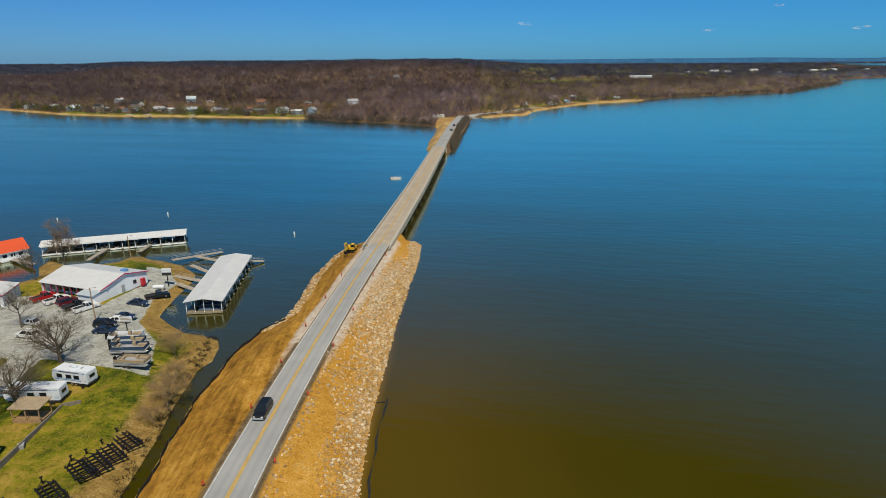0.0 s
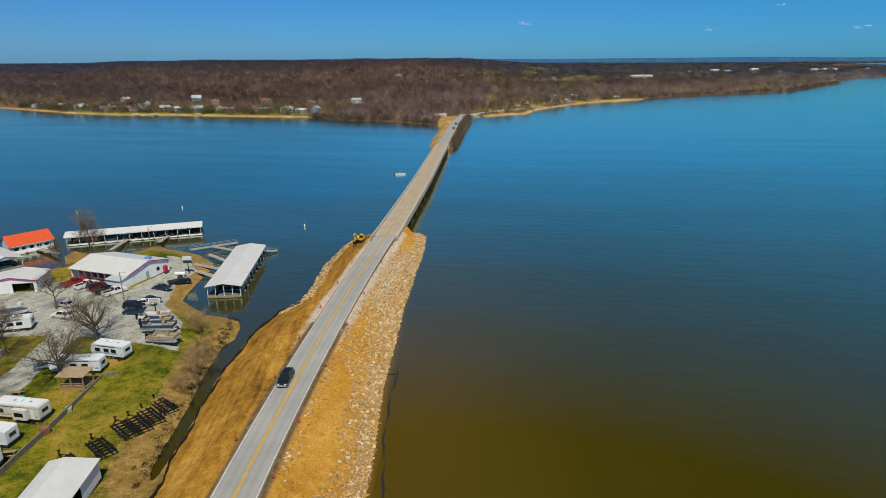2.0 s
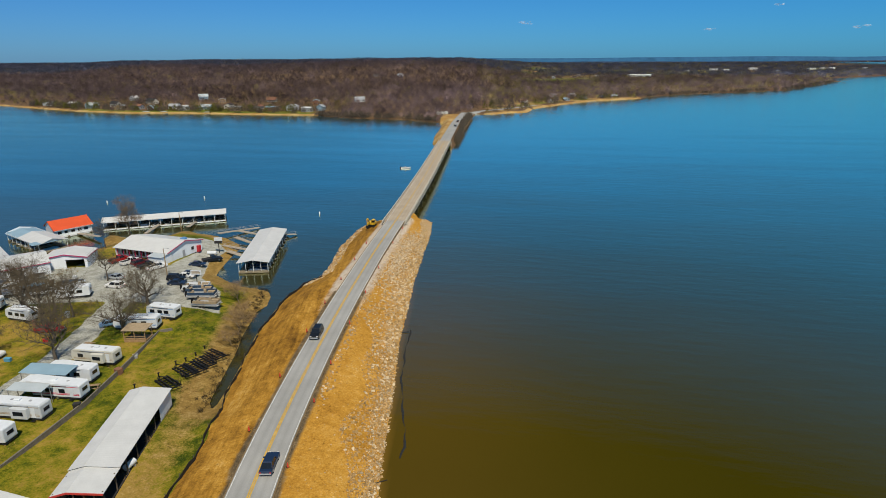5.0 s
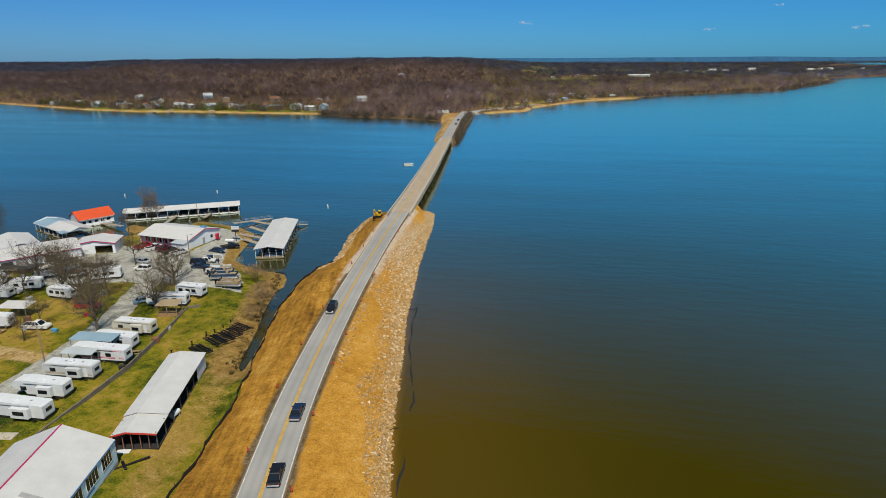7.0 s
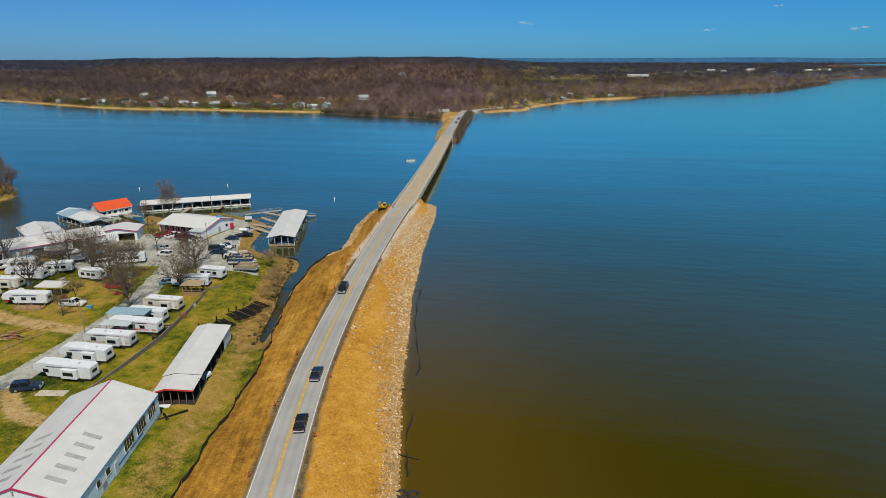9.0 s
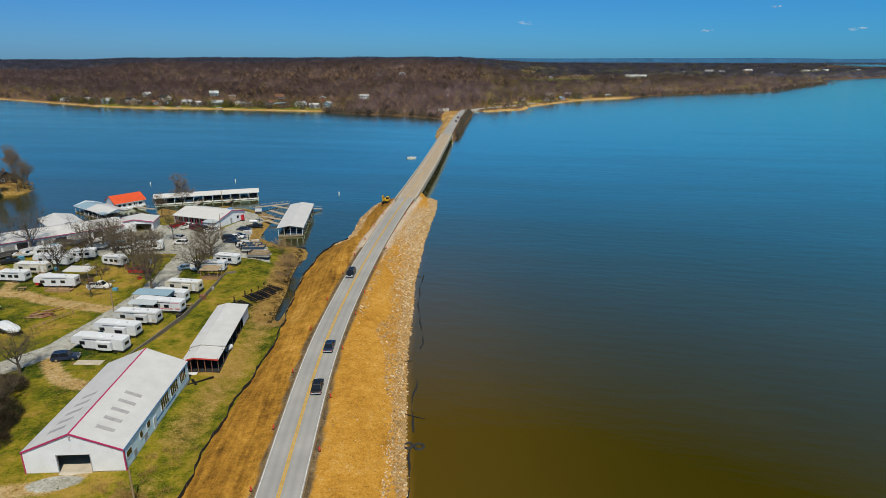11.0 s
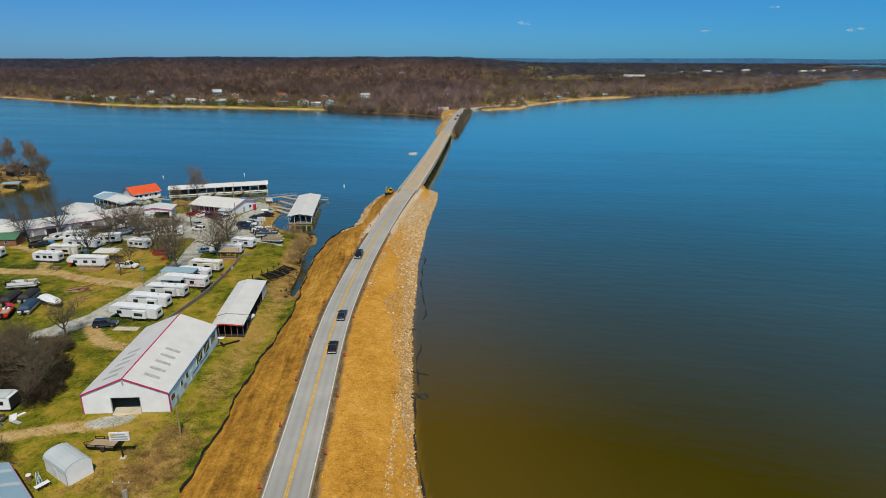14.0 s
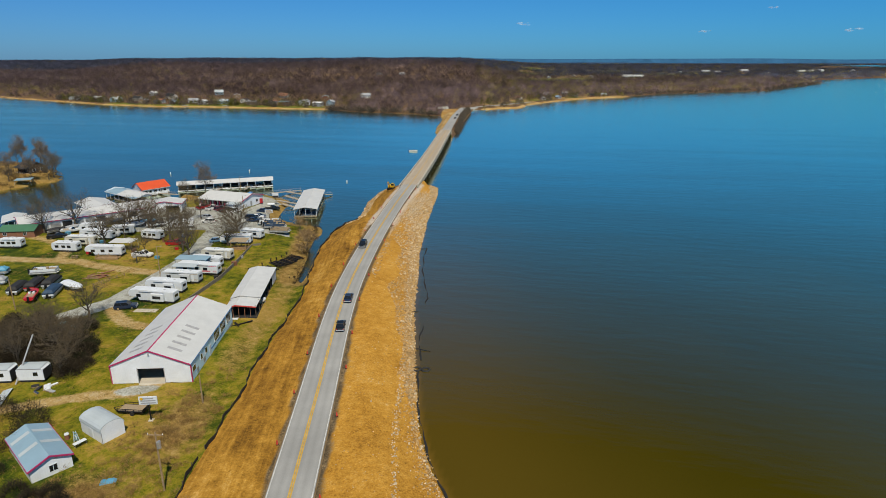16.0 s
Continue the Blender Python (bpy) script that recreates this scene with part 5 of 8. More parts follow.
def car(kind, x, y, rz, colour, label, z=None, name=None):
    """A parked car, its nose to its own +x."""
    z = H(x, y) + 0.02 if z is None else z
    p = colour
    L, W, ht = {"sedan": (4.7, 1.8, 1.45), "suv": (4.8, 1.9, 1.75), "pickup": (5.7, 1.95, 1.85), "van": (5.4, 2.0, 2.05)}[kind]
    b = thing(name or {"sedan": "sedan_car", "suv": "suv_car", "pickup": "pickup_truck", "van": "van"}[kind], x, y, z, rz, label, "truck" if kind == "pickup" else "car")
    h, q = L / 2, W / 2
    belt = ht * 0.58
    lowb = 0.28
    side = [(-h, lowb + 0.15), (-h + 0.1, lowb), (h - 0.1, lowb), (h, lowb + 0.18), (h - 0.03, belt * 0.78), (h - 0.25, belt * 0.9), (h * 0.38, belt), (-h + 0.12, belt), (-h, belt * 0.9)]
    part("body", prof(side, -q, q, "y", 0.06), p, b, smooth=False)
    if kind == "pickup":
        x0, x1, X0, X1 = -0.35, 1.55, -0.2, 0.75
    elif kind == "sedan":
        x0, x1, X0, X1 = -1.7, 1.0, -1.0, 0.25
    elif kind == "suv":
        x0, x1, X0, X1 = -2.25, 1.15, -2.0, 0.35
    else:
        x0, x1, X0, X1 = -2.55, 1.7, -2.5, 0.8
    part("cabin_glass", frustum(x0, x1, -q + 0.06, q - 0.06, belt - 0.02, X0, X1, -q + 0.25, q - 0.25, ht - 0.06), M["glass"], b, "dark tinted glass")
    part("roof", frustum(X0 - 0.06, X1 + 0.06, -q + 0.23, q - 0.23, ht - 0.09, X0 + 0.05, X1 - 0.05, -q + 0.3, q - 0.3, ht, 0.02), p, b)
    for s in (-1, 1):
        for (xa, xb) in ((x0, X0), (x1, X1), ((x0 + x1) / 2 - 0.1, (X0 + X1) / 2 - 0.1)):
            part("pillar", tube((xa, s * (q - 0.07), belt - 0.02), (xb, s * (q - 0.26), ht - 0.06), 0.05, n=5), p, b)
    if kind == "pickup":
        # flat near-black sheet in place of a bed hollow in shade
        part("bed", box(-h + 0.18, -0.45, -q + 0.15, q - 0.15, belt + 0.005, belt + 0.02), M["dark"], b, "dark sheet for the shaded hollow of the load bed")
        bm = box(-h + 0.02, -0.4, -q + 0.02, -q + 0.14, belt - 0.02, belt + 0.12, 0.02)
        bm = box(-h + 0.02, -0.4, q - 0.14, q - 0.02, belt - 0.02, belt + 0.12, 0.02, bm=bm)
        bm = box(-h + 0.02, -h + 0.14, -q + 0.14, q - 0.14, belt - 0.02, belt + 0.12, 0.02, bm=bm)
        part("bed_rail", bm, p, b)
    for s in (-1, 1):
        part("headlight", box(h - 0.14, h - 0.005, s * (q - 0.3) - 0.18, s * (q - 0.3) + 0.18, belt * 0.68, belt * 0.82, 0.02), M["lamp_white"], b)
        part("taillight", box(-h - 0.01, -h + 0.1, s * (q - 0.2) - 0.13, s * (q - 0.2) + 0.13, belt * 0.62, belt * 0.86, 0.02), M["lamp_red"], b)
        part("mirror", box(x1 - 0.35, x1 - 0.15, s * (q + 0.08) - 0.09, s * (q + 0.08) + 0.09, belt, belt + 0.16, 0.03), p, b)
    part("bumper", box(h - 0.08, h + 0.06, -q + 0.08, q - 0.08, lowb + 0.05, lowb + 0.3, 0.04), M["greyp"], b)
    part("rear_bumper", box(-h - 0.06, -h + 0.08, -q + 0.08, q - 0.08, lowb + 0.05, lowb + 0.28, 0.04), M["greyp"], b)
    wheel_set(b, (-h * 0.6, h * 0.62), q, 0.36 if kind != "sedan" else 0.32)
    return b


red, maroon = paint("red_car_paint", (0.35, 0.012, 0.015)), paint("maroon_car_paint", (0.11, 0.012, 0.02))
blackp, whitep = paint("black_car_paint", (0.012, 0.014, 0.018)), paint("white_car_paint", (0.7, 0.7, 0.7))
tealp = paint("teal_car_paint", (0.06, 0.26, 0.30))
navyp, silver, bluep = paint("dark_blue_car_paint", (0.015, 0.03, 0.07)), paint("silver_car_paint", (0.4, 0.42, 0.45)), paint("light_blue_car_paint", (0.16, 0.28, 0.42))
for k, x, y, r, c, lb in (
        ("pickup", -103.2, 130.9, 62, red, "bright red pickup parked by the store"), ("pickup", -99.0, 129.5, 60, whitep, "white pickup parked by the store"),
        ("suv", -95.6, 128.5, 60, maroon, "maroon SUV parked by the store"), ("pickup", -92.2, 126.4, 60, blackp, "black pickup parked by the store"),
        ("pickup", -89.0, 125.2, 60, whitep, "white pickup parked at the row end"), ("sedan", -80.3, 131.4, 4, navyp, "dark blue sedan on the gravel drive"),
        ("pickup", -78.6, 137.2, 40, blackp, "black pickup beside the shore slope"), ("sedan", -78.6, 122.8, 6, navyp, "dark blue sedan on the gravel lot"),
        ("sedan", -78.4, 120.2, 8, whitep, "white sedan on the gravel lot"), ("suv", -79.2, 116.8, 4, blackp, "black SUV on the gravel lot"),
        ("sedan", -77.4, 113.6, 5, navyp, "dark sedan beside the pontoon boats"), ("suv", -92.6, 111.0, 172, whitep, "white SUV under bare trees"),
        ("sedan", -96.0, 117.0, 165, silver, "silver car under bare trees"),
        ("pickup", -132.6, 89.8, 25, blackp, "dark pickup beside the cabin"), ("pickup", -95.4, 73.0, 2, whitep, "white pickup at a campsite"),
        ("pickup", -91.3, 84.8, 4, red, "red pickup by the gravel lane"), ("sedan", -80.0, 88.6, 40, bluep, "pale blue sedan on the gravel lane"),
        ("suv", -79.2, 36.2, 16, navyp, "dark blue SUV parked on grass"),
        ("pickup", -86.0, 24.0, 20, tealp, "teal pickup partly hidden by bare brush"), ("suv", -116.0, 92.0, 10, silver, "silver SUV among the trailers")):
    car(k, x, y, r, c, lb)


def on_road(kind, y, lane, colour, label, away):
    mid = float(road_x(y))
    tang = (float(road_x(y + 3)) - float(road_x(y - 3))) / 6
    head = 90 - math.degrees(math.atan(tang)) + (0 if away else 180)
    car(kind, mid + lane, y, head, colour, label, float(road_z(y)) + 0.02)


on_road("suv", 84.0, -1.55, blackp, "black SUV driving on the dike road", False)
on_road("sedan", 27.0, 1.55, blackp, "black sedan driving on the dike road", True)
on_road("sedan", 42.3, 1.55, navyp, "dark sedan following on the dike road", True)
on_road("sedan", 474.0, 1.8, blackp, "dark car beyond the bridge", True)
on_road("suv", 508.0, 1.8, blackp, "dark SUV beyond the bridge", True)


def camper(x, y, rz, length, label, stripe=None, fifth=False, slide=True, body="white", z=None, flip=False):
    """A travel trailer, its hitch to -x."""
    z = H(x, y) if z is None else z
    b = thing("travel_trailer", x, y, z, rz, label, "camper trailer", "trailers in the campground")
    h, q, ht = length / 2, 1.22, 3.0
    if fifth:
        side = [(-h, 1.55), (-h + 2.3, 1.5), (-h + 2.6, 0.62), (h - 0.1, 0.62), (h, 0.8), (h, ht - 0.15), (h - 0.25, ht), (-h + 2.2, ht + 0.25), (-h + 0.5, ht + 0.1), (-h, ht - 0.7)]
    else:
        side = [(-h + 0.35, 0.62), (h - 0.15, 0.62), (h, 0.85), (h, ht - 0.2), (h - 0.2, ht), (-h + 0.7, ht), (-h + 0.25, ht - 0.25), (-h, 1.75), (-h, 1.25)]
    part("body", prof(side, -q, q, "y", 0.07), M[body], b)
    part("roof_skin", box(-h + 0.9, h - 0.3, -q + 0.12, q - 0.12, ht - 0.01, ht + 0.03, 0.01), M["white"], b)
    for xx in (-h * 0.15, h * 0.5):
        part("roof_vent", box(xx - 0.2, xx + 0.2, -0.2, 0.2, ht + 0.03, ht + 0.14, 0.03), M["greyp"], b)
    part("air_conditioner", box(-0.1, 0.75, -0.36, 0.36, ht + 0.03, ht + 0.34, 0.08), M["white"], b)
    part("skirt", box(-h + (2.6 if fifth else 0.5), h - 0.1, -q + 0.12, q - 0.12, 0.3, 0.62), M["dark"], b)
    if stripe:
        for zz, tt in ((1.05, 0.14), (1.3, 0.07), (2.55, 0.1)):
            for s in (-1, 1):
                a, c = sorted((s * q, s * (q + 0.012)))
                part("stripe", box(-h + 2.4 if fifth else -h + 0.5, h - 0.25, a, c, zz, zz + tt), M[stripe], b)
    for s in (-1, 1):
        for i, xx in enumerate((-h * 0.55, -h * 0.02, h * 0.42)):
            if s < 0 and slide and i > 0:
                continue
            w = part("window", box(xx - 0.6, xx + 0.6, s * (q + 0.012) - 0.02, s * (q + 0.012) + 0.02, 1.4, 2.2, 0.01), M["greyp"], b)
            part("pane", box(xx - 0.55, xx + 0.55, s * (q + 0.035) - 0.01, s * (q + 0.035) + 0.01, 1.45, 2.15), M["glass"], w)
    w = part("end_window", box(h + 0.0, h + 0.03, -0.65, 0.65, 1.55, 2.25, 0.01), M["greyp"], b)
    part("pane", box(h + 0.02, h + 0.045, -0.58, 0.58, 1.62, 2.18), M["glass"], w)
    part("entry_door", box(h * 0.66, h * 0.66 + 0.65, -q - 0.035, -q, 0.7, 2.55, 0.01), M["white"], b)
    part("step", box(h * 0.66, h * 0.66 + 0.65, -q - 0.5, -q - 0.1, 0.3, 0.36), M["black_steel"], b)
    if slide:
        s = part("slide_out", box(h * 0.05, h * 0.62, -q - 0.75, -q, 0.8, 2.6, 0.04), M[body], b)
        w = part("window", box(h * 0.15, h * 0.5, -q - 0.775, -q - 0.75, 1.4, 2.1), M["glass"], s)
    part("awning_roll", tube((-h * 0.5, -q - 0.09, ht - 0.2), (h * 0.6, -q - 0.09, ht - 0.2), 0.08, n=6), M["greyp"], b)
    wheel_set(b, (h * 0.08, h * 0.08 + 0.85), q - 0.03, 0.34)
    if not fifth:
        bm = tube((-h + 0.4, -0.7, 0.6), (-h - 1.1, 0, 0.55), 0.06, n=5)
        bm = tube((-h + 0.4, 0.7, 0.6), (-h - 1.1, 0, 0.55), 0.06, n=5, bm=bm)
        part("hitch", bm, M["black_steel"], b)
        part("gas_bottle", tube((-h - 0.25, -0.2, 0.62), (-h - 0.25, -0.2, 1.15), 0.16, n=8, bm=tube((-h - 0.25, 0.2, 0.62), (-h - 0.25, 0.2, 1.15), 0.16, n=8)), M["white"], b)
    else:
        for s in (-0.8, 0.8):
            part("landing_leg", tube((-h + 2.8, s, 0), (-h + 2.8, s, 0.7), 0.06, n=6), M["black_steel"], b)
    for xx in (h - 0.6, -h + 1.2 if not fifth else h * 0.6):
        part("jack", tube((xx, -0.9, 0), (xx, -0.9, 0.65), 0.04, n=5), M["black_steel"], b)
    return b


for x, y, r, l, st, fi, sl, bd, lb in (
        (-74.9, 40.9, -5, 11.4, None, True, True, "white", "long white fifth-wheel trailer on grass"), (-75.2, 47.3, -4, 9.6, None, True, True, "white", "white fifth-wheel trailer beside the retaining wall"),
        (-74.4, 53.8, -4, 10.2, "tan_stripe", False, True, "pale_grey", "white and grey travel trailer with slide-out"), (-72.8, 60.2, -4, 11.6, "red_stripe", True, False, "white", "white trailer with red stripes"),
        (-73.2, 65.6, -4, 9.0, None, True, False, "white", "white trailer beside a metal carport"), (-72.8, 72.3, -6, 9.0, "tan_stripe", False, True, "cream", "cream travel trailer with slide-out"),
        (-73.2, 87.4, 4, 9.4, "blue_stripe", False, False, "white", "pale trailer behind a wooden deck"), (-70.4, 93.4, -10, 7.4, "blue_stripe", False, False, "white", "white trailer with blue stripe at lane end"),
        (-106.6, 73.4, 3, 10.6, None, True, False, "white", "white trailer with brown wooden deck"), (-120.6, 76.8, -2, 7.8, None, False, False, "white", "small white trailer on grass"),
        (-120.0, 83.0, 0, 9.3, "tan_stripe", False, True, "cream", "cream trailer among bare trees"), (-119.2, 90.0, -3, 10.8, None, True, False, "white", "white fifth-wheel among bare trees"),
        (-114.0, 95.2, 16, 7.2, None, False, False, "white", "white trailer beneath bare trees"), (-101.6, 90.6, -12, 7.0, None, False, False, "white", "small white trailer beneath bare trees"),
        (-139.4, 79.2, 3, 7.0, None, False, False, "white", "white trailer near the cabin"), (-98.6, 104.0, 20, 7.5, None, False, False, "white", "white trailer beside the gravel lot"),
        (-126.0, 97.5, 15, 7.2, None, False, False, "white", "white trailer beside the storage shed")):
    camper(x, y, r, l, lb, st, fi, sl, bd)


# ---------- derelict trailers by the thicket ----------
def derelict_trailer(x, y, rz, length, label, window=True):
    b = thing("derelict_trailer", x, y, H(x, y), rz, label, "mobile home")
    h, q, ht = length / 2, 1.3, 2.7
    part("body", prof([(-h, 0.45), (h, 0.45), (h, ht - 0.2), (h - 0.3, ht), (-h + 0.3, ht), (-h, ht - 0.2)], -q, q, "y", 0.04), M["white_wall"], b)
    part("roof_skin", prof([(-q - 0.05, ht), (0, ht + 0.14), (q + 0.05, ht), (q + 0.05, ht + 0.03), (0, ht + 0.17), (-q - 0.05, ht + 0.03)], -h + 0.25, h - 0.25, "x"), M["grey_roof"], b)
    part("frame", box(-h + 0.3, h - 0.3, -q + 0.2, q - 0.2, 0.0, 0.45), M["dark"], b)
    part("dark_end", box(h, h + 0.04, -q + 0.15, q - 0.15, 0.5, ht - 0.3), M["dark"], b, "dark panel set on the trailer end")
    part("eave_strip", box(-h + 0.2, h - 0.2, -q - 0.03, -q, ht - 0.14, ht - 0.02), M["greyp"], b)
    if window:
        part("board", box(-h * 0.5, -h * 0.5 + 1.0, -q - 0.04, -q, 1.0, 1.9), M["deckwood"], b, "boarded window")
    part("window", box(h * 0.25, h * 0.25 + 0.8, -q - 0.03, -q, 1.3, 2.0), M["glass"], b)
    return b


derelict_trailer(-77.6, 4.4, 6, 4.6, "white end half of a derelict trailer", False)
derelict_trailer(-83.4, 3.6, 8, 5.0, "derelict white trailer with a boarded window")
fp = thing("fallen_pole", -79.8, 4.5, H(-79.8, 4.5), 0, "grey pole leaning on the derelict trailers", "pole")
part("shaft", tube((0, -2.2, 0.0), (1.3, 2.5, 7.5), 0.13, n=8), M["greyp"], fp)


def sheet(x, y, rz, w, l, tilt, material, label):
    b = thing("scrap_sheet", x, y, H(x, y), rz, label, "scrap")
    k = math.tan(radians(tilt)) * w
    part("panel", prof([(-w / 2, 0.02), (w / 2, 0.02 + k), (w / 2, 0.1 + k), (-w / 2, 0.1)], -l / 2, l / 2, "y"), M[material], b)
    part("batten", box(-w / 2, -w / 2 + 0.08, -l / 2, l / 2, -0.02, 0.14), M["wood"], b)
    return b


sheet(-78.6, -2.6, 20, 1.6, 6.5, 12, "grey_roof", "long pale sheet of scrap siding on grass")
for x, y, rz, w, l, tl, m, lb in ((-73.6, 1.7, 35, 1.1, 2.2, 8, "white", "white board thrown on grass"), (-72.4, 0.6, 70, 0.7, 2.4, 5, "greyp", "grey scrap board on grass"), (-74.8, 1.2, 10, 0.8, 1.4, 15, "dark", "dark broken panel on grass"),
                                   (-75.9, 1.9, 120, 0.9, 1.2, 10, "rubber", "black scrap sheet on grass"), (-73.0, 2.6, 150, 0.6, 1.5, 6, "white", "small white scrap board"), (-74.2, -0.2, 60, 0.4, 1.3, 20, "navy", "dark blue scrap piece on grass")):
    sheet(x, y, rz, w, l, tl, m, lb)


# ---------- campground things ----------
def carport(x, y, rz, w, l, h, roof, label):
    b = thing("carport", x, y, H(x, y), rz, label, "carport")
    part("roof", prof([(-w / 2, h), (w / 2, h + 0.25), (w / 2, h + 0.33), (-w / 2, h + 0.08)], -l / 2, l / 2, "x"), M[roof], b)
    for sx in (-1, 1):
        for sy in (-1, 1):
            part("post", box(sx * (l / 2 - 0.2) - 0.05, sx * (l / 2 - 0.2) + 0.05, sy * (w / 2 - 0.2) - 0.05, sy * (w / 2 - 0.2) + 0.05, -0.1, h + 0.1), M["steel"], b)


carport(-75.6, 63.2, -3, 3.2, 9.0, 3.2, "blue_roof", "open carport with weathered blue metal roof")
carport(-75.0, 57.3, -3, 2.2, 6.5, 3.1, "grey_roof", "narrow carport with grey metal roof")
carport(-104.6, 79.6, 0, 4.0, 7.0, 2.5, "white_roof", "carport with white metal roof and dark interior")


def deck(x, y, rz, w, l, roofed, label):
    b = thing("wooden_deck", x, y, H(x, y), rz, label, "deck")
    n = int(w / 0.3)
    for i in range(n):
        part("plank", box(-l / 2, l / 2, -w / 2 + i * w / n + 0.012, -w / 2 + (i + 1) * w / n - 0.012, 0.42, 0.48), M["deckwood"], b)
    for sx in (-1, 0, 1):
        for sy in (-1, 1):
            part("post", box(sx * (l / 2 - 0.1) - 0.07, sx * (l / 2 - 0.1) + 0.07, sy * (w / 2 - 0.1) - 0.07, sy * (w / 2 - 0.1) + 0.07, -0.1, 2.7 if roofed else 1.4), M["deckwood"], b)
    for zz in (0.85, 1.3):
        part("rail", box(-l / 2, l / 2, -w / 2 - 0.0, -w / 2 + 0.07, zz, zz + 0.1), M["deckwood"], b)
    part("skirt", box(-l / 2, l / 2, -w / 2 + 0.02, -w / 2 + 0.07, -0.05, 0.4), M["deckwood"], b)
    if roofed:
        part("roof", prof([(-w / 2 - 0.2, 2.65), (w / 2 + 0.2, 2.9), (w / 2 + 0.2, 3.0), (-w / 2 - 0.2, 2.75)], -l / 2 - 0.25, l / 2 + 0.25, "x"), M["tan"], b)


deck(-70.2, 82.2, 2, 3.0, 4.6, True, "roofed tan wooden deck with rails")
deck(-104.3, 70.6, 3, 1.8, 6.4, False, "brown wooden deck beside a trailer")


def retaining_wall():
    b = tagged(thing("retaining_wall", 0, 0, 0, 0, "low weathered timber retaining wall along the lawn", "retaining wall"), kind="structure")
    pts = [(-68.6, 33.5), (-67.3, 47), (-66.4, 58.5), (-67.0, 72), (-68.0, 86.2), (-65.6, 87.4)]
    for (ax, ay), (bx, by) in zip(pts, pts[1:]):
        a, c = Vector((ax, ay)), Vector((bx, by))
        n = max(1, int((c - a).length / 2.5))
        for i in range(n):
            p, q = a.lerp(c, i / n), a.lerp(c, (i + 1) / n)
            m = (p + q) / 2
            ln = (q - p).length / 2 - 0.015
            for k in range(3):
                o = part("timber", box(-ln, ln, -0.13, 0.13, 1.9 + k * 0.36, 2.24 + k * 0.36, 0.02), M["grey_timber"], b)
                o.location = (m.x, m.y, 0)
                o.rotation_euler = (0, 0, math.atan2(q.y - p.y, q.x - p.x))


retaining_wall()


def boat_lift(x, y, rz):
    b = thing("boat_bunk_trailer", x, y, H(x, y), rz, "empty black steel boat trailer on the lawn", "trailer", "empty boat trailers on the lawn")
    for s in (-1.12, -0.5, 0.5, 1.12):
        part("rail", box(-2.7, 2.6, s - 0.09, s + 0.09, 0.42, 0.62), M["black_steel"], b)
    for i in range(6):
        x0 = -2.4 + i * 0.94
        part("cross_bar", box(x0 - 0.1, x0 + 0.1, -1.3, 1.3, 0.34, 0.48), M["black_steel"], b)
    for s in (-1.2, 1.2):
        part("guide_post", tube((2.3, s, 0.5), (2.3, s, 1.2), 0.05, n=6), M["black_steel"], b)
        part("wheel", tube((1.0, s - 0.12, 0.3), (1.0, s + 0.12, 0.3), 0.3, n=14), M["rubber"], b)
        part("fender", box(0.6, 1.4, s - 0.16, s + 0.16, 0.62, 0.68, 0.02), M["black_steel"], b)
    bm = tube((-2.5, -0.9, 0.45), (-3.7, 0, 0.5), 0.06, n=6)
    bm = tube((-2.5, 0.9, 0.45), (-3.7, 0, 0.5), 0.06, n=6, bm=bm)
    part("tongue", bm, M["black_steel"], b)
    part("winch_post", box(-3.5, -3.3, -0.08, 0.08, 0.4, 1.35), M["black_steel"], b)
    part("winch_arm", box(-3.55, -3.25, -0.22, 0.22, 1.28, 1.36), M["black_steel"], b)
    return b


def covered_pontoon(x, y, rz, length, cover, fence, label):
    """A pontoon boat under a taut fitted cover, on its trailer."""
    b = thing("covered_boat", x, y, H(x, y), rz, label, "boat", "boats stored on the grass")
    h, q = length / 2, 1.25
    part("cover", frustum(-h + 0.1, h - 0.1, -q, q, 1.55, -h + 0.7, h - 0.9, -q + 0.45, q - 0.45, 2.15, 0.08), M[cover], b)
    part("cover_skirt", box(-h + 0.08, h - 0.08, -q - 0.02, q + 0.02, 1.2, 1.56, 0.03), M[cover], b)
    part("rail_fence", box(-h + 0.1, h - 0.1, -q + 0.02, q - 0.02, 0.85, 1.22, 0.02), M[fence], b)
    part("deck", box(-h, h, -q, q, 0.75, 0.86, 0.02), M["steel"], b)
    for s in (-0.85, 0.85):
        part("float_tube", tube((-h + 0.1, s, 0.5), (h - 0.7, s, 0.5), 0.28, n=8, bm=tube((h - 0.7, s, 0.5), (h + 0.1, s, 0.62), 0.28, 0.06, n=8)), M["steel"], b)
    part("outboard", box(-h - 0.5, -h - 0.05, -0.22, 0.22, 0.5, 1.5, 0.08), M["black_steel"], b)
    wheel_set(b, (-0.5, 0.3), 0.55, 0.28)
    return b


for x, y, r, c, fc, lb in ((-111.5, 44.8, 103, "blackcover", "white", "pontoon boat under a black cover on grass"), (-109.2, 47.6, 103, "blackcover", "redboat", "red pontoon boat under a black cover"),
                           (-106.2, 49.6, 103, "blackcover", "greyp", "grey pontoon boat under a black cover"), (-101.6, 43.4, 106, "navy", "white", "pontoon boat under a navy cover"),
                           (-126.0, 55.6, 20, "blue_tarp", "greyp", "pontoon boat under a pale blue cover"), (-121.0, 48.6, 20, "greyp", "white", "pontoon boat under a pale grey cover")):
    covered_pontoon(x, y, r, 6.4, c, fc, lb)

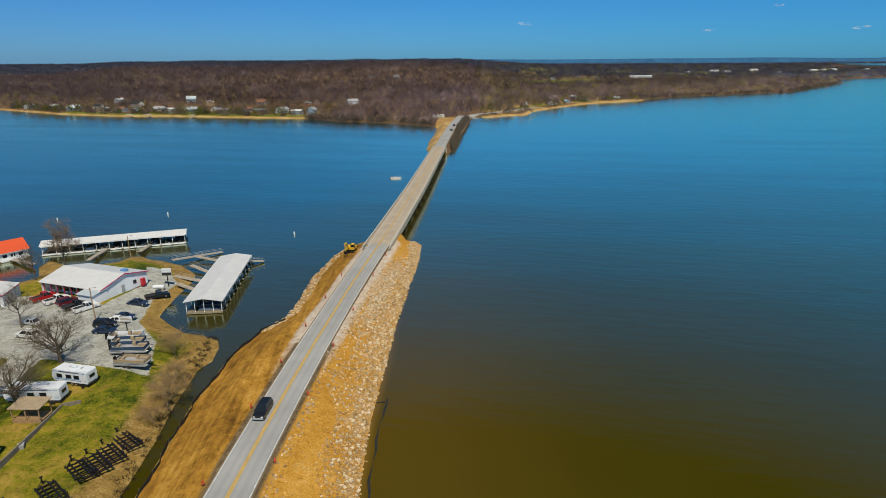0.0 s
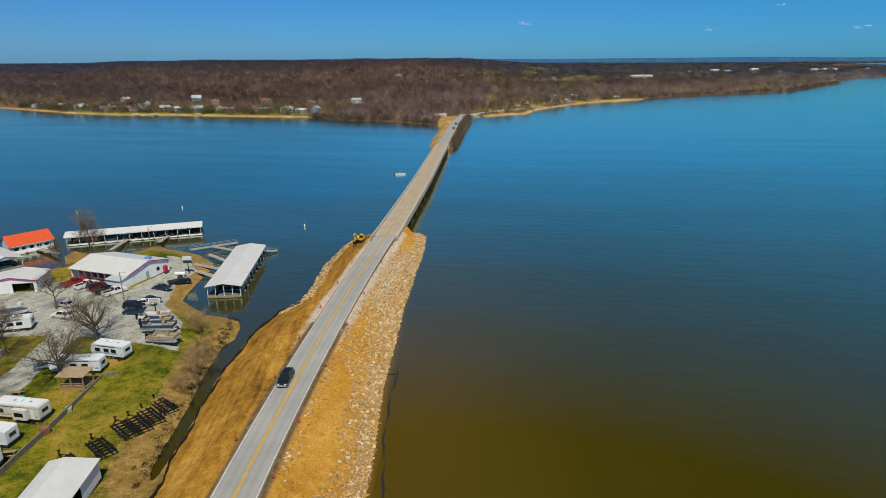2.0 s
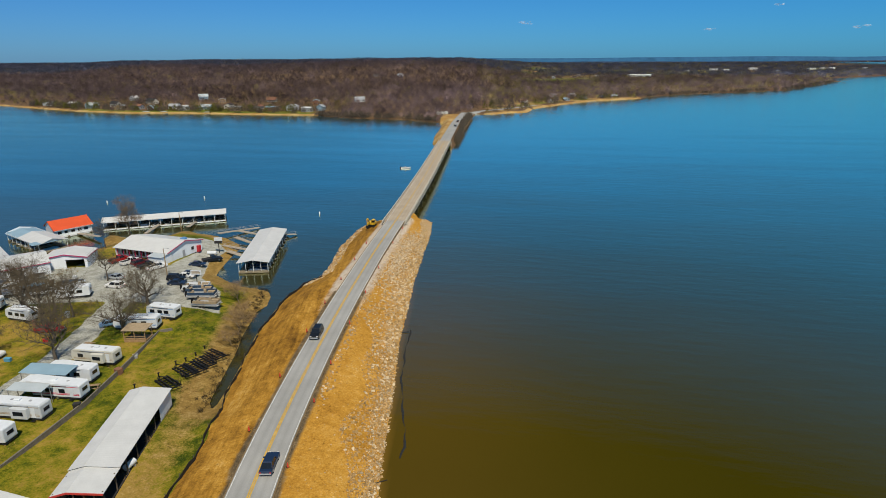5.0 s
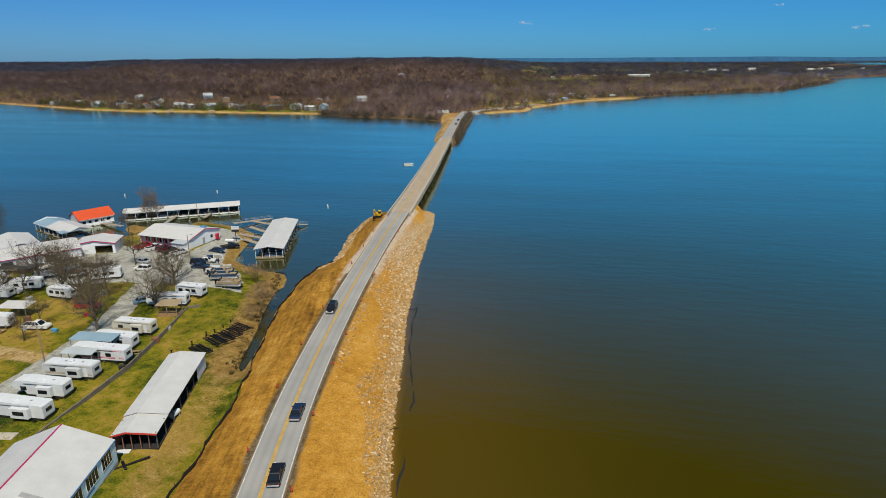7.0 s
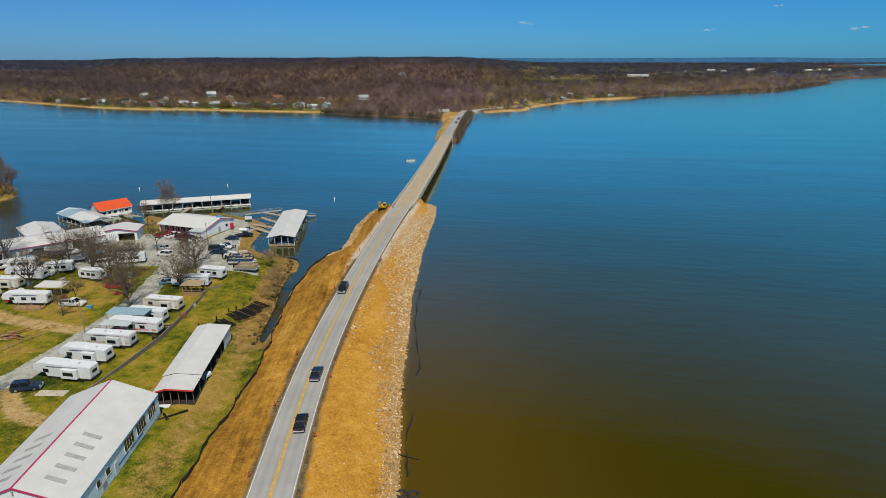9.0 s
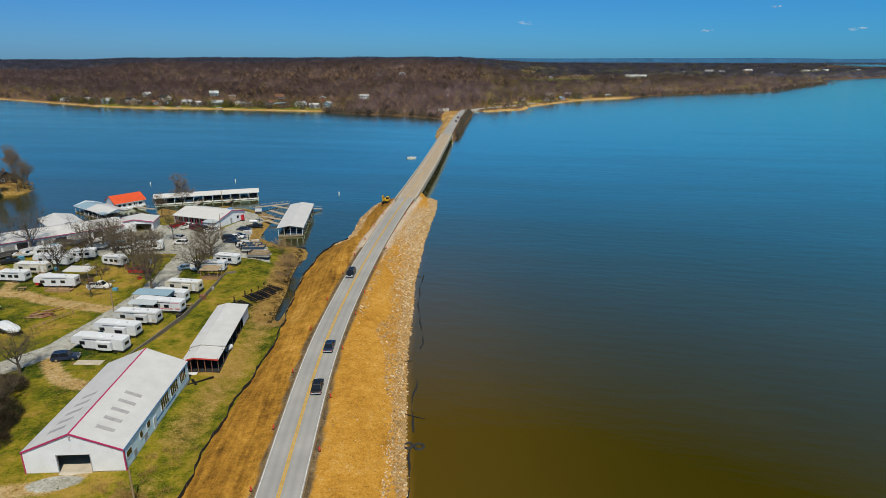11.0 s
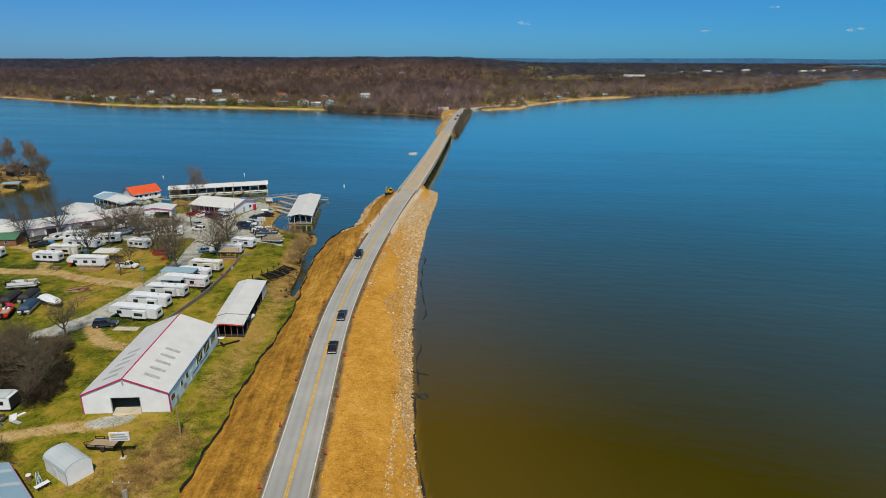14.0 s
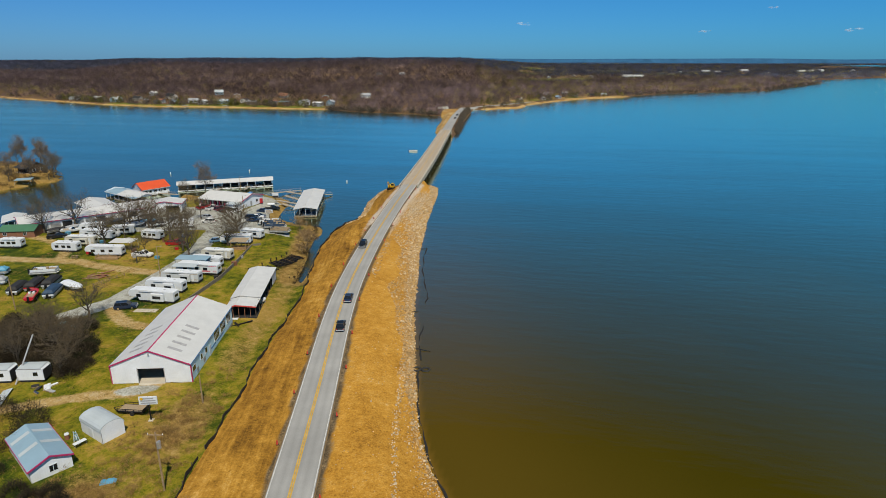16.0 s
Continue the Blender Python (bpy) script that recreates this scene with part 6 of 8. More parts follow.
first = boat_lift(-52.8, 78.8, -34)
for x, y, r in ((-53.2, 75.3, -37), (-53.9, 72.7, -36), (-54.9, 70.8, -36), (-55.6, 65.7, -36), (-57.6, 61.6, -32)):
    copy_thing(first, pose(x, y, H(x, y), 0, 0, r))

for x, y, r, l, c, cv, lb in (
        (-98.8, 47.0, -30, 8.0, "white", "white", "white covered motorboat on a trailer"), (-104.6, 40.6, 112, 6.6, "redboat", None, "red and tan open motorboat on a trailer"),
                (-127.0, 107.4, 2, 8.0, "greyp", "blackcover", "large boat under a black cover"), (-131.6, 95.6, 15, 6.5, "white", None, "white open motorboat beside the shed"),
        (-126.0, 101.2, 12, 5.5, "greyp", "navy", "covered boat beside the shed"), (-136.5, 95.6, 60, 6.5, "greyp", "blackcover", "black-covered boat before the long shed"), (-133.0, 99.2, 62, 6.0, "white", "greyp", "grey-covered boat before the long shed"), (-129.6, 102.0, 60, 6.4, "white", "blue_tarp", "boat under a blue tarpaulin before the long shed"), (-122.6, 108.4, 62, 6.4, "blackcover", "navy", "navy-covered boat before the long shed"), (-119.4, 111.0, 58, 6.0, "white", None, "white open boat before the long shed"), (-116.4, 114.4, 62, 6.2, "greyp", "blackcover", "dark covered boat before the long shed"), (-114.8, 103.6, 20, 6.0, "white", "greyp", "grey-covered boat among bare trees"), (-107.5, 104.5, 20, 6.5, "white", "blackcover", "covered boat behind bare trees"),
        (-112.0, 108.0, 30, 6.0, "blackcover", "blue_tarp", "tarpaulin-covered boat near the wash shed"), (-103.6, 111.0, 25, 6.0, "white", "navy", "white boat with a navy cover")):
    runabout(x, y, H(x, y), r, l, c, cv, lb)
for x, y, r, l, c, lb in ((-70.2, 109.6, 10, 7.2, "white", "white pontoon boat on a trailer"), (-68.2, 107.0, 8, 7.0, "navy", "navy pontoon boat on a trailer"), (-66.6, 104.8, 6, 7.4, "navy", "dark pontoon boat on a trailer"),
                          (-63.4, 100.0, -2, 6.8, "tan", "tan pontoon boat on a trailer"), (-112.7, 56.4, 16, 7.0, "white", "white pontoon boat on the grass")):
    pontoon(x, y, H(x, y), r, l, c, lb)
runabout(-40.0, 301.5, 0, 6, 5.6, "white", None, "white open motorboat adrift near the bridge", False)
pontoon(-213.0, 181.0, 0, 25, 6.0, "white", "pontoon boat at the point's jetty", False)


def log_pile(x, y, rz):
    b = thing("log_pile", x, y, H(x, y), rz, "low pile of brown logs and cut brush", "logs")
    for i in range(22):
        ln, r = rng.uniform(1.5, 3.4), rng.uniform(0.08, 0.18)
        a = rng.gauss(0, 0.5)
        cx, cy, cz = rng.gauss(0, 1.4), rng.gauss(0, 0.9), 0.15 + 0.25 * (i // 8)
        dx, dy = math.cos(a) * ln / 2, math.sin(a) * ln / 2
        part("log", tube((cx - dx, cy - dy, cz), (cx + dx, cy + dy, cz + rng.uniform(-0.06, 0.1)), r, r * 0.8, n=7), M["brick" if i % 3 else "wood"], b)


log_pile(-98.2, 55.2, 25)


def storage_bin(x, y, rz, w, d, h, colour, label):
    b = thing("storage_bin", x, y, H(x, y), rz, label, "storage bin", "clutter round the campsites")
    part("body", frustum(-w / 2 + 0.05, w / 2 - 0.05, -d / 2 + 0.05, d / 2 - 0.05, 0, -w / 2, w / 2, -d / 2, d / 2, h, 0.02), M[colour], b)
    part("lid", box(-w / 2 - 0.03, w / 2 + 0.03, -d / 2 - 0.03, d / 2 + 0.03, h, h + 0.06, 0.02), M[colour], b)
    return b


for i, (x, y) in enumerate(((-90.4, 71.6), (-97.4, 72.0), (-99.8, 76.2), (-108.6, 77.4), (-113.2, 79.8), (-112.6, 74.6), (-115.4, 85.6), (-108.4, 88.2), (-96.6, 87.4), (-99.4, 93.6), (-92.4, 92.2), (-88.8, 80.0), (-76.2, 76.4), (-67.2, 75.4),
                            (-66.9, 69.2), (-67.0, 57.2), (-124.6, 86.8), (-126.4, 93.2), (-128.8, 97.8), (-121.4, 103.4), (-118.2, 106.2), (-110.2, 112.4), (-107.2, 117.0), (-124.2, 100.6), (-131.2, 93.0))):
    tones = (("blue_tarp", "pale blue storage bin on grass"), ("greyp", "grey storage bin on grass"), ("brick", "brown storage box on grass"), ("blackcover", "black storage bin on grass"), ("white", "white cooler box on grass"), ("redboat", "red storage bin on grass"))
    c, lb = tones[i % 6]
    storage_bin(x, y, 37 * i, rng.uniform(0.8, 1.8), rng.uniform(0.6, 1.1), rng.uniform(0.6, 1.3), c, lb)


def utility_pole(x, y, h, label, transformer=False, arm=True, lamp=False):
    b = thing("utility_pole", x, y, H(x, y), 0, label, "utility pole")
    part("pole", tube((0, 0, -0.3), (0, 0, h), 0.15, 0.1, n=8), M["wood"], b)
    if arm:
        part("crossarm", box(-1.1, 1.1, -0.06, 0.06, h - 0.5, h - 0.38), M["wood"], b)
        for s in (-1, 0, 1):
            part("insulator", tube((s, 0, h - 0.38), (s, 0, h - 0.2), 0.05, n=6), M["white"], b)
    if transformer:
        part("transformer", tube((0.3, -0.05, h - 2.4), (0.3, -0.05, h - 1.4), 0.28, n=10), M["steel"], b)
    if lamp:
        part("lamp_arm", tube((0, 0, h - 0.1), (1.2, 0, h + 0.1), 0.03, n=5), M["steel"], b)
        part("lamp_head", box(1.0, 1.5, -0.12, 0.12, h + 0.02, h + 0.16, 0.03), M["greyp"], b)


utility_pole(-40.9, -21.4, 9.2, "wooden utility pole with a grey transformer", True)
utility_pole(-81.5, 56.4, 8.6, "plain wooden pole beside the gravel lane", False, False, True)
utility_pole(-82.7, 118.8, 8.0, "wooden pole on the marina lot", False, False, True)
utility_pole(-103.0, 168.0, 7.0, "wooden pole near the shore tip", False, False, True)
utility_pole(-44.7, -0.8, 5.2, "short wooden pole in dry grass", False, False)
utility_pole(-137.0, 140.0, 7.5, "slim pole between docks", False, False)
utility_pole(-104.0, 34.0, 7.5, "wooden pole among parked boats", False, False)


def sign_board(x, y, rz, h, w, ht, label, double=False, bars="greyp", base=False):
    b = thing("sign_board", x, y, H(x, y), rz, label, "sign")
    for s in ((-w * 0.3, w * 0.3) if double else (0,)):
        part("post", box(s - 0.08, s + 0.08, -0.08, 0.08, -0.2, h), M["black_steel"], b)
    p = part("panel", box(-w / 2, w / 2, -0.1, 0.1, h - ht, h, 0.02), M["white"], b)
    n = 3
    for i in range(n):
        zz = h - ht + ht * (0.14 + 0.28 * i)
        part("lettering_bar", box(-w * 0.4, w * (0.42 - 0.12 * (i == 2)), -0.125, -0.1, zz, zz + ht * 0.15), M[bars], p)
    return b


s1 = sign_board(-50.3, -6.9, 8, 4.3, 2.8, 1.4, "white roadside sign on a dark post with lettering bars", False)
part("emblem", tube((-0.95, -0.14, 3.95), (-0.95, -0.11, 3.95), 0.25, n=12), M["yellow"], s1, "round yellow emblem")
part("footing", box(-0.4, 0.4, -0.4, 0.4, -0.1, 0.12, 0.03), M["concrete"], s1)
sign_board(-70.7, 110.9, 6, 5.2, 2.6, 1.2, "tall white sign by the pontoon boats", False, "tan_stripe")
s2 = sign_board(-79.6, 144.8, 6, 5.0, 2.4, 1.9, "pole sign with white and black panels by the shore", False, "pale_grey")
part("black_panel", box(-1.2, 1.2, -0.14, -0.11, 3.1, 3.9), M["dark"], s2)
ft = thing("fuel_tank", -80.6, 141.9, H(-80.6, 141.9), 5, "white horizontal fuel tank on the shore", "tank")
part("tank", tube((-1.4, 0, 0.7), (1.4, 0, 0.7), 0.5, n=14), M["white"], ft)
part("cradle", box(-1.1, -0.8, -0.45, 0.45, -0.1, 0.5, bm=box(0.8, 1.1, -0.45, 0.45, -0.1, 0.5)), M["concrete"], ft)


def utility_trailer():
    b = thing("utility_trailer", -54.4, -4.6, H(-54.4, -4.6), 178, "black flatbed utility trailer with plank deck", "trailer")
    for i in range(8):
        part("plank", box(-2.1, 2.1, -0.96 + i * 0.24, -0.74 + i * 0.24, 0.62, 0.68), M["tan"], b)
    for s in (-1.05, 1.05):
        part("side_rail", box(-2.2, 2.2, s - 0.06, s + 0.06, 0.5, 0.72, bm=box(-2.2, 2.2, s - 0.04, s + 0.04, 1.0, 1.08)), M["black_steel"], b)
        for xx in (-2.1, -0.7, 0.7, 2.1):
            part("stake", box(xx - 0.04, xx + 0.04, s - 0.04, s + 0.04, 0.7, 1.05), M["black_steel"], b)
        part("wheel", tube((-0.4, s * 1.04, 0.34), (-0.4, s * 1.22, 0.34), 0.34, n=14), M["rubber"], b)
    bm = tube((2.2, -0.9, 0.55), (3.4, 0, 0.55), 0.06, n=6)
    bm = tube((2.2, 0.9, 0.55), (3.4, 0, 0.55), 0.06, n=6, bm=bm)
    part("tongue", bm, M["black_steel"], b)
    part("tail_bar", box(-2.25, -2.15, -1.05, 1.05, 0.5, 1.08), M["black_steel"], b)


utility_trailer()
tk = thing("dark_bar", -50.0, 30.6, H(-50, 30.6), 42, "dark bar with a cross piece on the grass", "beam")
part("beam", box(-2.4, 2.4, -0.12, 0.12, 0.05, 0.3, 0.02), M["black_steel"], tk)
part("cross_piece", box(-1.3, -0.9, -1.1, 1.1, 0.1, 0.45, 0.04), M["black_steel"], tk)
pk = thing("white_panel", -53.0, 33.4, H(-53, 33.4), 8, "white sheet panel lying on the grass", "panel")
part("sheet", box(-1.0, 1.0, -0.5, 0.5, 0.05, 0.1, 0.01), M["white"], pk)
gt = thing("gas_tank", -49.6, 42.8, H(-49.6, 42.8), 80, "small white gas tank beside the barn", "tank")
part("tank", tube((-0.9, 0, 0.75), (0.9, 0, 0.75), 0.45, n=12), M["white"], gt)
part("stand", box(-0.7, -0.55, -0.35, 0.35, -0.1, 0.5, bm=box(0.55, 0.7, -0.35, 0.35, -0.1, 0.5)), M["greyp"], gt)
pad = thing("concrete_pad", -74.0, 35.2, H(-74, 35.2), 2, "pale concrete camping pad", "pad")
part("slab", box(-2.6, 2.6, -0.9, 0.9, -0.05, 0.08, 0.02), M["concrete"], pad)
tp = thing("blue_tarpaulin", -48.6, -21.4, H(-48.6, -21.4), 20, "crumpled pale blue tarpaulin in dry grass", "tarpaulin")
bm = frustum(-1.1, 1.1, -0.5, 0.5, -0.05, -0.8, 0.7, -0.3, 0.35, 0.35, 0.05)
part("sheet", bm, M["blue_tarp"], tp)
br = thing("barrel", -60.4, -12.4, H(-60.4, -12.4), 0, "brown barrel with white lid by the hut", "barrel")
part("drum", tube((0, 0, 0), (0, 0, 0.85), 0.32, n=12), M["brick"], br)
part("lid", tube((0, 0, 0.85), (0, 0, 1.0), 0.36, 0.3, n=12), M["white"], br)
for x, y, rz, nm, lb in ((-58.9, -12.6, 20, "stepladder", "white stepladder leaning by the small hut"), (-58.1, -13.4, 75, "stepladder", "pale stepladder folded by the small hut")):
    sl = thing(nm, x, y, H(x, y), rz, lb, "ladder")
    for sx in (-0.22, 0.22):
        part("rail", tube((sx, -0.35, 0), (sx * 0.7, 0.0, 1.7), 0.035, n=5), M["white"], sl)
        part("rear_leg", tube((sx, 0.4, 0), (sx * 0.7, 0.0, 1.7), 0.025, n=5), M["white"], sl)
    for k in range(5):
        part("tread", box(-0.22, 0.22, -0.33 + 0.066 * k, -0.23 + 0.066 * k, 0.28 + 0.28 * k, 0.32 + 0.28 * k), M["blue_tarp"], sl)
ft2 = thing("folding_table", -57.4, -13.9, H(-57.4, -13.9), 60, "white folding table with a few boxes beside the hut", "table")
part("tabletop", box(-0.9, 0.9, -0.38, 0.38, 0.70, 0.75, 0.01), M["white"], ft2)
for sx in (-0.75, 0.75):
    for sy in (-0.3, 0.3):
        part("leg", tube((sx, sy, 0), (sx, sy, 0.7), 0.02, n=5), M["greyp"], ft2)
gf = thing("rail_fence", -93.4, 53.0, H(-93.4, 53), 68, "short weathered rail fence by the lane", "fence")
for i in range(5):
    part("post", box(-4.4 + i * 2.2, -4.26 + i * 2.2, -0.07, 0.07, -0.1, 0.9), M["wood"], gf)
for zz in (0.4, 0.75):
    part("rail", box(-4.5, 4.6, -0.03, 0.03, zz, zz + 0.1), M["wood"], gf)


def picnic_table(x, y, rz):
    b = thing("picnic_table", x, y, H(x, y), rz, "weathered wooden picnic table on the grass", "table", "picnic tables")
    for i in range(4):
        part("board", box(-0.9, 0.9, -0.36 + i * 0.18, -0.2 + i * 0.18, 0.72, 0.76), M["wood"], b)
    for s in (-1, 1):
        part("bench", box(-0.9, 0.9, s * 0.7 - 0.12, s * 0.7 + 0.12, 0.42, 0.46), M["wood"], b)
        part("leg", box(s * 0.65 - 0.04, s * 0.65 + 0.04, -0.7, 0.7, 0.0, 0.08, bm=box(s * 0.65 - 0.04, s * 0.65 + 0.04, -0.35, 0.35, 0.05, 0.72)), M["wood"], b)


for x, y, r in ((-114.0, 70.4, 10), (-116.5, 81.0, 30), (-78.5, 78.5, 0), (-67.5, 62.8, 15)):
    picnic_table(x, y, r)


# ---------- excavator, cones, silt fence, boom ----------
def excavator():
    b = thing("excavator", -36.6, 171.5, H(-36.6, 171.5), 264, "yellow tracked excavator on the dike shoulder", "excavator")
    for s in (-1, 1):
        part("track", prof([(-1.7, 0.25), (-1.4, 0), (1.4, 0), (1.7, 0.25), (1.7, 0.5), (1.4, 0.75), (-1.4, 0.75), (-1.7, 0.5)], s * 1.1 - 0.28, s * 1.1 + 0.28, "y"), M["black_steel"], b)
    part("undercarriage", box(-1.0, 1.0, -0.9, 0.9, 0.4, 0.85, 0.05), M["black_steel"], b)
    part("house", box(-1.9, 0.9, -1.25, 1.25, 0.95, 1.9, 0.1), M["yellow"], b)
    c = part("cab", box(-0.3, 1.1, 0.3, 1.25, 1.0, 2.9, 0.1), M["yellow"], b)
    part("cab_glass", box(0.0, 1.13, 0.27, 1.28, 1.9, 2.7, 0.05), M["glass"], c)
    part("counterweight", box(-2.2, -1.5, -1.2, 1.2, 0.95, 2.0, 0.15), M["dark"], b)
    part("boom", prof([(0.8, 1.3), (1.1, 1.2), (3.4, 3.6), (4.6, 3.7), (4.6, 4.0), (3.2, 4.0)], -0.45, -0.15, "y", 0.03), M["yellow"], b)
    part("stick", prof([(4.3, 4.1), (4.7, 3.9), (4.2, 1.5), (3.95, 1.55)], -0.42, -0.18, "y", 0.02), M["yellow"], b)
    part("bucket", prof([(3.6, 1.6), (4.3, 1.5), (4.4, 0.9), (3.9, 0.5), (3.3, 0.7)], -0.8, 0.2, "y", 0.03), M["black_steel"], b)


excavator()


def cone(x, y, z):
    b = thing("traffic_cone", x, y, z, 0, "faded orange-red traffic cone on the road shoulder", "traffic cone", "traffic cones along the road")
    part("base", tube((0, 0, 0), (0, 0, 0.05), 0.23, n=10), M["rubber"], b)
    part("body", tube((0, 0, 0.05), (0, 0, 0.75), 0.16, 0.07, n=10), M["orange"], b)
    for zz in (0.34, 0.54):
        part("band", tube((0, 0, zz), (0, 0, zz + 0.1), 0.175 - 0.12 * zz, 0.165 - 0.12 * zz, n=10), M["red_trim"], b)
    return b


c0 = None
for y in (-34, -13, 1, 15, 32.5, 50.5, 67, 85.6, 101, 117, 132.5, 147.6):
    x = float(road_x(y)) - 3.9 - 0.2 * (y > 40)
    c0 = cone(x, y, 3.53) if c0 is None else copy_thing(c0, pose(x, y, max(3.5, float(road_z(y)) - 0.06), 0, 0, 0))
for y in (-24, -5.3, 10, 24.5, 42.3, 59, 72.1, 90, 108, 125.8, 148, 164):
    x = float(road_x(y)) + 4.1
    copy_thing(c0, pose(x, y, max(3.5, float(road_z(y)) - 0.06), 0, 0, 0))


def silt_fence():
    b = thing("silt_fence", 0, 0, 0, 0, "black fabric silt fence along the foot of the dike", "fence")
    yy = np.concatenate([np.arange(-58, -14.5, 1.3), [np.nan], np.arange(-13.2, 126.5, 1.3)])
    v, f = [], []
    prev = None
    for y in yy:
        if np.isnan(y):
            prev = None
            continue
        x = float(fence_x(y)) + 0.3 * math.sin(y * 0.45) + 0.15 * math.sin(y * 1.7)
        z = max(0.0, H(x, y))
        i = len(v)
        hgt = 0.62 + 0.18 * math.sin(y * 0.9) + 0.08 * math.sin(y * 2.3)
        v += [(x, y, z - 0.2), (x, y, z + hgt), (x + 0.06, y, z + hgt), (x + 0.06, y, z - 0.2)]
        if prev is not None:
            for k in range(3):
                f.append((prev + k, prev + k + 1, i + k + 1, i + k))
        prev = i
    raw_mesh("fabric", v, f, M["fabric"], b)
    for y in np.arange(-56, 126, 3.9):
        x = float(fence_x(y)) + 0.3 * math.sin(y * 0.45) - 0.06
        z = max(0.0, H(x, y))
        part("stake", box(x - 0.05, x + 0.05, y - 0.05, y + 0.05, z - 0.2, z + 0.85), M["bark"], b)


silt_fence()


def boom():
    b = thing("floating_boom", 0, 0, 0, 0, "black floating silt curtain lying along the shore", "silt curtain")
    line = [(-14.7, 95), (-14.7, 83.5), (-13.9, 71.5), (-12.2, 61), (-11.0, 52.5), (-11.6, 45), (-11.9, 41), (-10.6, 36.5), (-11.2, 31), (-10.2, 24), (-9.6, 12), (-8.9, 5), (-8.0, -1), (-6.6, -7), (-5.5, -11), (-4.0, -16), (0, -24)]
    pts = []
    for (ax, ay), (bx, by) in zip(line, line[1:]):
        n = max(2, int(math.hypot(bx - ax, by - ay) / 0.9))
        pts += [(ax + (bx - ax) * i / n, ay + (by - ay) * i / n) for i in range(n)]
    pts = [(x + 0.14 * math.sin(i * 0.5) + 0.08 * math.sin(i * 1.3), y) for i, (x, y) in enumerate(pts)]
    bm = None
    for i, (p, q) in enumerate(zip(pts, pts[1:])):
        if math.sin(i * 0.21) + math.sin(i * 0.077) < -0.9:
            if bm is not None:
                part("float_tube", bm, M["fabric"], b)
            bm = None
            continue
        r = 0.2 + 0.07 * math.sin(i * 0.6)
        bm = tube((p[0], p[1], -0.12), (q[0], q[1], -0.12), r, r, n=7, bm=bm)
    if bm is not None:
        part("float_tube", bm, M["fabric"], b)
    for (ax, ay, bx, by) in ((-12.6, 44.6, -14.2, 43.6), (-8.2, 24.2, -11.8, 25.2), (-16.6, 93.4, -14.8, 93.6)):
        part("tie_line", tube((ax, ay, 0.1), (bx, by, 0.3), 0.07, n=5), M["fabric"], b)


boom()
for i, (x, y) in enumerate(((-10.3, 16.7), (-8.5, 16.6))):
    b = thing("old_tyre", x, y, 0.05, 0, "old black tyre floating at the shore", "tyre", "tyres at the shore")
    bm = bmesh.new()
    n, k = 18, 8
    ring = [[bm.verts.new(((0.72 + 0.24 * math.cos(6.2832 * j / k)) * math.cos(6.2832 * a / n), (0.72 + 0.24 * math.cos(6.2832 * j / k)) * math.sin(6.2832 * a / n), 0.2 * math.sin(6.2832 * j / k))) for j in range(k)] for a in range(n)]
    for a in range(n):
        for j in range(k):
            bm.faces.new((ring[a][j], ring[(a + 1) % n][j], ring[(a + 1) % n][(j + 1) % k], ring[a][(j + 1) % k]))
    part("tread", bm, M["rubber"], b, smooth=True)
for x, y in ((-62.1, 198.5), (-158.1, 214.0), (-120.0, 224.0)):
    b = thing("buoy", x, y, -0.2, 0, "white marker buoy on the lake", "buoy", "marker buoys")
    part("float", tube((0, 0, 0), (0, 0, 1.0), 0.26, 0.22, n=10), M["white"], b)
    part("cap", tube((0, 0, 1.0), (0, 0, 1.2), 0.22, 0.08, n=10), M["white"], b)


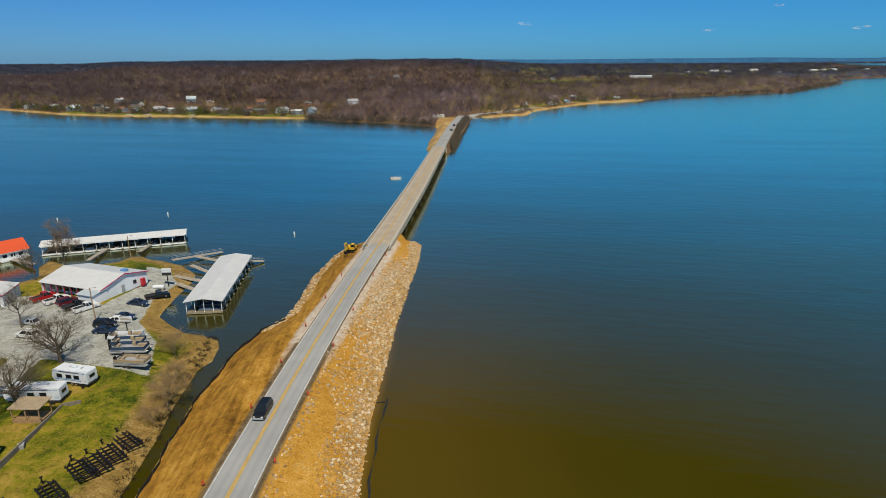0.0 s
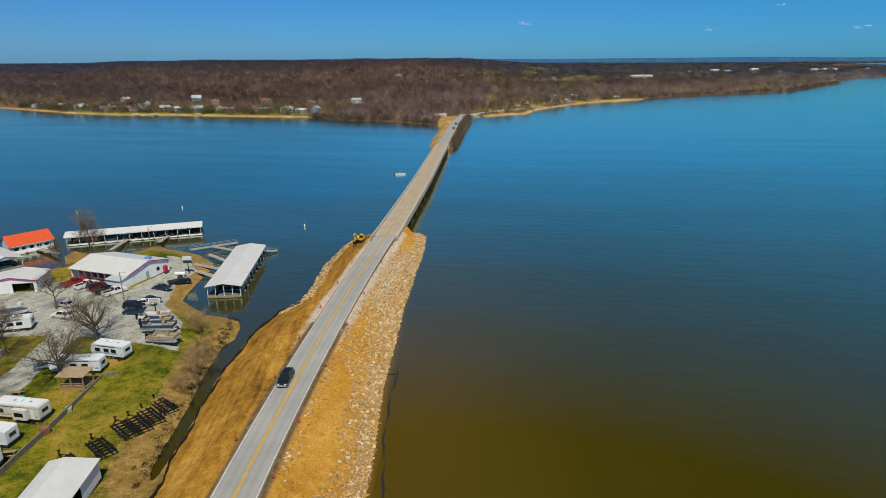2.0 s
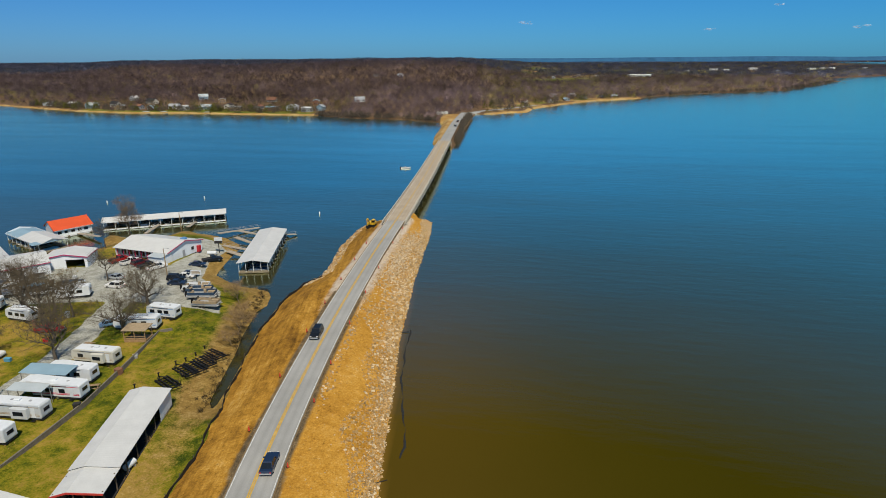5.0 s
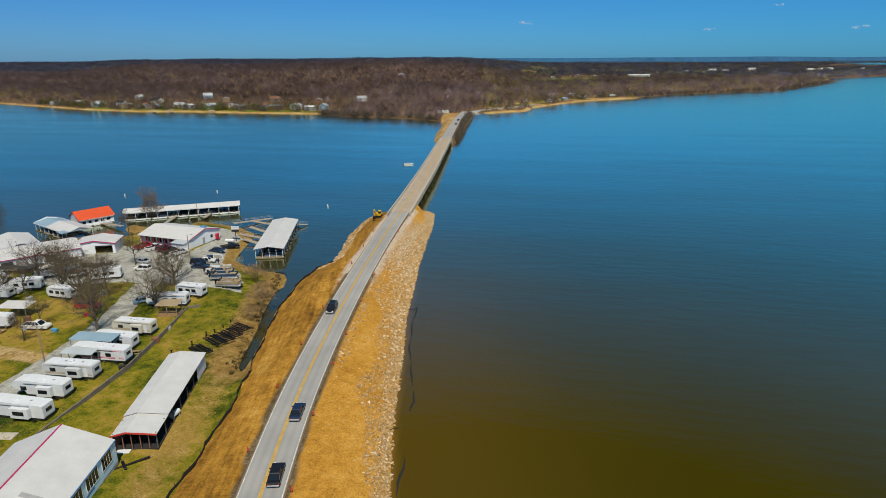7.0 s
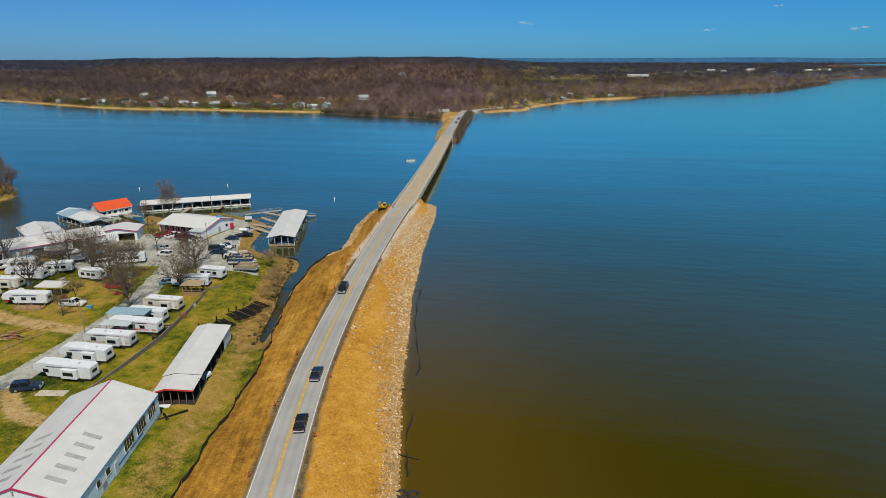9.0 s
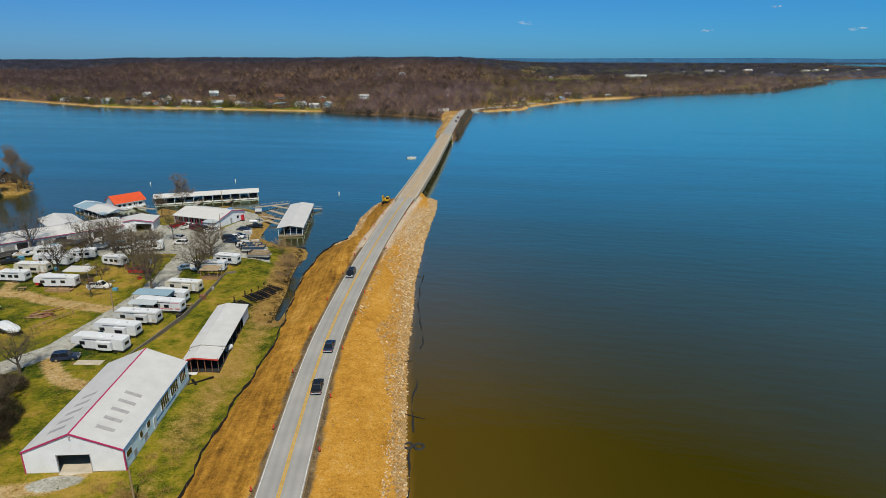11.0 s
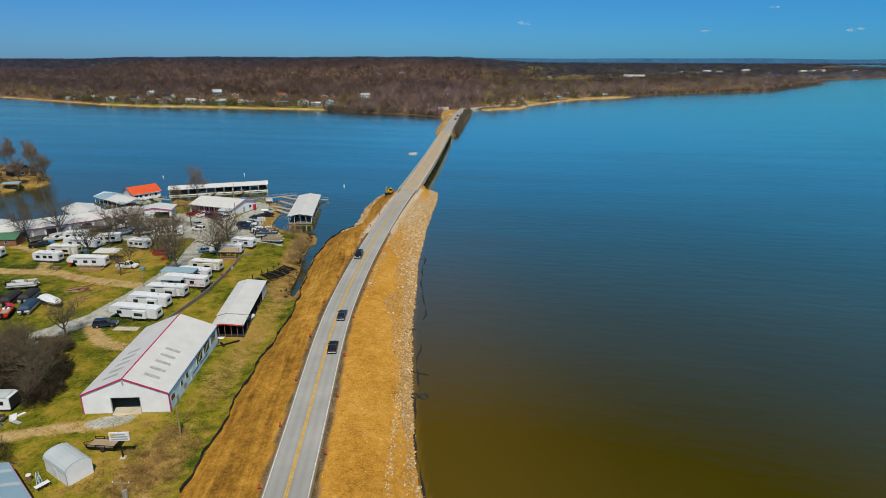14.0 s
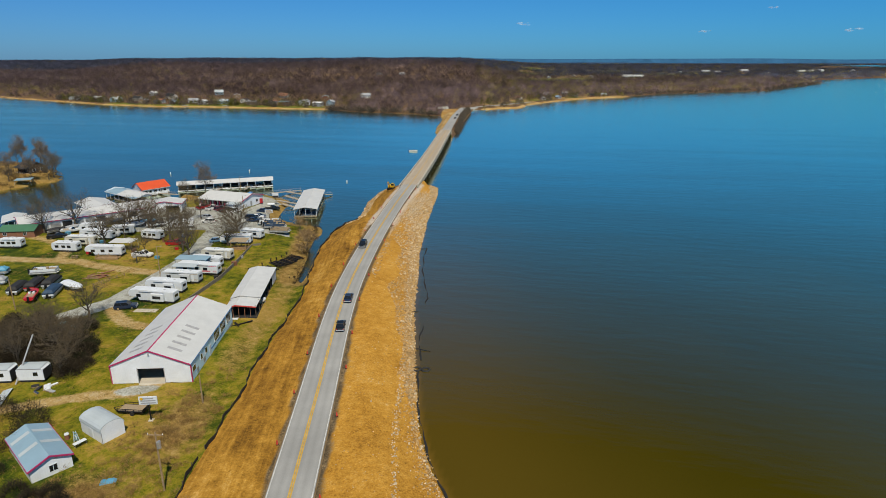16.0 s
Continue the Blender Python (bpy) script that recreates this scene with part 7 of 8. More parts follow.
# ---------- bare trees ----------
def grow(seed, h, half, limbs=7, trunk_r=0.34, fork=0.2, flat=0.5, twig_len=1.1, twig_n=2, lean=0.0):
    """A bare crown: tapered limbs that fork three times, and thin slivers for twigs."""
    r = random.Random(seed)
    lv, lf, tv, tf = [], [], [], []

    def seg(p, q, r0, r1, n):
        d = (q - p).normalized()
        a = d.orthogonal().normalized()
        b = d.cross(a)
        i = len(lv)
        for c, rr in ((p, r0), (q, r1)):
            for k in range(n):
                t = 6.2832 * k / n
                lv.append(tuple(c + rr * (math.cos(t) * a + math.sin(t) * b)))
        for k in range(n):
            lf.append((i + k, i + (k + 1) % n, i + n + (k + 1) % n, i + n + k))

    def wild(up=0.0):
        return Vector((r.uniform(-1, 1), r.uniform(-1, 1), r.uniform(-1, 1) + up))

    def twig(p, d, ln):
        side = d.cross(wild()).normalized() * (0.008 + 0.006 * ln)
        i = len(tv)
        m = p + d * ln * 0.55 + wild(0.2) * ln * 0.12
        e = p + d * ln + wild(0.4) * ln * 0.25
        tv.extend([tuple(p - side), tuple(p + side), tuple(m), tuple(m - side * 0.8), tuple(m + side * 0.8), tuple(e)])
        tf.extend([(i, i + 1, i + 2), (i + 3, i + 4, i + 5)])

    def limb(p, d, ln, rad, lev):
        n = (5, 4, 3)[lev]
        q = p
        for k in range(n):
            d = (d + wild() * (0.2, 0.26, 0.3)[lev] + Vector((0, 0, 0.07))).normalized()
            nq = q + d * ln / n
            r0, r1 = max(0.014, rad * (1 - 0.8 * k / n)), max(0.010, rad * (1 - 0.8 * (k + 1) / n))
            seg(q, nq, r0, r1, (6, 4, 3)[lev])
            q = nq
            if lev < 2 and k >= 1:
                for _ in range(2):
                    ax = d.cross(wild()).normalized()
                    limb(q, (d * 0.8 + ax * 0.8 + Vector((0, 0, 0.08))).normalized(), ln * (0.62 - 0.07 * k) * r.uniform(0.7, 1.2), max(r1 * 0.74, rad * 0.36), lev + 1)
            if lev == 2:
                for _ in range(twig_n):
                    ax = d.cross(wild()).normalized()
                    twig(q, (d * 0.9 + ax * 0.7 + Vector((0, 0, 0.1))).normalized(), twig_len * r.uniform(0.5, 1.3))
        if lev < 2:
            for _ in range(3):
                twig(q, (d + wild() * 0.5).normalized(), twig_len * r.uniform(0.6, 1.3))
    p, d = Vector((0, 0, -0.3)), Vector((lean, 0, 1)).normalized()
    top = h * 0.55
    marks = sorted(r.uniform(fork, 0.5) * h for _ in range(limbs))
    at_, k = 0.0, 0
    for i in range(7):
        nd = (d + wild() * 0.07).normalized()
        q = p + nd * (top + 0.3) / 7
        r0, r1 = trunk_r * (1.25 if i == 0 else 1 - 0.1 * i), trunk_r * (0.9 - 0.1 * i)
        seg(p, q, r0, r1, 8)
        while k < limbs and marks[k] <= q.z + 0.01:
            a = 2.4 * k + r.uniform(-0.5, 0.5)
            e = radians(r.uniform(8, 30) + (1 - flat) * 40 + 30 * (marks[k] / h - fork))
            limb(q, Vector((math.cos(a) * math.cos(e), math.sin(a) * math.cos(e), math.sin(e))), half * r.uniform(0.8, 1.1), r1 * 0.72, 0)
            k += 1
        p = q
    limb(p, Vector((0.1, 0.05, 1)).normalized(), h * 0.42, trunk_r * 0.3, 0)
    limb(p, Vector((-0.5, 0.3, 0.8)).normalized(), h * 0.38, trunk_r * 0.28, 0)
    kz = h / max(v[2] for v in lv)
    return [[(v[0], v[1], v[2] * kz) for v in lv], lf, [(v[0], v[1], v[2] * kz) for v in tv], tf]


def tree(name, x, y, rz, data, label, bark, twigm, cat="tree", z=None):
    b = thing(name, x, y, H(x, y) if z is None else z, rz, label, cat, "")
    raw_mesh("trunk", data[0], data[1], M[bark], b, True)
    raw_mesh("crown", data[2], data[3], M[twigm], b)
    return b


LABEL = "bare spreading deciduous tree with grey-brown branches"
wide = tree("bare_tree", -78.2, 100.6, 10, grow(11, 10.4, 6.6, 12, 0.44, 0.13, 0.7), "wide-spreading bare oak at the lot's edge", "bark", "twigs")
tall = tree("bare_tree", -81.1, 72.2, 40, grow(23, 11.6, 5.6, 10, 0.38, 0.18, 0.45, 1.1, 1), "tall bare tree beside the gravel lane", "bark", "twigs")
slim = tree("bare_tree", -97.2, 115.4, 80, grow(37, 9.6, 3.5, 8, 0.22, 0.28, 0.3, 1.1, 1), "slim bare tree by the marina lot", "bark", "twigs")
bud = tree("budding_tree", -110.6, 150.0, 0, grow(41, 15.0, 4.6, 9, 0.26, 0.2, 0.2, 1.1, 4), "leafless tree with reddish buds by the shore", "bark", "buds")
pale = tree("bare_tree", -52.5, 90.0, 0, grow(53, 6.6, 4.4, 8, 0.17, 0.06, 0.4, 1.0, 2, 0.2), "low pale bare tree leaning over the creek", "pale_bark", "pale_twigs")


def again(src, x, y, rz, s, label=None):
    o = copy_thing(src, pose(x, y, H(x, y), 0, 0, rz))
    o.scale = (s, s, s)
    if label:
        tagged(o, label)
    return o


for src, x, y, rz, s in ((wide, -75.1, 85.2, 130, 0.86), (tall, -93.9, 86.5, 200, 1.0), (tall, -102.2, 92.2, 300, 0.95), (tall, -111.9, 81.5, 250, 0.9), (tall, -134.0, 101.2, 20, 1.0),
                         (tall, -141.2, 95.6, 77, 0.9), (slim, -91.4, 92.6, 160, 1.05), (tall, -84.2, 30.4, 240, 0.7), (tall, -109.4, 102.8, 45, 0.9), (slim, -97.0, 94.6, 100, 1.0),
                         (slim, -117.0, 146.4, 10, 0.85), (tall, -86.6, 79.6, 280, 0.85), (slim, -93.9, 67.2, 30, 0.62), (tall, -114.5, 100.4, 190, 0.95),
                         (slim, -110.2, 89.6, 250, 0.9), (slim, -95.3, 74.2, 110, 0.66)):
    again(src, x, y, rz, s * 1.14, LABEL)
for x, y, rz, s in ((-225.0, 214.0, 0, 1.0), (-238.0, 212.0, 200, 0.9)):
    again(bud, x, y, rz, s, "leafless tree with reddish buds on the point")
for x, y, rz, s in ((-54.6, 97.0, 60, 0.7), (-58.0, 105.5, 170, 0.85), (-51.8, 85.0, 250, 0.6)):
    again(pale, x, y, rz, s, "low pale bare shrub on the creek bank")


# ---------- brush ----------
def sliver_cloud(centres, sizes, count, ln, width, up=0.35, seed=1):
    """Many slivers filling lumpy domes."""
    r = np.random.default_rng(seed)
    c = np.repeat(np.asarray(centres, float), count, 0)
    s = np.repeat(np.asarray(sizes, float).reshape(-1, 2), count, 0)
    n = len(c)
    a, u = r.uniform(0, 6.2832, n), r.uniform(0, 1, n)
    e = np.arccos(1 - u)
    rad = r.uniform(0.35, 1.0, n) ** 0.5
    out = np.stack([np.sin(e) * np.cos(a), np.sin(e) * np.sin(a), np.cos(e)], -1)
    p = c + out * rad[:, None] * np.stack([s[:, 0], s[:, 0], s[:, 1]], -1)
    d = out * 0.8 + r.normal(0, 0.45, (n, 3)) + np.array([0, 0, up])
    d /= np.linalg.norm(d, axis=1)[:, None]
    side = np.cross(d, r.normal(0, 1, (n, 3)))
    side /= np.linalg.norm(side, axis=1)[:, None] + 1e-9
    L_ = (ln * r.uniform(0.5, 1.4, n))[:, None]
    w = (width * r.uniform(0.6, 1.4, n))[:, None]
    v = np.stack([p - side * w / 2, p + side * w / 2, p + d * L_], 1).reshape(-1, 3)
    return v, np.arange(3 * n).reshape(-1, 3)


def thicket(name, spots, count, ln, width, material, label, seed):
    cs = [(x, y, H(x, y)) for x, y, _, _ in spots]
    v, f = sliver_cloud(cs, [(a, b) for _, _, a, b in spots], count, ln, width, 0.35, seed)
    tagged(raw_mesh(name, v, f, M[material]), label, "brush", kind="stuff")


big = []
for _ in range(270):
    x, y = rng.uniform(-110, -69), rng.uniform(1, 28)
    if ((x + 89) / 20) ** 2 + ((y - 13.5) / 14) ** 2 < 1.05 and x < -70.9 - max(0, y - 11) * 0.72 and not (x < -75 and y < 7.0):
        big.append((x, y, rng.uniform(1.3, 2.6), rng.uniform(1.0, 3.3)))
# near-black slivers carry the thicket's inner shade in their colour
thicket("thicket", big, 1150, 0.9, 0.045, "dark_brush", "dense leafless thicket, inner shade put into its dark colour", 3)
# paler brown layer stands for the twigs lit from above
thicket("thicket", [(x, y, a, b * 1.05) for x, y, a, b in big], 140, 1.1, 0.04, "twigs", "brown twigs of the thicket, its sunlit tops put into colour", 33)
thicket("evergreen_shrub", [(x, y, a * 0.9, b * 0.7) for x, y, a, b in big[::3]], 1000, 0.35, 0.12, "evergreen", "dark green undergrowth inside the thicket", 4)
for i, (x, y, sc) in enumerate(((-88.0, 21.5, 0.72), (-84.0, 18.5, 0.8), (-84.5, 9.5, 0.7), (-76.0, 11.0, 0.66), (-91.0, 13.0, 0.75), (-80.0, 14.0, 0.8), (-73.8, 6.0, 0.5), (-78.5, 19.5, 0.6), (-88.5, 6.5, 0.6))):
    again(wide if i % 2 else tall, x, y, 51 * i, sc, "bare tangled tree inside the thicket")
banks = []
for _ in range(110):
    y = rng.uniform(40, 118)
    x = np.interp(y, [40, 60, 82, 103, 118], [-47.5, -50.5, -52, -55, -58]) - abs(rng.gauss(0, 2.2))
    banks.append((x, y, rng.uniform(0.3, 0.9), rng.uniform(0.3, 0.9)))
thicket("bank_brush", banks, 26, 0.7, 0.022, "brush", "dry brown brush along the creek bank", 5)
creek = []
for _ in range(150):
    y = rng.uniform(58, 118)
    x = np.interp(y, [58, 65, 73, 82, 94, 104, 118], [-46.4, -47.7, -48.7, -49.9, -52.6, -53.3, -56]) + rng.gauss(-0.2, 0.7)
    creek.append((float(x), y, rng.uniform(0.2, 0.6), rng.uniform(0.2, 0.6)))
thicket("creek_debris", creek, 40, 0.5, 0.04, "dark_brush", "dark dead reeds and drift along the creek", 18)
dead = []
for _ in range(260):
    x, y = rng.gauss(-45.5, 3.2), rng.gauss(-8, 8)
    if x < float(fence_x(y)) - 1.8:
        dead.append((x, y, rng.uniform(0.3, 0.8), rng.uniform(0.25, 0.6)))
for _ in range(140):
    dead.append((rng.gauss(-50, 5), rng.gauss(-25, 3.0), rng.uniform(0.4, 1.0), rng.uniform(0.3, 0.9)))
thicket("dead_grass", dead, 70, 0.6, 0.03, "brush", "tall dead straw-coloured grass", 6)
thicket("shrub_thicket", [(-59.5, -24.5, 1.6, 1.8), (-56.5, -25.5, 1.4, 1.6), (-67.0, -10.5, 2.6, 3.4), (-69.5, -8.0, 2.8, 3.2), (-66.8, -14.5, 2.0, 3.0), (-72, -10, 3.2, 3.6), (-74, -15, 3.4, 4), (-70.0, -17.5, 2.8, 3.0), (-66.0, -21.0, 2, 1.6), (-76, -6, 2.6, 2.4), (-54.5, -24.5, 1.6, 1.6), (-52.5, -26, 1.4, 1.6)], 1100, 0.8, 0.04, "dark_brush", "leafless dark shrubs around the sheds", 7)
tufts = []
for _ in range(2600):
    x, y = rng.uniform(-125, -44), rng.uniform(-25, 125)
    if inland(MAIN, np.array([x]), np.array([y]))[0] > 1 and x < float(fence_x(y)) - 0.6 and float(line_dist(LANE, np.array([x]), np.array([y]))[0]) > 4 and inland(PARK, np.array([x]), np.array([y]))[0] < -1:
        if not (-67 < x < -46 and 2 < y < 62):
            tufts.append((x, y, rng.uniform(0.3, 0.9), rng.uniform(0.06, 0.2)))
thicket("green_tufts", [(x + 0.7, y + 0.9, a * 1.3, b) for x, y, a, b in tufts], 26, 0.2, 0.05, "evergreen_pale", "clumps of fresh green grass", 19)
thicket("grass_tufts", tufts, 30, 0.26, 0.04, "brush", "scattered dry grass tufts", 8)


thicket("embankment_brush", [(float(road_x(q)) + rng.uniform(5.0, 8.5), q, rng.uniform(1.0, 2.2), rng.uniform(1.5, 5.5)) for q in [rng.uniform(394, 600) for _ in range(150)]], 110, 1.4, 0.16, "bark", "leafless scrub on the far embankment", 12)


shore = []
for a, b2, n in (((-176, 622), (-134, 594), 26), ((-134, 594), (-76, 578), 34), ((-76, 578), (-42, 553), 22), ((250, 927), (316, 992), 22), ((316, 992), (426, 1053), 34), ((426, 1053), (550, 1121), 36), ((550, 1121), (700, 1315), 50), ((700, 1315), (846, 1502), 50)):
    for _ in range(n):
        k = rng.random()
        shore.append((a[0] + (b2[0] - a[0]) * k + rng.uniform(-2, 2), a[1] + (b2[1] - a[1]) * k + rng.uniform(-0.5, 5), rng.uniform(1.8, 3.6), rng.uniform(2.5, 7.0)))
lake_trees, leafing = [], []
for _ in range(170):
    x = rng.uniform(-590, -178)
    y = float(np.interp(x, [-596, -477, -394, -331, -264, -176], [737, 673, 645, 645, 632, 620])) + rng.uniform(7, 34)
    (lake_trees if rng.random() < 0.7 else leafing).append((x, y, rng.uniform(2.0, 4.2), rng.uniform(4.5, 10.0)))
prng = random.Random(91)
park_trees, park_green = [], []
while len(park_trees) + len(park_green) < 60:
    x, y = prng.uniform(5, 235), prng.uniform(645, 920)
    if float(inland(PARKS_FAR, np.array([x]), np.array([y]))[0]) > 4:
        (park_green if prng.random() < 0.35 else park_trees).append((x, y, prng.uniform(2.0, 4.4), prng.uniform(5.0, 10.5)))
thicket("park_trees", park_trees, 170, 2.0, 0.26, "bark", "bare trees standing in the far shore park", 116)
thicket("leafing_park_trees", park_green, 150, 1.5, 0.4, "evergreen_pale", "yellow-green spring trees in the far shore park", 117)
thicket("lakeside_trees", lake_trees, 170, 2.0, 0.26, "bark", "bare trees standing between the far houses", 16)
thicket("leafing_trees", leafing, 150, 1.5, 0.4, "evergreen_pale", "yellow-green spring trees between the far houses", 17)
thicket("shore_brush", shore, 90, 1.8, 0.3, "bark", "leafless brush hanging over the far shoreline", 14)
isle = []
for _ in range(190):
    x, y = rng.uniform(-262, -203), rng.uniform(166, 232)
    if inland(ISLE, np.array([x]), np.array([y]))[0] > 1.0 and math.hypot(x + 224, y - 203) > 8:
        isle.append((x, y, rng.uniform(0.7, 1.6), rng.uniform(0.6, 1.8)))
thicket("point_scrub", isle[::2], 120, 0.9, 0.06, "dark_brush", "dark leafless scrub on the wooded point", 25)
thicket("point_brush", isle, 160, 0.8, 0.06, "brush", "dry brush on the wooded point", 15)
for i, (x, y, s) in enumerate(((-206.5, 190.0, 1.0), (-208.5, 196.5, 1.1), (-243, 222, 1.1), (-246, 205, 1.1), (-238.0, 196.5, 0.8), (-231.0, 219.0, 1.1), (-250.0, 190.0, 1.0), (-240.0, 178.0, 0.9), (-210.5, 184.0, 0.9), (-213.5, 203.5, 1.0), (-218.0, 211.5, 0.9), (-226.0, 190.0, 0.8), (-233.0, 181.0, 0.9), (-217.5, 178.5, 0.7))):
    again((slim, tall, bud)[i % 3], x, y, 67 * i, s, "tall bare tree on the wooded point")


# ---------- far woods ----------
def far_woods():
    r = np.random.default_rng(9)
    rings = ((540, 1000, 8.6, 190, 1.5, 0.17, 4.9, 10.5), (1000, 1700, 13.0, 84, 2.2, 0.40, 7.2, 11.5), (1700, 3000, 19.0, 36, 3.6, 0.95, 11.5, 10.5), (3000, 4600, 33.0, 26, 6.0, 2.0, 20.0, 10.5))
    for y0, y1, gap, count, ln, wd, rad, tallness in rings:
        xs_, ys_ = np.meshgrid(np.arange(-0.98 * y1, 0.98 * y1, gap), np.arange(y0, y1, gap))
        x = (xs_ + r.uniform(-0.45, 0.45, xs_.shape) * gap).ravel()
        y = (ys_ + r.uniform(-0.45, 0.45, xs_.shape) * gap).ravel()
        keep = np.abs(x) < 0.95 * y
        x, y = x[keep], y[keep]
        d = inland(FAR, x, y)
        sand, lawn = cover_masks(x, y)[5:7]
        open_ = np.maximum(sand, lawn)
        thin = np.where((x < -165) & (d < 50), 0.34, np.where((x < -165) & (d < 95), 0.6, 1.0))
        thin = np.where(smooth(inland(PARKS_FAR, x, y), 0, 5) > 0.5, 0.22, thin)
        thin = np.where((open_ > 0.4) & (x < 0), 0.15, thin)
        thin = np.where((open_ > 0.4) & (y > 1250) & (x > 0), 0.06 + 0.5 * (np.abs(waves(x, y, 700, 31)) < 0.12), thin)
        near_road = line_dist([(a, b) for b, a in FAR_ROAD], x, y) < 9
        thin = np.where(near_road | ((y < 610) & (x > -36) & (x < 0)), 0.0, thin)
        thin = np.where((y > 2950) & (y < 4300) & (x > 0.54 * y + 100 * waves(x, y, 900, 91)), 0.04, thin)
        for hx, hy in FAR_HOUSES:
            thin = np.where((np.abs(x - hx - (hy - y) * hx / hy * -1) < 8) & (y < hy + 6) & (y > hy - 26), 0.05, thin)
        for u, dist, w, l in SHEDS_FAR:
            if w > 9:
                thin = np.where((np.abs(x / y - u) * dist < l * 0.6) & (y < dist + 20) & (y > dist * 0.9), 0.08, thin)
        ok = (d > np.where((x > -165) & (x < 0) | (x > 245), 0.8, 3.0)) & (r.uniform(0, 1, x.shape) < thin)
        x, y, d = x[ok], y[ok], d[ok]
        z = height(x, y)
        hgt = tallness * r.uniform(0.5, 1.4, x.shape) * (0.75 + 0.25 * smooth(d, 0, 60))
        green = r.uniform(0, 1, x.shape) < np.where((d < 110) & (x < -150), 0.3, np.where(x > 0, np.where(y < 1700, 0.24, 0.15), 0.02))
        for sel, nm, mt, lb in ((~green, "far_woods", "woods", "leafless woods on the far shore, haze tint in their colour"), (green, "spring_trees", "spring", "scattered trees in yellow-green spring leaf")):
            if sel.sum() == 0:
                continue
            k = sel.sum()
            own = rad * r.uniform(0.75, 1.2, k) * (hgt[sel] / tallness)
            c = np.stack([x[sel], y[sel], z[sel] + hgt[sel] * 0.1], -1)
            v, f = sliver_cloud(c, np.stack([own, hgt[sel] * 0.8], -1), count, ln, wd, 0.15, 10 + int(y0))
            # rings beyond 1700 m take the colour with haze painted in
            ob = raw_mesh(nm, v, f, M["hazed_wood" if y0 >= 1700 and mt == "woods" else mt])
            each = np.exp(r.normal(0, 0.38, k)) * (1 + 0.35 * waves(x[sel], y[sel] * 0.5, 70, 61))
            each = each * (1 + 0.7 * smooth(x[sel], -260, -90) * (1 - smooth(d[sel], 90, 260)))
            at = ob.data.attributes.new("tone", "FLOAT", "POINT")
            at.data.foreach_set("value", np.repeat(each, count * 3).astype(np.float32))
            tagged(ob, lb, "woods", kind="stuff")
        if y0 < 1700:
            k = len(x)
            a = r.uniform(0, 3.14, k)
            w = 0.16 if y0 < 1000 else 0.3
            px, py = np.cos(a) * w, np.sin(a) * w
            v = np.stack([np.stack([x - px, y - py, z - 0.3], -1), np.stack([x + px, y + py, z - 0.3], -1), np.stack([x, y, z + hgt * 0.75], -1)], 1).reshape(-1, 3)
            tagged(raw_mesh("far_trunks", v, np.arange(3 * k).reshape(-1, 3), M["pale_bark"]), "grey trunks of the far woods", "woods", kind="stuff")


# the houses' plots along the far shore: place along it and depth behind it
PLOTS = ((-560, 18), (-520, 30), (-478, 25), (-455, 45), (-430, 22), (-408, 28), (-385, 22), (-366, 40), (-345, 20), (-322, 30), (-300, 48), (-280, 22), (-258, 40), (-236, 24), (-214, 34), (-192, 20), (-180, 36), (-420, 80), (-330, 95), (-265, 110), (-200, 90), (-150, 130), (-470, 110), (-370, 130))
# farm and warehouse buildings inland: bearing, distance, width, length
SHEDS_FAR = ((0.258, 1760, 30, 56), (0.30, 2150, 10, 22), (0.37, 2450, 14, 30), (0.39, 2420, 12, 24), (0.43, 2600, 14, 36), (0.52, 2500, 12, 34), (0.535, 2560, 12, 26), (0.55, 2600, 16, 36), (0.60, 2650, 14, 30), (0.33, 2300, 10, 16), (0.2, 1900, 9, 14), (0.16, 1800, 9, 14), (-0.13, 1150, 8, 13), (-0.17, 1120, 8, 13), (0.47, 2300, 10, 20), (0.12, 1650, 9, 14), (0.22, 1650, 8, 12), (0.19, 1700, 8, 12), (0.24, 1850, 9, 14))
FAR_HOUSES = [(px, float(np.interp(px, [-596, -477, -394, -331, -264, -176, -134], [737, 673, 645, 645, 632, 620, 592])) + dep + 8) for px, dep in PLOTS]
far_woods()


# ---------- far houses ----------
def house(x, y, rz, w, l, ev, rd, wall, roof, label):
    z = H(x, y)
    b = thing("house", x, y, z, rz, label, "house", "houses on the far shore")
    hw, hl = w / 2, l / 2
    part("wall", box(-hw, hw, -hl, hl, -1.0, ev), M[wall], b)
    for y0 in (-hl, hl - 0.15):
        part("gable", prof([(-hw, ev), (hw, ev), (0, rd - 0.1)], y0, y0 + 0.15, "y"), M[wall], b)
    slope_roof("roof", hw, -hl, hl, ev, rd, M[roof], b, 0.15, 0.5)
    for s, fc in ((1, "+x"), (-1, "-x")):
        for yy in (-hl * 0.55, hl * 0.05, hl * 0.6):
            window_unit(b, s * (hw + 0.02), yy, 1.0, 1.5, 1.2, fc, "white", 0)
    for yy, fc in ((-hl - 0.02, "-y"), (hl + 0.02, "+y")):
        for xx in (-hw * 0.45, hw * 0.45):
            window_unit(b, xx, yy, 1.0, 1.3, 1.2, fc, "white", 0)
    part("door", box(-hw - 0.06, -hw, hl * 0.3, hl * 0.3 + 1.0, 0, 2.1), M["brick"], b)
    part("chimney", box(hw * 0.3, hw * 0.3 + 0.7, -0.4, 0.4, ev, rd + 0.8), M["brick"], b)
    return b


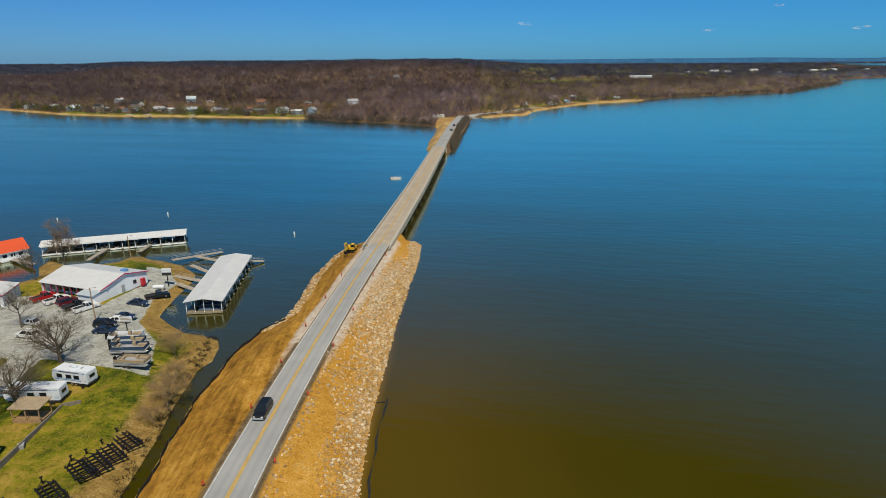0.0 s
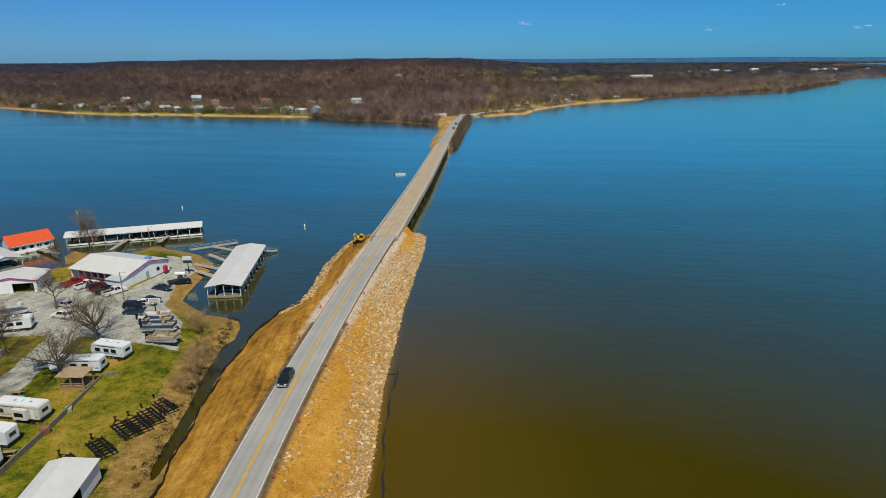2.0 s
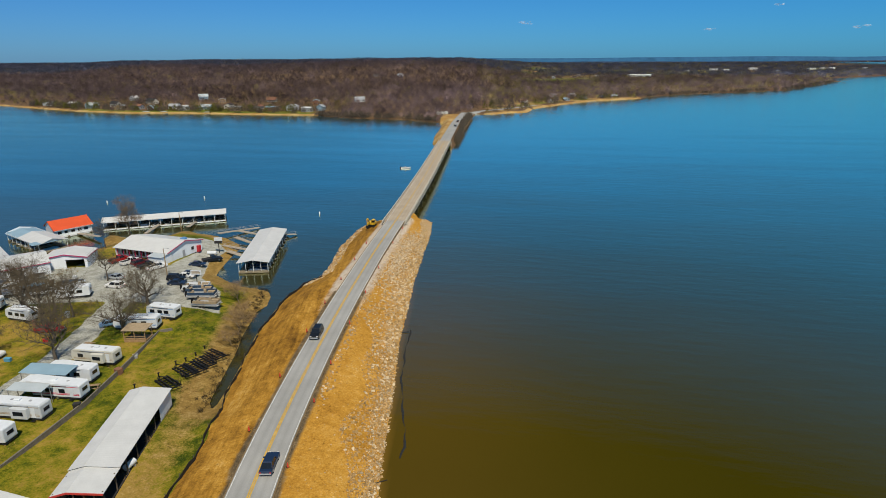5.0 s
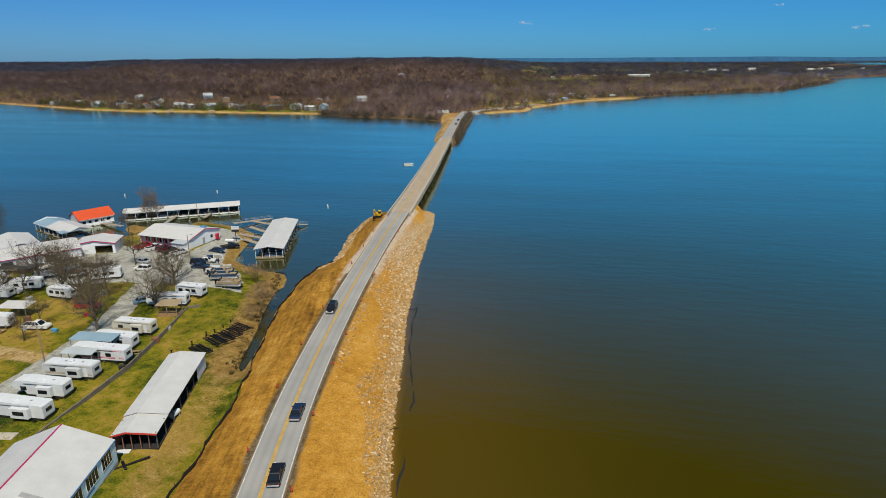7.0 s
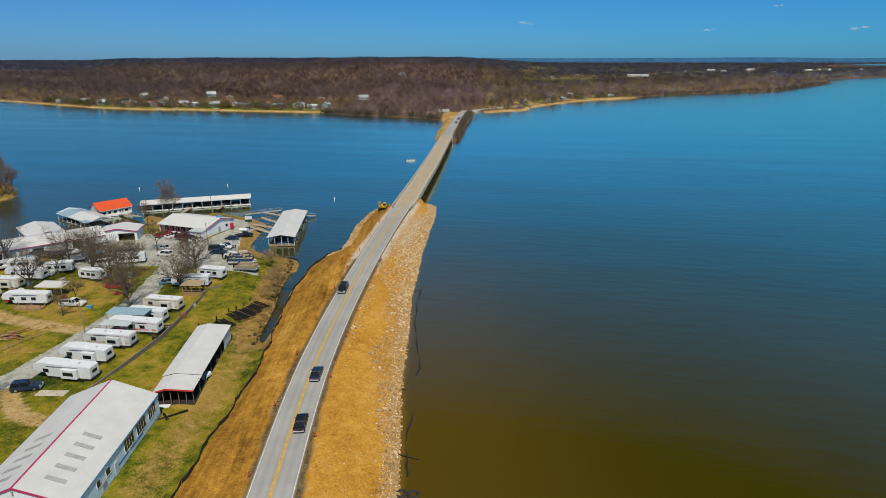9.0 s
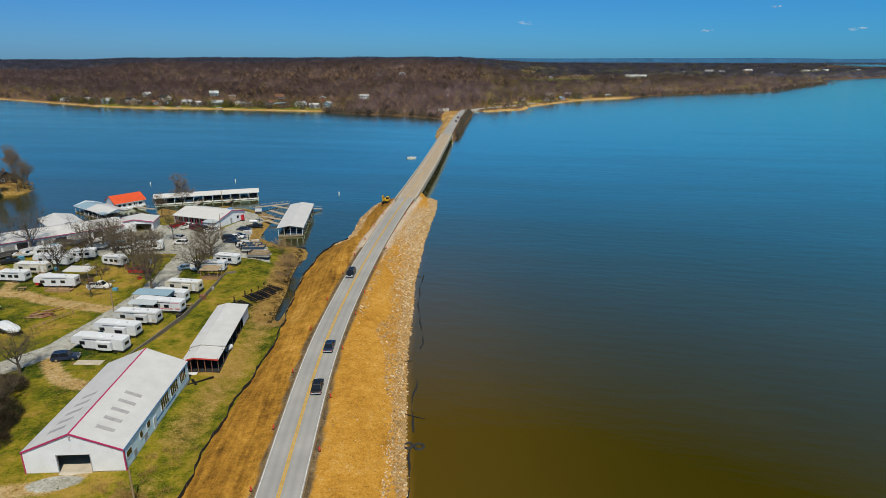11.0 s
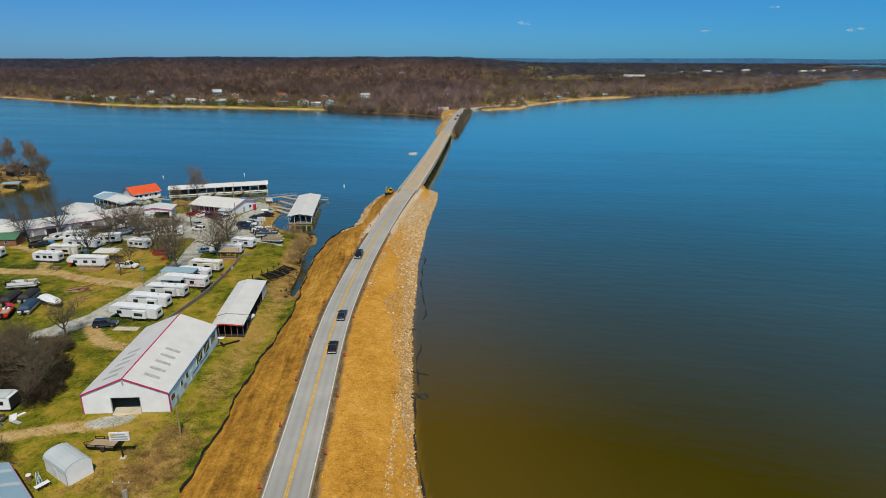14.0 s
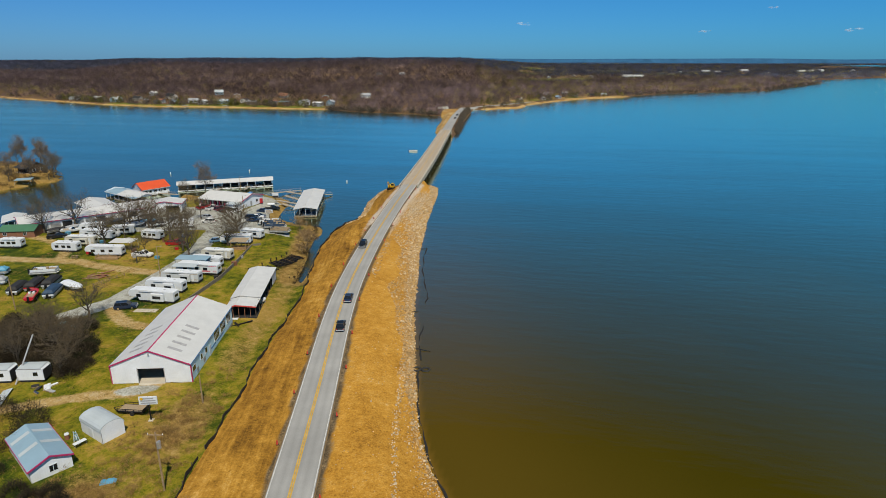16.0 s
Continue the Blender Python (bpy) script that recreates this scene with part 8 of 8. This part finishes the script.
walls, roofs = ["white", "greyp", "cream", "greyp", "brick", "wood", "blue_roof"], ["greyp", "dark", "blue_roof", "grey_roof", "brick", "white_roof", "greyp"]
for i, (px, yy) in enumerate(FAR_HOUSES):
    house(px, yy, rng.uniform(-25, 25) + (90 if i % 2 else 0), rng.uniform(7, 9), rng.uniform(10, 14), rng.uniform(2.8, 4.6), rng.uniform(5.0, 7.0), walls[(i * 3) % 7], roofs[(i * 5) % 7], "lakeside house among bare trees on the far shore")
for i, (x, y) in enumerate(((96, 800), (120, 830), (60, 790), (150, 868), (176, 880), (200, 900), (140, 910), (110, 900))):
    house(x, y, 20 * i, 6, 9, 2.6, 4.2, walls[i % 7], roofs[(i * 2) % 7], "small house in the far shore park")
for i, (u, dist, w, l) in enumerate(SHEDS_FAR):
    house(u * dist, dist, 80 + 7 * i, w, l, 5 if w > 12 else 3.5, 7.5 if w > 12 else 5.5, walls[i % 4] if w < 11 else "white", "white_roof" if w > 10 else roofs[i % 6], "pale farm or warehouse building far inland")

# house and jetty on the point beyond the cove
ih = house(-224.0, 203.0, 60, 8, 12, 3.0, 5.4, "dark_log", "dark", "dark log lake house on the wooded point")
part("porch_roof", prof([(-6.6, 2.5), (-4.0, 3.0), (-4.0, 3.12), (-6.6, 2.62)], -5.5, 5.5, "y"), M["dark"], ih)
part("porch_floor", box(-6.5, -4.0, -5.5, 5.5, -0.6, 0.1), M["wood"], ih)
for yy in (-5.2, -2.6, 0, 2.6, 5.2):
    part("porch_post", box(-6.45, -6.3, yy - 0.08, yy + 0.08, 0.1, 2.55), M["dark_log"], ih)
carport(-211.0, 179.5, 20, 5, 7, 2.4, "blue_roof", "small jetty roof in pale blue metal")
sh = thing("steel_shelter", -238.0, 186.0, H(-238, 186), 10, "grey boat under cover on the point", "boat")
part("hull", hull(6.0, 2.2, 0.9), M["greyp"], sh)
# boats moored below the far shore houses
for x, y in ((-372, 640), (-352, 641), (-300, 634)):
    j = thing("jetty", x, y, 0, 90, "small jetty below the far houses", "jetty")
    part("walkway", box(-5, 5, -0.9, 0.9, 0.2, 0.6), M["dockwood"], j)
    part("roof", box(-4.5, 1.5, -3, 3, 2.9, 3.05), M["grey_roof"], j)
    for sx in (-4.2, 1.2):
        for sy in (-2.7, 2.7):
            part("post", tube((sx, sy, -1), (sx, sy, 2.9), 0.1, n=6), M["wood"], j)
ex = thing("site_trailer", -38.0, 612.0, H(-38, 612), 20, "pale construction trailer at the bridge end", "trailer")
part("body", box(-6, 6, -1.6, 1.6, 0.5, 3.2, 0.05), M["cream"], ex)
part("wheel", tube((0, -1.4, 0.4), (0, -1.1, 0.4), 0.4, n=10), M["rubber"], ex)

# low backdrop ridges at the horizon, the air's blue haze put into their colour
def far_ridge(name, y0, low, tall, size, color, seed):
    xx = np.arange(-0.2 * y0, 1.0 * y0, 12.0)
    top = low + tall * (0.5 + 0.5 * waves(xx, 0 * xx, size, seed)) + 0.5 * waves(xx, 0 * xx, 160, seed + 1)
    v = np.concatenate([np.stack([xx, 0 * xx + y0, 0 * xx - 5], -1), np.stack([xx, 0 * xx + y0 + 40, top], -1)])
    n = len(xx)
    f = np.stack([np.arange(n - 1), np.arange(1, n), np.arange(n + 1, 2 * n), np.arange(n, 2 * n - 1)], -1)
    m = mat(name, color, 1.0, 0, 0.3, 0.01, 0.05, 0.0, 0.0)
    tagged(raw_mesh(name, v, f, m), "wooded horizon ridge, blue haze put into its colour", "ridge", kind="structure")


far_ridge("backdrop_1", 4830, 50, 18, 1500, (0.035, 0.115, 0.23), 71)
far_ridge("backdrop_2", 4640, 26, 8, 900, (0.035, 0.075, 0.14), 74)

# far arm of the lake, raised and shaped to fit the camera's view
bm = bmesh.new()
far_pts = [(1820, 3180), (2150, 2900), (2900, 2950), (3500, 3500), (3700, 4100), (2900, 4000), (2500, 4180), (2150, 4150), (2330, 3800), (1980, 3560), (2250, 3330)]
bm.faces.new([bm.verts.new((x, y, 20.5)) for x, y in far_pts])
arm = finish("water_2", bm, M["water"])
at = arm.data.attributes.new("mirror_share", "FLOAT", "POINT")
at.data.foreach_set("value", [1.16] * len(far_pts))
tagged(arm, "pale strip of water in the far distance", "lake", kind="structure")

# ---------- small clouds ----------
def puff(u, v, w, h, seed):
    """A small fair-weather cloud, far off."""
    r = random.Random(seed)
    D = 4600
    b = thing("cloud", u * D, D - 40, 57 + v * D, 0, "small white fair-weather cloud", "cloud", "small clouds")
    humps = [(r.uniform(-0.4, 0.4), r.uniform(-0.25, 0.35), r.uniform(0.4, 1.0)) for _ in range(5)]
    for i in range(9):
        a, c, s = humps[i % 5]
        s *= r.uniform(0.6, 1.1)
        bm = bmesh.new()
        m = Matrix.LocRotScale((a * w + r.gauss(0, 0.10) * w, r.uniform(-60, 60), c * h + r.gauss(0, 0.12) * h), None, (w * 0.24 * s, 10, h * 0.34 * s))
        bmesh.ops.create_icosphere(bm, subdivisions=2, radius=1.0, matrix=m)
        part("puff", bm, M["cloud"], b, smooth=True)


for u, v, w, h, sd in ((0.0735, 0.0508, 110, 26, 1), (0.3516, 0.0406, 70, 20, 2), (0.4529, 0.0746, 60, 24, 3), (0.5768, 0.0436, 120, 24, 4)):
    puff(u, v, w, h, sd)


# ---------- riprap ----------
def rock_mesh(seed, size=1.0):
    r = random.Random(seed)
    bm = bmesh.new()
    bmesh.ops.create_icosphere(bm, subdivisions=1, radius=0.5 * size)
    for v in bm.verts:
        v.co *= r.uniform(0.72, 1.2)
        v.co.z *= 0.9
    bmesh.ops.transform(bm, matrix=Matrix.Diagonal((r.uniform(0.8, 1.3), r.uniform(0.7, 1.1), r.uniform(0.8, 1.1), 1)), verts=bm.verts)
    me = bpy.data.meshes.new("rock")
    bm.to_mesh(me)
    bm.free()
    return me


def rock_spots(n, seed):
    r = random.Random(seed)
    out = []
    while len(out) < n:
        y = r.uniform(-15, 192)
        k = r.random()
        if k < 0.72:
            # lake side of the dike: a wide apron towards the bridge, a thin line nearer
            sh = float(np.interp(y, [p[1] for p in MAIN[4:20]], [p[0] for p in MAIN[4:20]]))
            wide_ = float(np.interp(y, [-15, 45, 60, 90, 130, 192], [0.9, 1.4, 1.8, 2.6, 3.6, 3.0]))
            if r.random() > wide_ / 3.8:
                continue
            wide_ = wide_ if y < 128 else 2.4
            x = sh - r.uniform(-0.5, wide_) - (abs(r.gauss(0, 0.8)) if 70 < y < 128 else 0)
            s = min(1.0, r.uniform(0.2, 0.6) + (0.35 if r.random() < 0.12 else 0)) if y > 70 else r.uniform(0.15, 0.5)
        elif k < 0.84:
            y = r.uniform(120, 189)
            x = float(np.interp(y, [120, 129, 141, 155, 175, 184, 189], [-46.5, -43.2, -43, -43.9, -42.4, -40, -35])) + r.uniform(-0.5, 2.6)
            s = r.uniform(0.25, 0.7)
        elif k < 0.91:
            y = r.gauss(136, 14)
            x = float(road_x(y)) + r.uniform(6.0, 10.5)
            s = r.uniform(0.2, 0.6)
        elif k < 0.95:
            y = r.uniform(60, 130)
            x = float(road_x(y)) + 4.4 + abs(r.gauss(0, 1.0))
            s = r.uniform(0.2, 0.5)
        elif k < 0.958:
            x = float(road_x(y)) + r.uniform(5, 14)
            s = r.uniform(0.12, 0.35)
        else:
            continue
        if inland(MAIN, np.array([x]), np.array([y]))[0] < -0.8 or y > 186 and x > -24 and r.random() < 0.2:
            continue
        out.append((x, y, s, r.uniform(0, 360), r.random()))
    return out


riprap = thing("riprap", -17, 120, 0, 0, "pale limestone boulders armouring the dike's shore", "riprap")
riprap.location = (0, 0, 0)
kinds = [rock_mesh(i) for i in range(8)]
for i, me in enumerate(kinds):
    me.materials.append(M["rock"] if i % 2 else M["dark_rock"])
spots = rock_spots(4600, 77)
for _ in range(3600):
    yy = rng.uniform(-20, 100)
    sh_ = float(np.interp(yy, [p[1] for p in MAIN[4:20]], [p[0] for p in MAIN[4:20]]))
    spots.append((sh_ - abs(rng.gauss(0.6, 1.3)), yy, rng.uniform(0.08, 0.34), rng.uniform(0, 360), 0.1 if rng.random() < 0.85 else 0.9))
for _ in range(900):
    yy = rng.uniform(-60, 62)
    spots.append((float(np.interp(yy, [-60, -22.6, -7.8, 7.8, 23.7, 62], [-4.5, -9.3, -11.4, -12.5, -13.4, -17.0])) + rng.gauss(0, 0.28), yy, rng.uniform(0.10, 0.34), rng.uniform(0, 360), 0.9 if rng.random() < 0.7 else 0.1))
for _ in range(550):
    yy = rng.uniform(-60, 120)
    spots.append((float(road_x(yy)) + rng.uniform(4.0, 14), yy, rng.uniform(0.05, 0.2), rng.uniform(0, 360), 0.9 if rng.random() < 0.5 else 0.1))
for _ in range(9500):
    yy = rng.uniform(5, 189)
    sh_ = float(np.interp(yy, [p[1] for p in MAIN[4:20]], [p[0] for p in MAIN[4:20]]))
    reach = float(np.interp(yy, [5, 40, 70, 120, 150, 189], [1.5, 4.5, 6.5, 7.0, 6.0, 3.0])) * (1 + 0.35 * math.sin(yy * 0.21) * math.sin(yy * 0.083))
    spots.append((sh_ + 0.2 - reach * rng.random() ** 1.25, yy, min(0.62, rng.lognormvariate(-1.5, 0.45)), rng.uniform(0, 360), 0.1 if rng.random() < (0.55 if yy > 85 else 0.82) else 0.9))
for _ in range(1700):
    yy = rng.gauss(140, 15)
    spots.append((float(road_x(yy)) + 7.6 + rng.gauss(0, 1.7), yy, rng.uniform(0.12, 0.5), rng.uniform(0, 360), 0.9 if rng.random() < 0.85 else 0.1))
keep_ = inland(MAIN, np.array([s[0] for s in spots]), np.array([s[1] for s in spots])) > -0.8
spots = [s for s, k in zip(spots, keep_) if k]
picked = sorted(spots, key=lambda s: -s[2] * (1.0 if 60 < s[1] < 135 else 0.5))[:290]
chosen = set(id(s) for s in picked)
base = [np.array([v.co[:] for v in me.vertices]) for me in kinds]
tri = [np.array([p.vertices[:] for p in me.polygons]) for me in kinds]
for dark_ in (False, True):
    vv, ff, at_ = [], [], 0
    for i, s in enumerate(spots):
        if id(s) in chosen or (s[4] < 0.68) != dark_:
            continue
        x, y, size, turn, _ = s
        k = i % len(kinds)
        c, sn = math.cos(radians(turn)), math.sin(radians(turn))
        v = base[k] * min(size, 0.6) * 1.2
        v = np.stack([v[:, 0] * c - v[:, 1] * sn + x, v[:, 0] * sn + v[:, 1] * c + y, v[:, 2]], -1)
        vv.append((v, x, y, size))
        ff.append(tri[k] + at_)
        at_ += len(v)
    zz = height(np.array([q[1] for q in vv]), np.array([q[2] for q in vv]))
    allv = np.concatenate([q[0] + np.array([0, 0, max(z, -0.15) + 0.1 * q[3]]) for q, z in zip(vv, zz)])
    tagged(raw_mesh("loose_stone", allv, np.concatenate(ff), M["dark_rock"] if dark_ else M["rock"], riprap), kind="stuff")
for i, (x, y, size, turn, _) in enumerate(picked):
    o = new("rock", kinds[i % len(kinds)])
    o.parent = riprap
    o.location = (x, y, max(H(x, y), -0.15) + 0.1 * size)
    o.rotation_euler = (0, 0, radians(turn))
    o.scale = (min(size, 0.62) * 1.2,) * 3
